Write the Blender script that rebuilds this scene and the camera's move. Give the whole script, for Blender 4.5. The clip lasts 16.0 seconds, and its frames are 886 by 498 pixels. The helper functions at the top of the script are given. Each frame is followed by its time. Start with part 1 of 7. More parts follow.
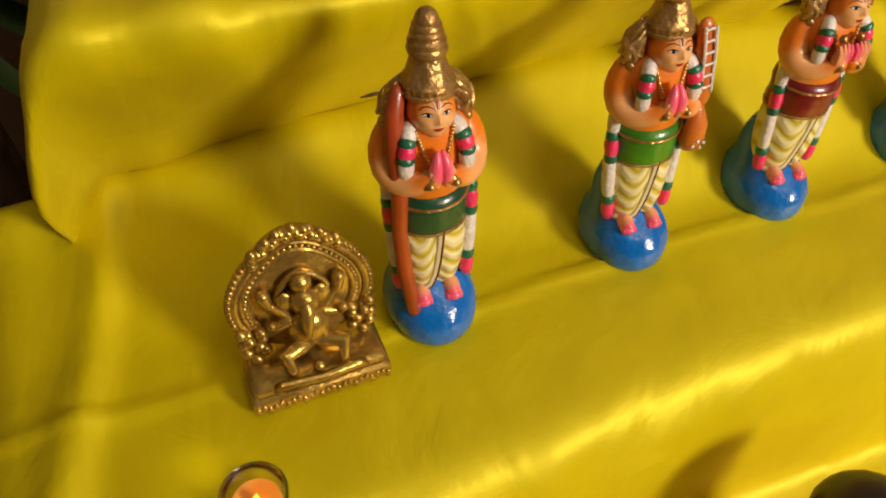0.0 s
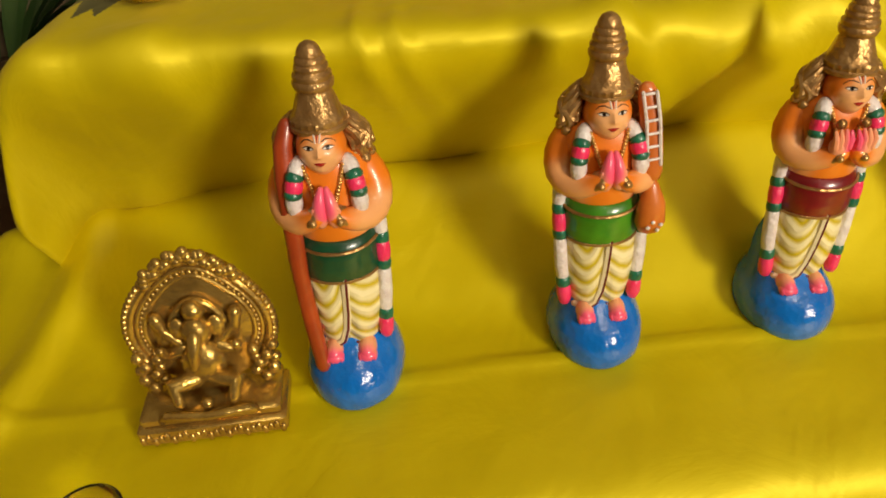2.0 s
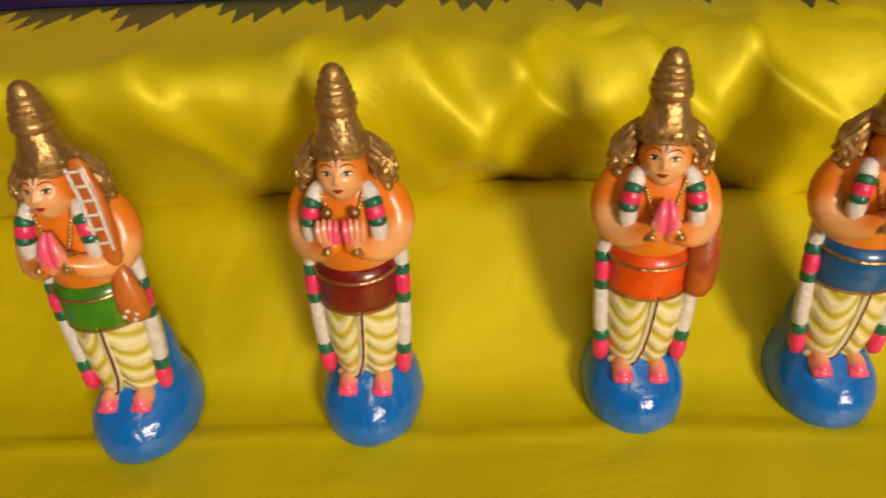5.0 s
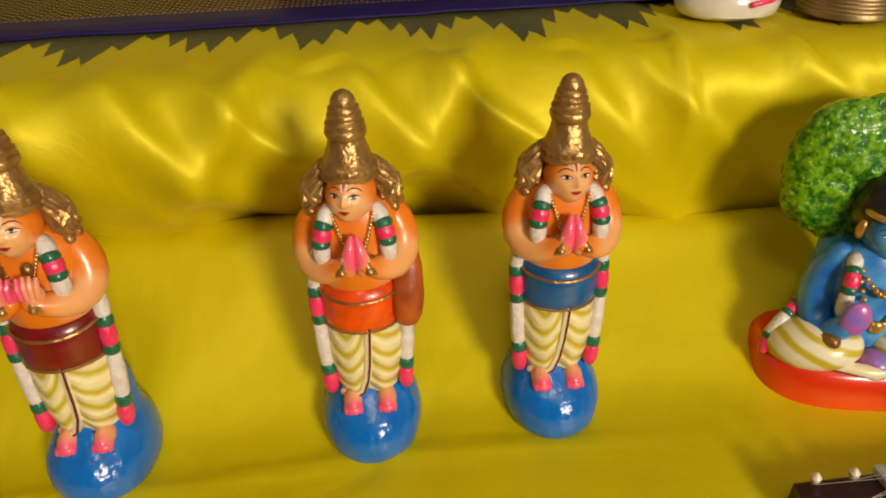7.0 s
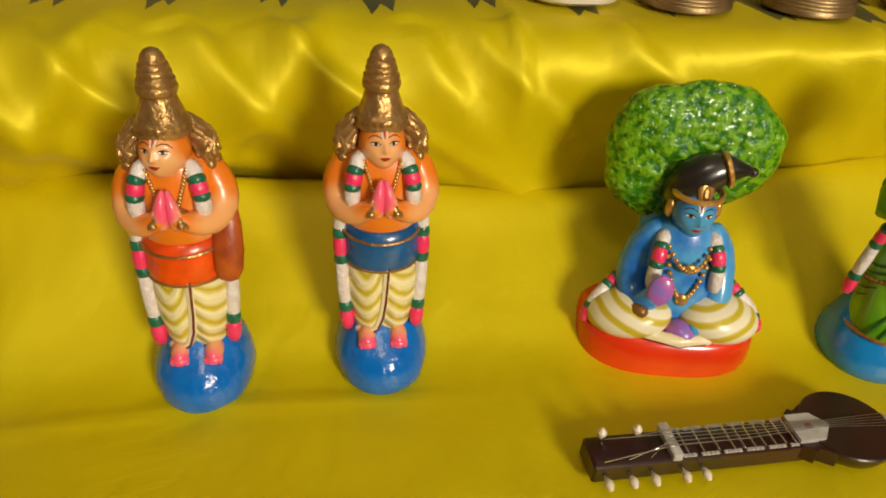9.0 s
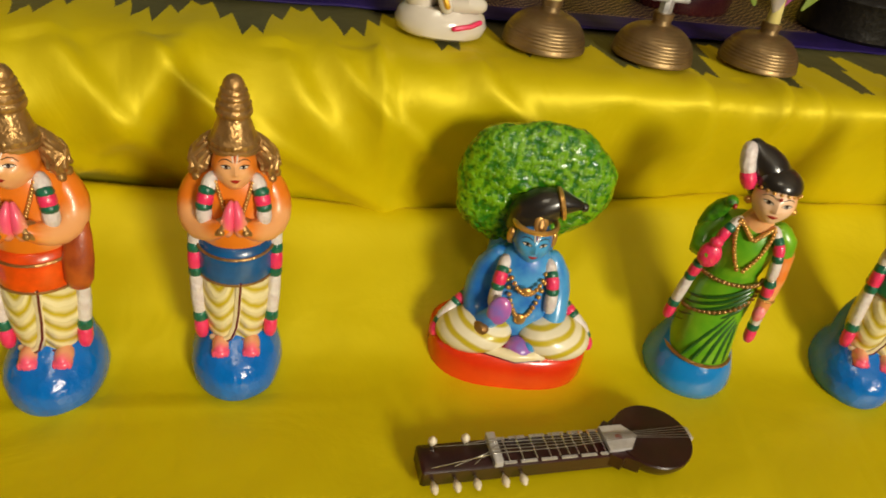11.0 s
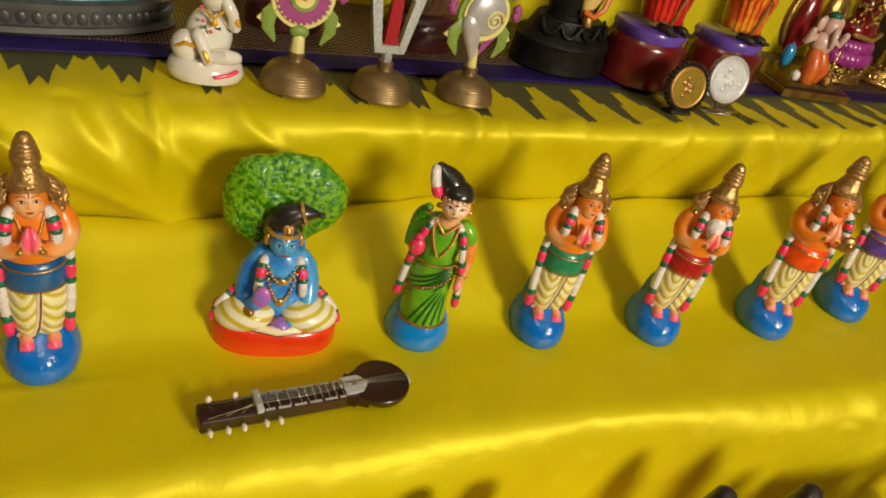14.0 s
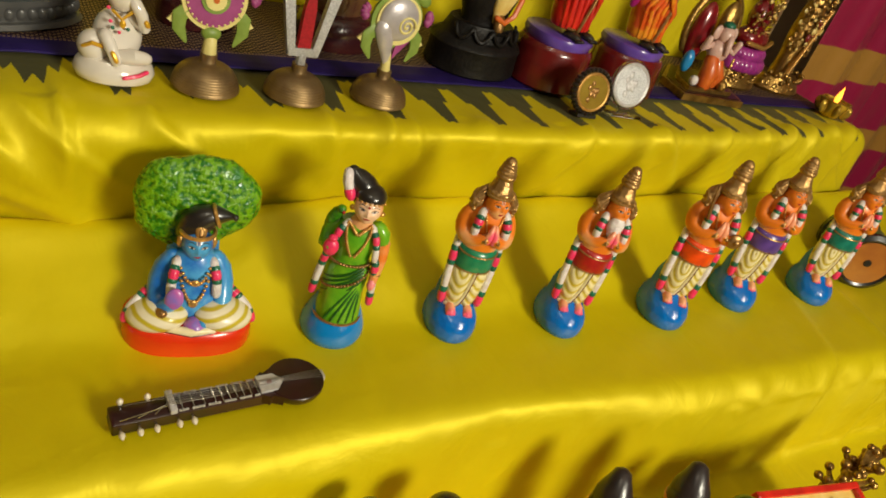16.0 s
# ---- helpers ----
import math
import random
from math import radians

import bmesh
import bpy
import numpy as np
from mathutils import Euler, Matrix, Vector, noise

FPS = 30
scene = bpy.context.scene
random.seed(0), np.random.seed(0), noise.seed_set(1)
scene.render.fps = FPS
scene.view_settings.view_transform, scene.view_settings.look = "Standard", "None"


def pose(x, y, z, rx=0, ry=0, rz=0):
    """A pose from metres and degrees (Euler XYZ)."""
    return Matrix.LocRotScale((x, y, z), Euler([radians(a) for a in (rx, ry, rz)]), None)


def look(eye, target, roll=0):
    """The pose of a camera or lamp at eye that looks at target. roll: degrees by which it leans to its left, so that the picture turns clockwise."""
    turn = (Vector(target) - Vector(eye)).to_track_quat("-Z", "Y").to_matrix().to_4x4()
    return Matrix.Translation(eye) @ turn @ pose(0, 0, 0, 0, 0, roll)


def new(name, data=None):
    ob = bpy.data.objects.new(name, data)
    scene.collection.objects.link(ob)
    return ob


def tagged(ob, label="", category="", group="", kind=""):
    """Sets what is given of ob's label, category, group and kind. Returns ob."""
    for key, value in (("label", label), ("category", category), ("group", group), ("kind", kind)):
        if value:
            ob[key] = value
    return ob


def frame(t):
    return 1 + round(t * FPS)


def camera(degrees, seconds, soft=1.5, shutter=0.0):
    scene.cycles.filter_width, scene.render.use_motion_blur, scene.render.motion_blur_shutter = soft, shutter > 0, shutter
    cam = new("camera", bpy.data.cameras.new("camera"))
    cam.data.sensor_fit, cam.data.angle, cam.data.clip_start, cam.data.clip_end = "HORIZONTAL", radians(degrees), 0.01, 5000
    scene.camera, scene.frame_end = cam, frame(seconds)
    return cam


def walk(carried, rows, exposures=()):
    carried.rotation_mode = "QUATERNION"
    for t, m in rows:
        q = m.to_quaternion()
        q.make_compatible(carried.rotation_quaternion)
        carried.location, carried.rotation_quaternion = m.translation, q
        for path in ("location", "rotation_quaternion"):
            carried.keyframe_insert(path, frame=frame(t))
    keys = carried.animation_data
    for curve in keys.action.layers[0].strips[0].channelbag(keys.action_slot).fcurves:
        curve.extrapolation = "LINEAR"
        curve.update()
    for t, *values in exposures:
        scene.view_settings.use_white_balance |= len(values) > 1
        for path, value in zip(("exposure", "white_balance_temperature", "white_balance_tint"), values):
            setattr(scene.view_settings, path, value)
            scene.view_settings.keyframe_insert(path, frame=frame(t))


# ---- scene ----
cam = camera(64.6, 16.0, soft=1.8, shutter=0.3)
PATH = [
    (0, (-0.093, -0.286, 0.967), (0.374, 1.007, -0.486), 2.7),
    (0.5, (-0.037, -0.294, 0.943), (0.258, 1.109, -0.452), 0.7),
    (1, (0.006, -0.297, 0.93), (0.197, 1.174, -0.412), -0.7),
    (1.5, (0.044, -0.304, 0.924), (0.168, 1.239, -0.343), -1.4),
    (2, (0.065, -0.329, 0.915), (0.113, 1.291, -0.257), -2.2),
    (2.5, (0.091, -0.358, 0.916), (0.077, 1.303, -0.199), -2.5),
    (3, (0.15, -0.363, 0.938), (0.078, 1.31, -0.155), -2.3),
    (3.5, (0.244, -0.326, 0.91), (0.101, 1.317, -0.222), -2.7),
    (4, (0.3, -0.309, 0.895), (0.13, 1.307, -0.271), -3.2),
    (4.5, (0.351, -0.272, 0.903), (0.182, 1.359, -0.242), -3.0),
    (5, (0.412, -0.266, 0.908), (0.281, 1.389, -0.207), -2.6),
    (7.5, (0.548, -0.265, 0.919), (0.734, 1.408, -0.163), -0.4),
    (8, (0.572, -0.283, 0.92), (0.78, 1.373, -0.183), 0.9),
    (10.5, (0.644, -0.309, 0.942), (1.058, 1.292, -0.184), 8.6),
    (11, (0.652, -0.323, 0.961), (1.145, 1.258, -0.16), 10.4),
    (11.5, (0.654, -0.338, 0.986), (1.23, 1.221, -0.127), 12.0),
    (12, (0.652, -0.362, 1.006), (1.312, 1.167, -0.103), 13.1),
    (12.5, (0.661, -0.401, 1.031), (1.396, 1.097, -0.072), 13.8),
    (13, (0.664, -0.431, 1.051), (1.461, 1.039, -0.047), 14.4),
    (13.5, (0.67, -0.457, 1.067), (1.527, 0.984, -0.022), 15.1),
    (14, (0.668, -0.476, 1.088), (1.587, 0.938, 0.013), 16.0),
    (14.5, (0.668, -0.49, 1.102), (1.651, 0.888, 0.037), 17.2),
    (15, (0.66, -0.495, 1.11), (1.691, 0.852, 0.05), 18.2),
    (15.5, (0.666, -0.493, 1.117), (1.741, 0.824, 0.063), 19.2),
    (16, (0.668, -0.495, 1.116), (1.766, 0.81, 0.071), 19.5),
]
EXPOSURES = [(0, 0.13, 6500, 10), (3, 0.07, 6500, 10), (5, -0.08, 6500, 10), (8, -0.12, 6450, 8), (11, -0.12, 6400, 6), (16, -0.14, 6300, 3)]
walk(cam, [(t, look(eye, target, roll)) for t, eye, target, roll in PATH], EXPOSURES)

# ---------------------------------------------------------------- light
world = bpy.data.worlds.new("room_air")
scene.world = world
world.use_nodes = True
world.node_tree.nodes["Background"].inputs[0].default_value = (1.0, 0.86, 0.68, 1)
world.node_tree.nodes["Background"].inputs[1].default_value = 0.12


def area_lamp(name, eye, target, size, watts, colour):
    data = bpy.data.lights.new(name, "AREA")
    data.shape, data.size, data.energy, data.color = "DISK", size, watts, colour
    ob = new(name, data)
    ob.matrix_world = look(eye, target)
    return ob


area_lamp("room_lamp_light", (1.70, -2.38, 1.72), (0.75, 0.1, 0.65), 0.72, 80.0, (1.0, 0.88, 0.70))
# weak fill from overhead, added to lift the dark parts; no such fixture is known
area_lamp("overhead_fill_light", (0.4, -0.9, 2.52), (0.6, -0.2, 0.5), 0.5, 5.0, (1.0, 0.86, 0.66))


# ---------------------------------------------------------------- materials
def mat(name, colour, rough=0.5, metal=0.0, coat=0.0, spec=0.5):
    m = bpy.data.materials.new(name)
    m.use_nodes = True
    b = m.node_tree.nodes["Principled BSDF"]
    b.inputs["Base Color"].default_value = (*colour, 1)
    b.inputs["Roughness"].default_value = rough
    b.inputs["Metallic"].default_value = metal
    b.inputs["Coat Weight"].default_value = coat
    b.inputs["Coat Roughness"].default_value = 0.12
    b.inputs["Specular IOR Level"].default_value = spec
    return m


def node(m, kind, **sets):
    n = m.node_tree.nodes.new(kind)
    for k, v in sets.items():
        n.inputs[k.replace("_", " ")].default_value = v
    return n


def mottled(name, a, b, scale=40.0, rough=0.45, metal=0.0, coat=0.0, bump=0.15, lo=0.35, hi=0.65, fine=400.0, distance=0.001):
    """Two paints laid over one another in cloudy patches, with a fine grain."""
    m = mat(name, a, rough, metal, coat)
    t = m.node_tree
    p = t.nodes["Principled BSDF"]
    tc = node(m, "ShaderNodeTexCoord")
    n = node(m, "ShaderNodeTexNoise", Scale=scale, Detail=4.0)
    ramp = node(m, "ShaderNodeValToRGB")
    ramp.color_ramp.elements[0].position, ramp.color_ramp.elements[1].position = lo, hi
    ramp.color_ramp.elements[0].color, ramp.color_ramp.elements[1].color = (*a, 1), (*b, 1)
    t.links.new(tc.outputs["Object"], n.inputs["Vector"])
    t.links.new(n.outputs["Fac"], ramp.inputs["Fac"])
    t.links.new(ramp.outputs["Color"], p.inputs["Base Color"])
    g = node(m, "ShaderNodeTexNoise", Scale=fine, Detail=3.0)
    t.links.new(tc.outputs["Object"], g.inputs["Vector"])
    bp = node(m, "ShaderNodeBump", Strength=bump, Distance=distance)
    t.links.new(g.outputs["Fac"], bp.inputs["Height"])
    t.links.new(bp.outputs["Normal"], p.inputs["Normal"])
    return m


def satin(name, colour, dark, ikat=False):
    """Woven satin: fine thread grain and soft broad gloss; with an ikat border along its edge."""
    m = mat(name, colour, 0.55, 0.24)
    t = m.node_tree
    p = t.nodes["Principled BSDF"]
    p.inputs["Sheen Weight"].default_value = 0.12
    p.inputs["Sheen Roughness"].default_value = 0.35
    p.inputs["Sheen Tint"].default_value = (1.0, 0.88, 0.2, 1)
    p.inputs["Specular IOR Level"].default_value = 0.85
    p.inputs["Anisotropic"].default_value = 0.5
    p.inputs["Specular Tint"].default_value = (1.0, 0.93, 0.40, 1)
    uv = node(m, "ShaderNodeUVMap")
    uv.uv_map = "cloth"
    n = node(m, "ShaderNodeTexNoise", Scale=7.0, Detail=5.0)
    t.links.new(uv.outputs["UV"], n.inputs["Vector"])
    ramp = node(m, "ShaderNodeValToRGB")
    ramp.color_ramp.elements[0].position, ramp.color_ramp.elements[1].position = 0.3, 0.7
    ramp.color_ramp.elements[0].color, ramp.color_ramp.elements[1].color = (*dark, 1), (*colour, 1)
    t.links.new(n.outputs["Fac"], ramp.inputs["Fac"])
    shade = ramp.outputs["Color"]

    def math_(op, a, b=None):
        q = t.nodes.new("ShaderNodeMath")
        q.operation = op
        for k, v in enumerate((a, b)):
            if v is None:
                continue
            if isinstance(v, (int, float)):
                q.inputs[k].default_value = v
            else:
                t.links.new(v, q.inputs[k])
        return q.outputs[0]

    sep = node(m, "ShaderNodeSeparateXYZ")
    t.links.new(uv.outputs["UV"], sep.inputs[0])
    if ikat:
        u, v = sep.outputs["X"], sep.outputs["Y"]
        wob = node(m, "ShaderNodeTexNoise", Scale=6.0, Detail=2.0)
        t.links.new(uv.outputs["UV"], wob.inputs["Vector"])
        far = math_("MINIMUM", math_("MAXIMUM", math_("DIVIDE", math_("SUBTRACT", u, 0.55), 0.7), 0.0), 1.0)
        bent = math_("ADD", u, math_("MULTIPLY", math_("SUBTRACT", wob.outputs["Fac"], 0.5), 0.014))
        uu = math_("MULTIPLY", math_("FLOOR", math_("DIVIDE", bent, 0.0011)), 0.0011)     # one warp bundle wide
        stem = math_("SUBTRACT", 1.0, math_("MULTIPLY", math_("PINGPONG", uu, 0.040), 1.0 / 0.040))
        every = math_("MULTIPLY", math_("PINGPONG", uu, 0.080), 1.0 / 0.080)
        less = math_("SUBTRACT", 1.0, math_("MULTIPLY", math_("MULTIPLY", every, 0.32), math_("SUBTRACT", 1.0, far)))
        big = math_("MULTIPLY", math_("MULTIPLY", math_("POWER", stem, math_("ADD", 1.0, math_("MULTIPLY", far, 0.5))), less), math_("ADD", 0.058, math_("MULTIPLY", far, 0.060)))
        jag = math_("MULTIPLY", math_("PINGPONG", uu, 0.0080), 1.0 / 0.0080)
        jag = math_("MULTIPLY", jag, math_("ADD", math_("SUBTRACT", 0.026, math_("MULTIPLY", far, 0.010)), math_("MULTIPLY", stem, math_("ADD", 0.010, math_("MULTIPLY", far, 0.014)))))
        lump = math_("MULTIPLY", math_("SUBTRACT", wob.outputs["Fac"], 0.5), 0.02)
        reach = math_("ADD", math_("ADD", big, jag), math_("ADD", lump, math_("ADD", -0.014, math_("MULTIPLY", far, 0.014))))
        reach = math_("MULTIPLY", math_("FLOOR", math_("DIVIDE", reach, 0.0022)), 0.0022)
        inside = math_("LESS_THAN", v, reach)
        mix = node(m, "ShaderNodeMix")
        mix.data_type = "RGBA"
        t.links.new(inside, mix.inputs[0])
        t.links.new(shade, mix.inputs[6])
        mix.inputs[7].default_value = (0.062, 0.062, 0.034, 1)
        shade = mix.outputs[2]
    t.links.new(shade, p.inputs["Base Color"])
    weave = node(m, "ShaderNodeTexNoise", Scale=1.0, Detail=2.0)
    mp = node(m, "ShaderNodeMapping")
    mp.inputs["Scale"].default_value = (60, 900, 1)
    t.links.new(uv.outputs["UV"], mp.inputs["Vector"])
    t.links.new(mp.outputs["Vector"], weave.inputs["Vector"])
    crease = node(m, "ShaderNodeTexNoise", Scale=11.0, Detail=5.0, Roughness=0.55, Distortion=0.6)
    t.links.new(uv.outputs["UV"], crease.inputs["Vector"])
    b1 = node(m, "ShaderNodeBump", Strength=0.10, Distance=0.0006)
    b2 = node(m, "ShaderNodeBump", Strength=0.5, Distance=0.005)
    t.links.new(weave.outputs["Fac"], b1.inputs["Height"])
    t.links.new(crease.outputs["Fac"], b2.inputs["Height"])
    drape = node(m, "ShaderNodeTexNoise", Scale=1.0, Detail=3.0, Roughness=0.5, Distortion=0.8)
    mp2 = node(m, "ShaderNodeMapping")
    mp2.inputs["Scale"].default_value = (13, 6, 1)
    mp2.inputs["Rotation"].default_value = (0, 0, 0.5)
    t.links.new(uv.outputs["UV"], mp2.inputs["Vector"])
    t.links.new(mp2.outputs["Vector"], drape.inputs["Vector"])
    b3 = node(m, "ShaderNodeBump", Strength=0.35, Distance=0.010)
    t.links.new(drape.outputs["Fac"], b3.inputs["Height"])
    t.links.new(b3.outputs["Normal"], b2.inputs["Normal"])
    t.links.new(b2.outputs["Normal"], b1.inputs["Normal"])
    t.links.new(b1.outputs["Normal"], p.inputs["Normal"])
    return m


YELLOW, YELLOW_D = (0.70, 0.572, 0.001), (0.62, 0.496, 0.001)
silk = satin("yellow_satin", YELLOW, YELLOW_D)
silk_ikat = satin("yellow_satin_with_ikat_border", YELLOW, YELLOW_D, True)
skin = mottled("peach_paint", (0.80, 0.39, 0.15), (0.76, 0.20, 0.018), 48, 0.34, 0, 0.25, 0.05, 0.40, 0.62)
face_paint = mottled("face_paint", (0.82, 0.43, 0.18), (0.78, 0.24, 0.04), 60, 0.36, 0, 0.2, 0.04, 0.48, 0.68)
gold = mottled("gold_paint", (0.42, 0.24, 0.085), (0.30, 0.15, 0.045), 90, 0.34, 0.75, 0.0, 0.5, fine=300, distance=0.0015)
bead = mottled("bead_gold_paint", (0.72, 0.42, 0.12), (0.58, 0.30, 0.08), 200, 0.30, 0.7)
white = mottled("white_paint", (0.80, 0.75, 0.72), (0.70, 0.60, 0.58), 140, 0.38, 0, 0.25, 0.7, fine=260, distance=0.0025)
pink = mottled("magenta_paint", (0.85, 0.045, 0.16), (0.80, 0.02, 0.10), 150, 0.35, 0, 0.3, 0.5, fine=260, distance=0.0022)
rose = mottled("rose_paint", (0.90, 0.13, 0.24), (0.92, 0.32, 0.30), 160, 0.35, 0, 0.3, 0.5, fine=260, distance=0.0022)
leaf = mottled("dark_green_paint", (0.010, 0.16, 0.085), (0.008, 0.09, 0.05), 150, 0.35, 0, 0.3, 0.5, fine=260, distance=0.0022)
cream = mottled("cream_paint", (0.84, 0.76, 0.55), (0.80, 0.68, 0.38), 90, 0.35, 0, 0.3, 0.1)
maroon = mat("maroon_line_paint", (0.12, 0.008, 0.012), 0.35)
black = mottled("black_paint", (0.012, 0.010, 0.009), (0.025, 0.020, 0.016), 60, 0.28, 0, 0.5, 0.1)
blue = mottled("blue_paint", (0.003, 0.165, 0.62), (0.003, 0.13, 0.52), 35, 0.20, 0, 0.5, 0.7, fine=85, distance=0.0035)
lip = mat("red_line_paint", (0.35, 0.012, 0.012), 0.35)


def sash_paint(name, c):
    return mottled(name, c, tuple(0.7 * v for v in c), 80, 0.32, 0, 0.5, 0.15)


# ---------------------------------------------------------------- mesh helpers
class Shape:
    """Gathers rings, tubes and balls with their paints into one mesh."""

    def __init__(self):
        self.v, self.f, self.m, self.mats = [], [], [], []

    def paint(self, m):
        if m not in self.mats:
            self.mats.append(m)
        return self.mats.index(m)

    def rings(self, rows, m, n=24, caps=True, power=2.0):
        """rows: (centre, along x, along y) vectors of each ring."""
        k, base = self.paint(m), len(self.v)
        for c, a, b in rows:
            for i in range(n):
                w = 2 * math.pi * i / n
                cs, sn = math.cos(w), math.sin(w)
                if power != 2.0:
                    cs, sn = math.copysign(abs(cs) ** (2 / power), cs), math.copysign(abs(sn) ** (2 / power), sn)
                self.v.append(tuple(c + a * cs + b * sn))
        for r in range(len(rows) - 1):
            for i in range(n):
                p, q = base + r * n + i, base + r * n + (i + 1) % n
                self.f.append((p, q, q + n, p + n))
                self.m.append(k)
        if caps:
            self.f.append(tuple(base + i for i in reversed(range(n))))
            self.f.append(tuple(base + (len(rows) - 1) * n + i for i in range(n)))
            self.m += [k, k]

    def lathe(self, rows, m, n=24, power=2.0, caps=True):
        """rows: z, half width, half depth, and optionally the centre's x and y."""
        out = []
        for z, rx, ry, *c in rows:
            cx, cy = c if c else (0.0, 0.0)
            out.append((Vector((cx, cy, z)), Vector((rx, 0, 0)), Vector((0, ry, 0))))
        self.rings(out, m, n, caps, power)

    def tube(self, pts, radii, m, n=10, flat=1.0, side=None, round_ends=True):
        pts = [Vector(p) for p in pts]
        if isinstance(radii, (int, float)):
            radii = [radii] * len(pts)
        rows = []
        last = None
        for i, p in enumerate(pts):
            d = (pts[min(i + 1, len(pts) - 1)] - pts[max(i - 1, 0)]).normalized()
            ref = Vector(side) if side else (last or (Vector((0, 1, 0)) if abs(d.y) < 0.8 else Vector((1, 0, 0))))
            a = (ref - d * ref.dot(d)).normalized()
            last = a
            b = d.cross(a)
            rows.append((p, a * radii[i] * flat, b * radii[i], d))
        if round_ends:
            (p0, a0, b0, d0), (p1, a1, b1, d1) = rows[0], rows[-1]
            r0, r1 = b0.length, b1.length
            rows = [(p0 - d0 * r0 * k, a0 * s, b0 * s, d0) for k, s in ((0.95, 0.25), (0.7, 0.71))] + rows
            rows += [(p1 + d1 * r1 * k, a1 * s, b1 * s, d1) for k, s in ((0.7, 0.71), (0.95, 0.25))]
        self.rings([(p, a, b) for p, a, b, _ in rows], m, n)

    def ball(self, c, r, m, n=14, k=8, turn=None):
        c, r = Vector(c), (r, r, r) if isinstance(r, (int, float)) else r
        q = turn.to_3x3() if turn else Matrix.Identity(3)
        rows = []
        for i in range(k + 1):
            w = -math.pi / 2 + math.pi * (0.03 + 0.94 * i / k)
            rows.append((c + q @ Vector((0, 0, r[2] * math.sin(w))), q @ Vector((r[0] * math.cos(w), 0, 0)), q @ Vector((0, r[1] * math.cos(w), 0))))
        self.rings(rows, m, n)

    def ring(self, z, rx, ry, thick, m, cx=0.0, cy=0.0, n=24):
        pts = [(cx + rx * math.cos(w), cy + ry * math.sin(w), z) for w in np.linspace(0, 2 * math.pi, n + 1)]
        self.tube(pts, thick, m, 6, round_ends=False, side=(0, 0, 1))

    def box(self, lo, hi, m, bevel=0.0):
        (x0, y0, z0), (x1, y1, z1) = lo, hi
        cx, cy, a, b, e = (x0 + x1) / 2, (y0 + y1) / 2, (x1 - x0) / 2, (y1 - y0) / 2, bevel
        k, base = self.paint(m), len(self.v)
        rows = [(z0, e), (z0 + e, 0), (z1 - e, 0), (z1, e)] if e else [(z0, 0), (z1, 0)]
        for z, s in rows:
            aa, bb = a - s, b - s
            loop = [(aa, bb - e), (aa - e, bb), (-aa + e, bb), (-aa, bb - e), (-aa, -bb + e), (-aa + e, -bb), (aa - e, -bb), (aa, -bb + e)] if e else [(a, b), (-a, b), (-a, -b), (a, -b)]
            self.v += [(cx + p, cy + q, z) for p, q in loop]
        n = 8 if e else 4
        for r in range(len(rows) - 1):
            for i in range(n):
                p, q = base + r * n + i, base + r * n + (i + 1) % n
                self.f.append((p, q, q + n, p + n))
                self.m.append(k)
        self.f += [tuple(base + i for i in reversed(range(n))), tuple(base + (len(rows) - 1) * n + i for i in range(n))]
        self.m += [k, k]

    def grid(self, fn, nu, nv, m):
        k, base = self.paint(m), len(self.v)
        for j in range(nv + 1):
            for i in range(nu + 1):
                self.v.append(tuple(fn(i / nu, j / nv)))
        for j in range(nv):
            for i in range(nu):
                p = base + j * (nu + 1) + i
                self.f.append((p, p + 1, p + nu + 2, p + nu + 1))
                self.m.append(k)

    def shift(self, m4, start=0):
        self.v[start:] = [tuple(m4 @ Vector(p)) for p in self.v[start:]]

    def mesh(self, name, smooth=True, angle=40):
        me = bpy.data.meshes.new(name)
        me.from_pydata(self.v, [], self.f)
        for m in self.mats:
            me.materials.append(m)
        me.polygons.foreach_set("material_index", self.m)
        me.validate()
        if smooth:
            me.shade_smooth()
            me.set_sharp_from_angle(angle=radians(angle))
        return me

    def thing(self, name, at=None, parent=None, smooth=True, angle=40):
        ob = new(name, self.mesh(name, smooth, angle))
        if at:
            ob.matrix_basis = at
        ob.parent = parent
        return ob


def part(name, shape, parent, label="", smooth=True, angle=40):
    ob = shape.thing(name, parent=parent, smooth=smooth, angle=angle)
    if label:
        ob["label"] = label
    return ob


def blend(x, xs, ys):
    """A smooth curve through a few values."""
    k = float(np.interp(x, xs, ys))
    return 0.5 * k + 0.25 * float(np.interp(x - 0.09, xs, ys)) + 0.25 * float(np.interp(x + 0.09, xs, ys))

# ---------------------------------------------------------------- room
TREAD, UPPER, LOWER = 0.55, 0.772, 0.33
wall_paint = mottled("beige_wall_paint", (0.42, 0.33, 0.22), (0.38, 0.29, 0.19), 3, 0.7, fine=150, distance=0.002)
floor_wood = mottled("dark_brown_floor", (0.085, 0.038, 0.018), (0.055, 0.024, 0.012), 5, 0.35, fine=60)
ceiling_paint = mottled("white_ceiling_paint", (0.75, 0.72, 0.66), (0.70, 0.66, 0.60), 2, 0.8)


def slab(name, lo, hi, m):
    s = Shape()
    s.box(lo, hi, m)
    ob = s.thing(name, smooth=False)
    tagged(ob, kind="structure")
    return ob


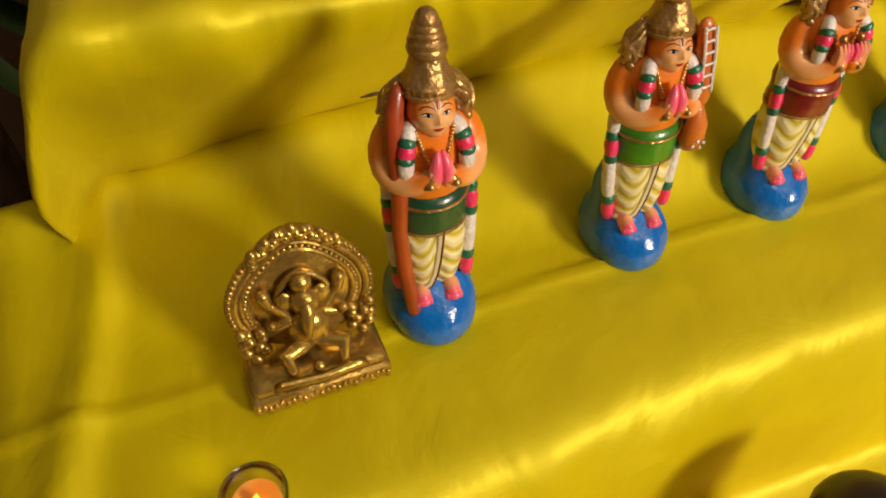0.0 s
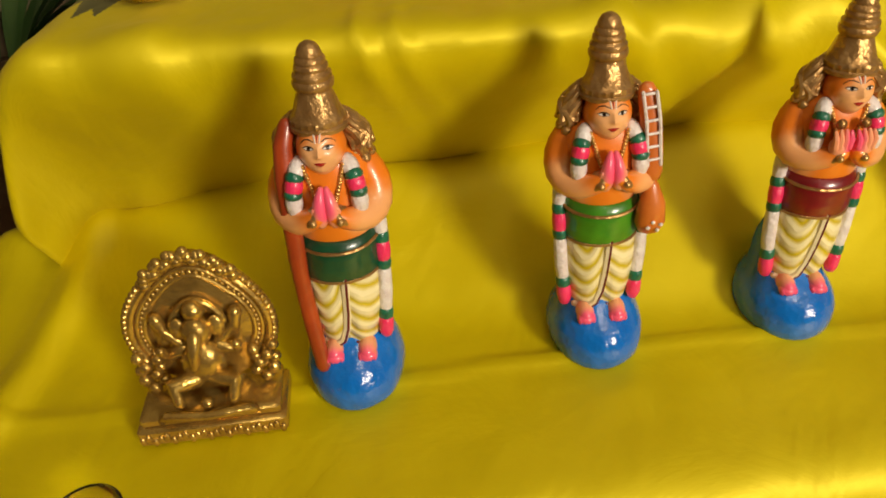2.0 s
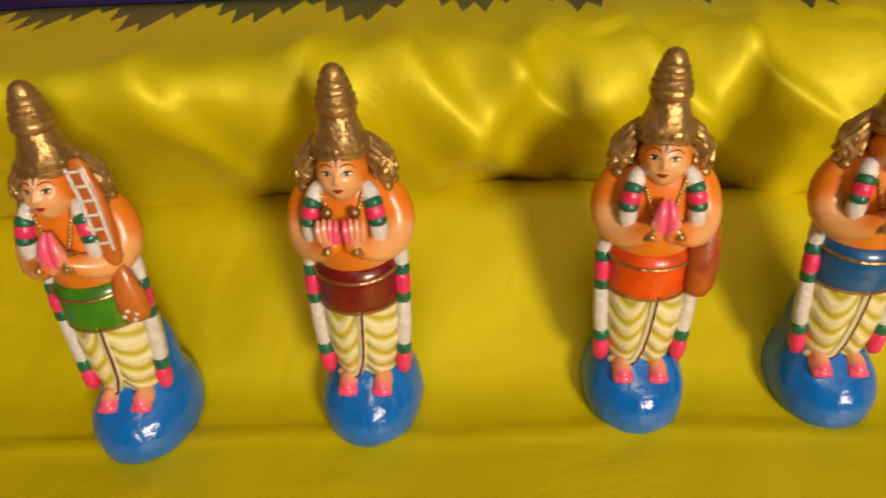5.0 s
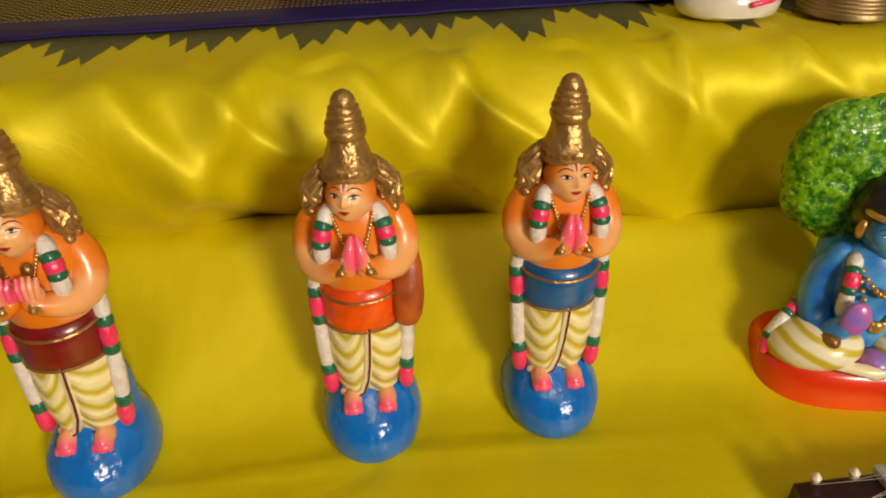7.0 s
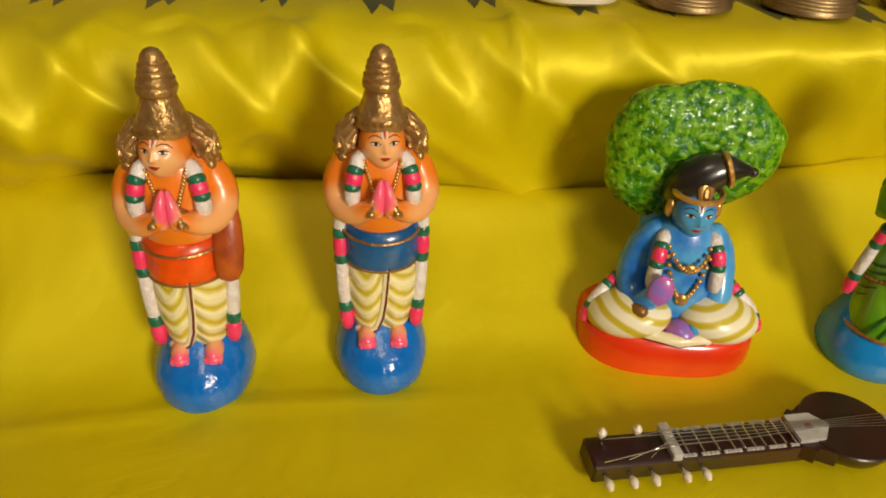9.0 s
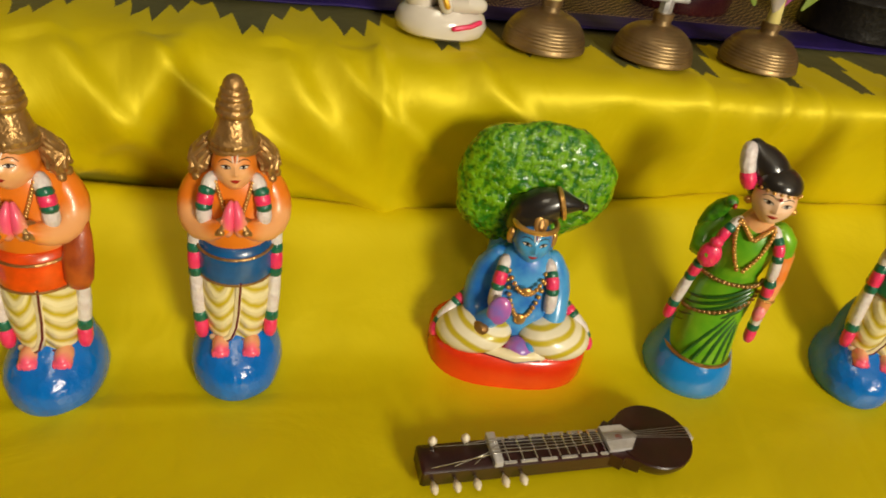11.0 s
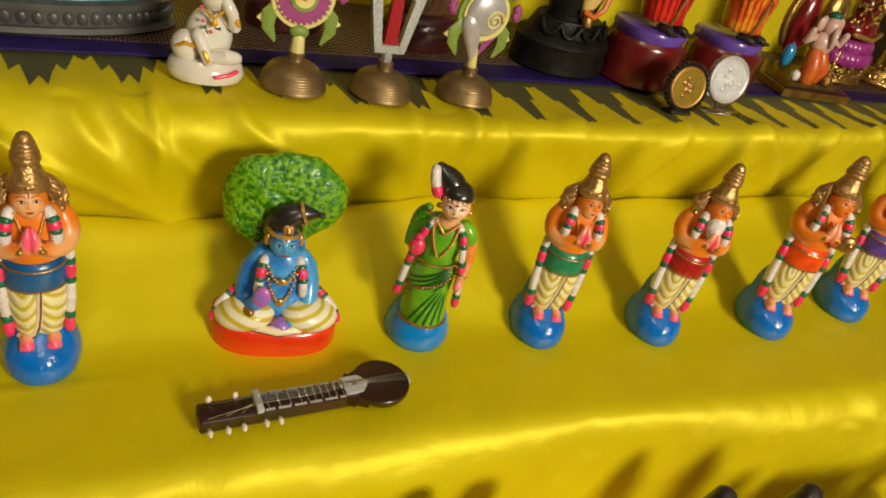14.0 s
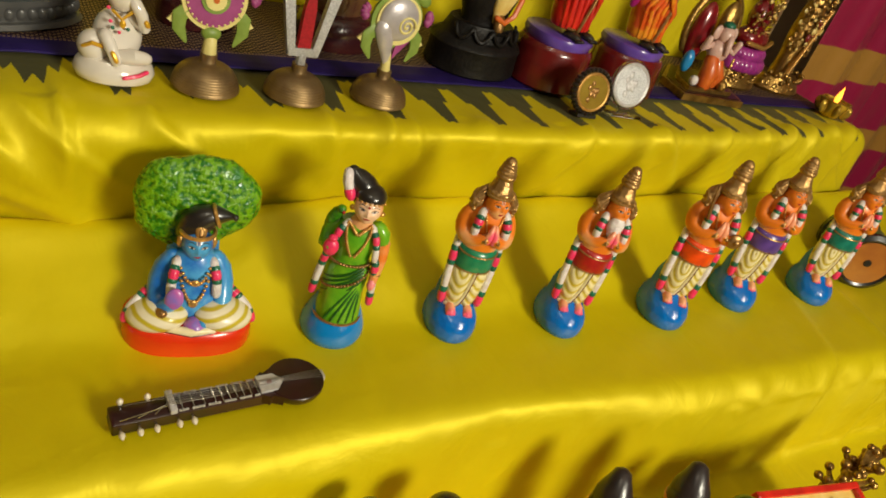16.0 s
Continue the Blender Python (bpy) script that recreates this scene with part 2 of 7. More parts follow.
# ceiling, south and west walls are unseen, added for bounce light and gold reflections
slab("floor", (-2.6, -3.4, -0.1), (4.2, 2.0, 0.0), floor_wood)
slab("bounce_ceiling", (-2.6, -3.4, 2.6), (4.2, 2.0, 2.7), ceiling_paint)
slab("wall_north", (-2.6, 1.9, 0.0), (4.2, 2.0, 2.6), wall_paint)
slab("bounce_wall_south", (-2.6, -3.4, 0.0), (4.2, -3.3, 2.6), wall_paint)
slab("bounce_wall_west", (-2.6, -3.3, 0.0), (-2.5, 1.9, 2.6), wall_paint)
slab("wall_east", (4.1, -3.3, 0.0), (4.2, 1.9, 2.6), wall_paint)

# the wooden steps under the cloth
step_wood = mottled("raw_step_wood", (0.28, 0.17, 0.08), (0.22, 0.13, 0.06), 12, 0.6)
slab("step_lower", (-0.17, -0.60, 0.0), (2.45, -0.02, LOWER - 0.02), step_wood)
slab("step_middle", (-0.17, -0.02, 0.0), (2.45, 0.28, TREAD - 0.02), step_wood)
slab("step_upper", (-0.14, 0.30, 0.0), (2.38, 0.60, UPPER - 0.02), step_wood)
slab("step_top", (-0.14, 0.60, 0.0), (2.38, 1.0, 0.98), step_wood)

# ---------------------------------------------------------------- cloth
EX = [-0.30, -0.17, 0.0, 0.2, 0.45, 0.6, 1.0, 1.3, 1.8, 2.35, 2.6]
def edge_upper(x):
    return blend(x, EX, [0.10, 0.105, 0.115, 0.125, 0.175, 0.20, 0.185, 0.185, 0.20, 0.25, 0.27])
def edge_front(x):
    return blend(x, [-0.3, 0.06, 0.2, 0.6, 0.85, 1.18, 1.55, 2.4], [-0.14, -0.116, -0.095, -0.08, -0.09, -0.108, -0.15, -0.21])
def seam_y(x):
    return blend(x, [-0.3, 0.0, 0.3, 0.6, 1.2, 2.4], [0.17, 0.195, 0.20, 0.21, 0.205, 0.21])
def seam_z(x):
    return blend(x, [-0.27, -0.155, 0.037, 0.136, 0.256, 0.384, 0.569, 0.74, 0.85, 1.04, 1.24, 1.59, 2.3], [0.602, 0.614, 0.638, 0.641, 0.656, 0.658, 0.654, 0.632, 0.634, 0.658, 0.655, 0.645, 0.64])


def navy_y(x):
    return blend(x, [-0.25, -0.19, -0.1, 0.04, 0.2, 0.45, 0.72, 1.2, 2.2, 2.5], [0.20, 0.225, 0.25, 0.262, 0.272, 0.29, 0.313, 0.316, 0.345, 0.35])


def nz(x, y, z, f):
    return noise.noise(Vector((x * f, y * f, z * f)))


def cloth(name, profile, x0, x1, nx, m, label, wrinkle, border=None, tails=(0.0, 0.0), bend=0.03, recede=0.0, flare=0.12):
    """A sheet that hangs over an edge: profile(x) gives its line from back to front; tails: how far it hangs down at its two ends."""
    verts, faces, uvs = [], [], []
    cols = []
    us = [x0 + (x1 - x0) * i / nx for i in range(nx + 1)]
    step = (x1 - x0) / nx
    left, right = int(tails[0] / 0.012), int(tails[1] / 0.012)
    us = [x0 - 0.012 * k for k in range(left, 0, -1)] + us + [x1 + 0.012 * k for k in range(1, right + 1)]
    for u in us:
        past = max(x0 - u, u - x1, 0.0)
        out = bend * (1 - math.exp(-past / bend)) + flare * past
        x = (x0 - out) if u < x0 else (x1 + out) if u > x1 else u
        fall = past - bend * (1 - math.exp(-past / bend))
        cols.append([(u, Vector((x, y + recede * past, max(z - fall * (1 + 0.25 * nz(y, 0.0, 2.0, 14)), 0.02)))) for y, z in profile(min(max(u, x0), x1))])
    ns = len(cols[0])
    for i, line in enumerate(cols):
        run = 0.0
        for j, (u, p) in enumerate(line):
            if j:
                run += (p - line[j - 1][1]).length
            q = cols[min(i + 1, len(cols) - 1)][j][1] - cols[max(i - 1, 0)][j][1]
            d = line[min(j + 1, ns - 1)][1] - line[max(j - 1, 0)][1]
            nrm = d.cross(q).normalized()
            verts.append(p + nrm * wrinkle(u, run, p))
            uvs.append((u, run - (border(u) if border else 0.0)))
    for i in range(len(cols) - 1):
        for j in range(ns - 1):
            a = i * ns + j
            faces.append((a, a + 1, a + ns + 1, a + ns))
    me = bpy.data.meshes.new(name)
    me.from_pydata(verts, [], faces)
    me.materials.append(m)
    lay = me.uv_layers.new(name="cloth")
    for loop in me.loops:
        lay.data[loop.index].uv = uvs[loop.vertex_index]
    me.shade_smooth()
    ob = new(name, me)
    sol = ob.modifiers.new("thickness", "SOLIDIFY")
    sol.thickness, sol.offset = 0.0015, -1
    tagged(ob, label, "cloth")
    return ob


def sample(pts, n, rad):
    """n + 1 points along a polyline whose corners are rounded over rad metres."""
    pts = [np.array(p, float) for p in pts]
    seg = [np.linalg.norm(b - a) for a, b in zip(pts, pts[1:])]
    cum = np.r_[0, np.cumsum(seg)]
    s = np.linspace(0, cum[-1], n * 4 + 1)
    xy = np.stack([np.interp(s, cum, [p[k] for p in pts]) for k in (0, 1)], 1)
    w = max(1, int(rad / (cum[-1] / (n * 4))))
    ker = np.hanning(2 * w + 1 + 2)[1:-1]
    ker /= ker.sum()
    pad = np.r_[xy[:1].repeat(w, 0) - (xy[1] - xy[0]) * np.arange(w, 0, -1)[:, None], xy, xy[-1:].repeat(w, 0) + (xy[-1] - xy[-2]) * np.arange(1, w + 1)[:, None]]
    out = np.stack([np.convolve(pad[:, k], ker, "valid") for k in (0, 1)], 1)
    return out[::4]


def crevice(x):
    """How far the hanging edge stands back from the lower cloth."""
    return 0.016 * math.exp(-((x - 0.50) / 0.10) ** 4)


def upper_profile(x):
    e, sy = edge_upper(x), seam_y(x) + crevice(x)
    k = blend(x, [0.22, 0.42, 0.72, 0.84], [0.0, 1.0, 1.0, 0.0])      # a loose belly instead of a drawn edge
    line = [(0.62, UPPER), (e - 0.010 + 0.042 * k, UPPER - 0.002), (e - 0.011 + 0.012 * k, UPPER - 0.008 - 0.018 * k), (e - 0.009 - 0.006 * k, UPPER - 0.03 - 0.030 * k), (sy + 0.013, seam_z(x) - 0.02), (sy + 0.018, seam_z(x) - 0.06)]
    return sample(line, 130, blend(x, [0.15, 0.45, 0.75, 1.0], [0.036, 0.060, 0.060, 0.048]))


def fold(t, width):
    """A ridge across t = 0, steeper on its far side."""
    return math.exp(-(t / (width if t < 0 else 0.45 * width)) ** 2)


# where a fold leaves the edge, its slant, width and height
FOLDS = ((0.20, 0.6, 0.022, 0.009), (0.30, -0.6, 0.024, 0.013), (0.355, 0.9, 0.022, 0.016), (0.40, 1.3, 0.016, 0.010), (0.45, -0.8, 0.022, 0.018), (0.50, 1.0, 0.022, 0.018), (0.555, 1.5, 0.016, 0.011), (0.60, -0.9, 0.022, 0.014), (0.66, 0.7, 0.020, 0.012), (0.70, 1.2, 0.014, 0.008), (0.742, 0.10, 0.008, 0.012), (0.82, 1.1, 0.018, 0.008),
         (0.03, 0.35, 0.007, 0.005), (0.055, 0.40, 0.006, 0.004), (-0.10, 0.2, 0.03, 0.008), (1.25, 0.3, 0.03, 0.006), (1.62, 0.9, 0.024, 0.011), (1.80, -0.8, 0.026, 0.010), (1.93, 0.6, 0.016, 0.010), (2.03, -0.9, 0.020, 0.015), (2.12, -0.5, 0.016, 0.014), (2.22, 0.9, 0.020, 0.014), (2.30, -0.4, 0.016, 0.012), (1.02, 0.2, 0.012, 0.006), (1.10, -0.2, 0.009, 0.007), (1.135, 0.1, 0.008, 0.006), (1.45, -0.6, 0.022, 0.008))


def upper_wrinkle(x, run, p):
    drop = UPPER - 0.004 - p.z
    hang = max(0.0, min(1.0, drop / 0.05))
    w = 0.0014 * nz(x, p.z, 0.0, 9)
    calm = blend(x, [0.10, 0.42], [0.35, 1.0])
    w += hang * calm * (0.009 * nz(x + p.z * 1.4, p.z * 0.7, 3.0, 6) + 0.0036 * nz(x + p.z * 0.9, p.z * 0.5, 7.0, 20) + 0.0014 * nz(x - p.z * 0.8, p.z * 0.6, 2.0, 44))
    # slanting folds that run down from the edge
    fade = math.exp(-max(0.0, p.y - edge_upper(x) - 0.015) / 0.03) if drop < 0.02 else 1.0
    for at, slant, wide, high in FOLDS:
        w += fade * high * fold(x - at - slant * drop, wide + 0.10 * max(drop, 0.0)) * math.exp(-max(drop, 0.0) / 0.11) * min(1.0, max(0.0, (drop + 0.02) / 0.02))
    crimp = math.exp(-((p.z - (UPPER - 0.012)) / 0.016) ** 2) if p.y < edge_upper(x) + 0.03 else 0.0
    return w + crimp * (0.0040 * nz(x, p.y * 0.4, 1.0, 34) + 0.005 * nz(x, p.z * 0.5, 6.0, 13))


cloth("shelf_cloth", upper_profile, -0.17, 2.36, 420, silk_ikat, "yellow satin cloth with grey ikat border over the upper step", upper_wrinkle, tails=(0.16, 0.25), flare=0.22, recede=0.12, border=lambda x: 0.62 - navy_y(x))


def middle_profile(x):
    f = edge_front(x)
    sy, sz = seam_y(x), seam_z(x)
    dy = blend(x, [0.0, 0.95, 1.15, 2.0, 2.4], [sy - 0.115, sy - 0.115, 0.062, 0.050, 0.04])
    return sample([(sy + 0.004, sz - 0.004), (sy - 0.004, sz), (sy - 0.03, sz - 0.026), (dy - 0.01, TREAD + 0.004), (f + 0.012, TREAD), (f - 0.004, TREAD - 0.030), (f - 0.012, TREAD - 0.10), (f - 0.014, LOWER + 0.004), (-0.62, LOWER)], 170, 0.036)


def middle_wrinkle(x, run, p):
    lift = max(0.0, min(1.0, (p.z - TREAD - 0.004) / 0.03))
    drop = max(0.0, min(1.0, (TREAD - 0.006 - p.z) / 0.03))
    w = 0.0016 * nz(x, run, 5.0, 8) + 0.0005 * nz(x * 0.6, run, 8.0, 40)
    w += 0.010 * fold(x + 0.215 - 0.16 * (p.y - 0.1), 0.022) * (1.0 if p.z > TREAD - 0.02 else 0.4)
    w += lift * (0.008 * nz(x, run * 0.4, 11.0, 6) + 0.003 * nz(x, run * 0.6, 1.0, 17))
    w += drop * (0.010 * nz(x + run * 0.15, run * 0.25, 2.0, 7) + 0.005 * nz(x + run * 0.25, run * 0.2, 9.0, 18))
    near = math.exp(-((p.y - edge_front(x)) / 0.02) ** 2) if p.z > TREAD - 0.05 else 0.0
    w += 0.007 * fold(x - 1.90 - 0.5 * p.y, 0.035) * (1.0 if p.z > TREAD - 0.05 else 0.5) * max(0.0, min(1.0, (0.06 - p.y) / 0.08))
    w += 0.005 * fold(x - 2.06 - 0.3 * p.y, 0.020) * (1.0 if p.z > TREAD - 0.05 else 0.5) * max(0.0, min(1.0, (0.06 - p.y) / 0.08))
    # a long shallow crease along the row of dolls
    if p.z > TREAD - 0.004:
        line = edge_front(x) + 0.135 + 0.006 * nz(x, 0.0, 3.0, 9)
        w += 0.0010 * fold(p.y - line - 0.03 - 0.02 * nz(x, 0.0, 8.0, 5), 0.004) * max(0.0, nz(x, 1.0, 2.0, 6) + 0.3)
        w += 0.0034 * fold(p.y - line, 0.006) * max(0.0, min(1.0, (0.75 - x) / 0.2))
        for at, deep in ((0.186, 0.0016), (0.0125, 0.0010), (0.334, 0.0008)):
            gap = math.hypot(x - at, (p.y - 0.02) * 1.6)
            w += deep * max(0.0, nz(x * 0.35, p.y, 6.0, 120)) * math.exp(-(gap / 0.075) ** 2)
    return w + near * (0.003 * nz(x, 0.0, 4.0, 26) + 0.003 * nz(x, 0.0, 9.0, 9))


cloth("shelf_cloth", middle_profile, -0.268, 2.60, 420, silk, "yellow satin cloth draped over the middle and lower steps", middle_wrinkle, tails=(0.5, 0.3), bend=0.045)


def top_profile(x):
    return sample([(1.0, 0.985), (0.60, 0.985), (0.585, 0.75)], 50, 0.02)


cloth("shelf_cloth", top_profile, -0.15, 2.36, 200, silk, "yellow satin cloth over the top step", lambda x, run, p: 0.004 * nz(x, p.z, 1.0, 9))


# navy runner with woven gold on the upper step
zari = mottled("navy_silk_with_woven_gold", (0.012, 0.005, 0.070), (0.018, 0.008, 0.100), 30, 0.45)


def woven_gold(m):
    t = m.node_tree
    p = t.nodes["Principled BSDF"]
    old = p.inputs["Base Color"].links[0].from_socket
    uv = node(m, "ShaderNodeUVMap")
    uv.uv_map = "cloth"
    sep = node(m, "ShaderNodeSeparateXYZ")
    t.links.new(uv.outputs["UV"], sep.inputs[0])

    def math_(op, a, b):
        q = t.nodes.new("ShaderNodeMath")
        q.operation = op
        for k, v in enumerate((a, b)):
            if isinstance(v, (int, float)):
                q.inputs[k].default_value = v
            else:
                t.links.new(v, q.inputs[k])
        return q.outputs[0]

    u, v = sep.outputs["X"], sep.outputs["Y"]
    zig = math_("ADD", v, math_("MULTIPLY", math_("PINGPONG", u, 0.011), 0.8))
    thread = math_("GREATER_THAN", math_("PINGPONG", zig, 0.0042), 0.0026)
    dash = math_("GREATER_THAN", math_("PINGPONG", u, 0.0022), 0.0008)
    border = math_("MAXIMUM", math_("SUBTRACT", 0.27, math_("MULTIPLY", u, 0.05)), 0.193)
    area = math_("LESS_THAN", v, border)
    rim = math_("LESS_THAN", math_("ABSOLUTE", math_("SUBTRACT", v, math_("ADD", border, 0.003)), 0.0), 0.0016)
    on = math_("MAXIMUM", math_("MULTIPLY", math_("MULTIPLY", thread, dash), area), math_("MULTIPLY", rim, dash))
    mix = node(m, "ShaderNodeMix")
    mix.data_type = "RGBA"
    t.links.new(on, mix.inputs[0])
    ground = node(m, "ShaderNodeMix")
    ground.data_type = "RGBA"
    t.links.new(area, ground.inputs[0])
    t.links.new(old, ground.inputs[6])
    ground.inputs[7].default_value = (0.020, 0.008, 0.018, 1)
    t.links.new(ground.outputs[2], mix.inputs[6])
    p.inputs["Specular IOR Level"].default_value = 0.25
    p.inputs["Roughness"].default_value = 0.55
    mix.inputs[7].default_value = (0.46, 0.31, 0.14, 1)
    t.links.new(mix.outputs[2], p.inputs["Base Color"])
    t.links.new(math_("MULTIPLY", on, 0.6), p.inputs["Metallic"])


woven_gold(zari)


def runner_profile(x):
    n = navy_y(x)
    return [(0.582 + (n - 0.582) * k / 40, UPPER + 0.0045 + (0.0 if k < 39 else -0.0015)) for k in range(41)]


cloth("table_runner", runner_profile, -0.165, 2.33, 300, zari, "navy silk runner with woven gold band on the upper step", lambda x, run, p: 0.0016 * abs(nz(x, p.y, 4.0, 16)), tails=(0.22, 0.0), bend=0.02)

# ---------------------------------------------------------------- standing dolls
def strand(s, pts, bands, r):
    """A painted flower garland: pts is its line, bands the paints along it."""
    pts = [Vector(p) for p in pts]
    cum = np.r_[0, np.cumsum([(b - a).length for a, b in zip(pts, pts[1:])])]
    def at(d):
        return Vector([float(np.interp(d, cum, [p[k] for p in pts])) for k in range(3)])
    total = sum(w for w, _ in bands)
    d = 0.0
    for w, m in bands:
        a, b = d / total * cum[-1], (d + w) / total * cum[-1]
        k = r * (1.06 if m is not white else 1.0)
        s.tube([at(a + (b - a) * q) for q in (0.0, 0.25, 0.5, 0.75, 1.0)], [k * 0.93, k, k * 1.03, k, k * 0.93], m, 10, round_ends=True)
        d += w


def ARM(sx):
    keys = [(0.0205, 0.003, 0.1690), (0.0258, 0.001, 0.1605), (0.0278, -0.003, 0.1495), (0.0258, -0.013, 0.1425), (0.0180, -0.0240, 0.1430), (0.0100, -0.0315, 0.1480), (0.0055, -0.0340, 0.1515)]
    ks = np.linspace(0, 6, 11)
    out = [[float(np.interp(k, range(7), [p[c] for p in keys])) for c in range(3)] for k in ks]
    for _ in range(2):
        out = [out[0]] + [[(a + 2 * b + c) / 4 for a, b, c in zip(p, q, r)] for p, q, r in zip(out, out[1:], out[2:])] + [out[-1]]
    return [(sx * x, y, z) for x, y, z in out]


def airbrushed(name, centre, rim, at, reach, lo=0.6, hi=1.25, rough=0.34, coat=0.25):
    """Paint sprayed in two colours: one round a place (mirrored in x) and the other beyond it."""
    m = mat(name, centre, rough, 0.0, coat)
    t = m.node_tree
    tc = node(m, "ShaderNodeTexCoord")
    last = tc.outputs["Object"]
    for op, value in (("ABSOLUTE", None), ("SUBTRACT", at), ("DIVIDE", reach), ("LENGTH", None)):
        q = t.nodes.new("ShaderNodeVectorMath")
        q.operation = op
        t.links.new(last, q.inputs[0])
        if value:
            q.inputs[1].default_value = value
        last = q.outputs["Value"] if op == "LENGTH" else q.outputs["Vector"]
    n = node(m, "ShaderNodeTexNoise", Scale=70.0, Detail=3.0)
    t.links.new(tc.outputs["Object"], n.inputs["Vector"])
    add = t.nodes.new("ShaderNodeMath")
    add.operation = "MULTIPLY_ADD"
    t.links.new(n.outputs["Fac"], add.inputs[0])
    add.inputs[1].default_value = 0.7
    t.links.new(last, add.inputs[2])
    rng = node(m, "ShaderNodeMapRange")
    rng.interpolation_type = "SMOOTHSTEP"
    rng.inputs["From Min"].default_value, rng.inputs["From Max"].default_value = lo + 0.35, hi + 0.35
    t.links.new(add.outputs[0], rng.inputs["Value"])
    mix = node(m, "ShaderNodeMix")
    mix.data_type = "RGBA"
    t.links.new(rng.outputs["Result"], mix.inputs[0])
    mix.inputs[6].default_value, mix.inputs[7].default_value = (*centre, 1), (*rim, 1)
    t.links.new(mix.outputs[2], t.nodes["Principled BSDF"].inputs["Base Color"])
    g = node(m, "ShaderNodeTexNoise", Scale=240.0, Detail=2.0)
    bp = node(m, "ShaderNodeBump", Strength=0.06, Distance=0.001)
    t.links.new(tc.outputs["Object"], g.inputs["Vector"])
    t.links.new(g.outputs["Fac"], bp.inputs["Height"])
    t.links.new(bp.outputs["Normal"], t.nodes["Principled BSDF"].inputs["Normal"])
    return m


PEACH, ORANGE = (0.83, 0.39, 0.15), (0.79, 0.20, 0.012)
body_paint = airbrushed("peach_and_orange_spray_paint", PEACH, ORANGE, (0.027, 0.016, 0.138), (0.018, 0.030, 0.019), 0.55, 1.25)
face_spray = airbrushed("peach_face_spray_paint", (0.84, 0.43, 0.18), ORANGE, (0.0, 0.020, 0.1770), (0.0115, 0.020, 0.0165), 0.70, 1.2, 0.38, 0.15)
foot_spray = airbrushed("rose_toe_spray_paint", (0.90, 0.10, 0.20), (0.86, 0.40, 0.20), (0.0105, 0.036, 0.036), (0.012, 0.0130, 0.012), 0.6, 1.2)
palm_spray = airbrushed("rose_palm_spray_paint", (0.88, 0.10, 0.20), (0.86, 0.34, 0.18), (0.0, 0.032, 0.158), (0.0075, 0.02, 0.0125), 0.55, 1.2)


def draped_paint(name):
    """Cream paint with soft olive brush lines: loops on one leg, drooping folds on the other."""
    m = mat(name, (0.8, 0.7, 0.5), 0.34, 0.0, 0.3)
    t = m.node_tree
    p = t.nodes["Principled BSDF"]
    tc = node(m, "ShaderNodeTexCoord")
    sep = node(m, "ShaderNodeSeparateXYZ")
    t.links.new(tc.outputs["Object"], sep.inputs[0])

    def math_(op, a, b=0.0, c=0.0):
        q = t.nodes.new("ShaderNodeMath")
        q.operation = op
        for k, v in enumerate((a, b, c)):
            if isinstance(v, (int, float)):
                q.inputs[k].default_value = v
            else:
                t.links.new(v, q.inputs[k])
        return q.outputs[0]

    x, z = sep.outputs["X"], sep.outputs["Z"]
    n = node(m, "ShaderNodeTexNoise", Scale=55.0, Detail=2.0)
    t.links.new(tc.outputs["Object"], n.inputs["Vector"])
    wob = math_("MULTIPLY", math_("SUBTRACT", n.outputs["Fac"], 0.5), 0.008)
    dx, dz = math_("MULTIPLY", math_("ADD", x, 0.0125), 2.1), math_("SUBTRACT", z, 0.104)
    loops = math_("SQRT", math_("ADD", math_("MULTIPLY", dx, dx), math_("MULTIPLY", dz, dz)))
    ex = math_("SUBTRACT", x, 0.024)
    droop = math_("ADD", z, math_("MULTIPLY_ADD", math_("MULTIPLY", ex, ex), -26.0, 0.0))
    right = math_("GREATER_THAN", x, 0.0)
    run = math_("ADD", math_("ADD", math_("MULTIPLY", loops, math_("SUBTRACT", 1.0, right)), math_("MULTIPLY", droop, right)), wob)
    line = math_("MULTIPLY", math_("PINGPONG", run, 0.0062), 1.0 / 0.0062)
    ramp = node(m, "ShaderNodeValToRGB")
    ramp.color_ramp.elements[0].position, ramp.color_ramp.elements[1].position = 0.10, 0.62
    ramp.color_ramp.elements[0].color, ramp.color_ramp.elements[1].color = (0.58, 0.44, 0.012, 1), (0.85, 0.75, 0.42, 1)
    t.links.new(line, ramp.inputs["Fac"])
    t.links.new(ramp.outputs["Color"], p.inputs["Base Color"])
    bp = node(m, "ShaderNodeBump", Strength=0.7, Distance=0.0016)
    t.links.new(line, bp.inputs["Height"])
    t.links.new(bp.outputs["Normal"], p.inputs["Normal"])
    return m


pleated = draped_paint("cream_paint_with_olive_brush_lines")
eye_brown = mat("dark_brown_eye_paint", (0.020, 0.008, 0.005), 0.3)
eye_white = mat("eye_white_paint", (0.74, 0.66, 0.58), 0.35)
hair_gold = mottled("worn_gold_hair_paint", (0.49, 0.295, 0.110), (0.34, 0.185, 0.058), 90, 0.36, 0.7, 0.0, 0.6, fine=200, distance=0.0022)


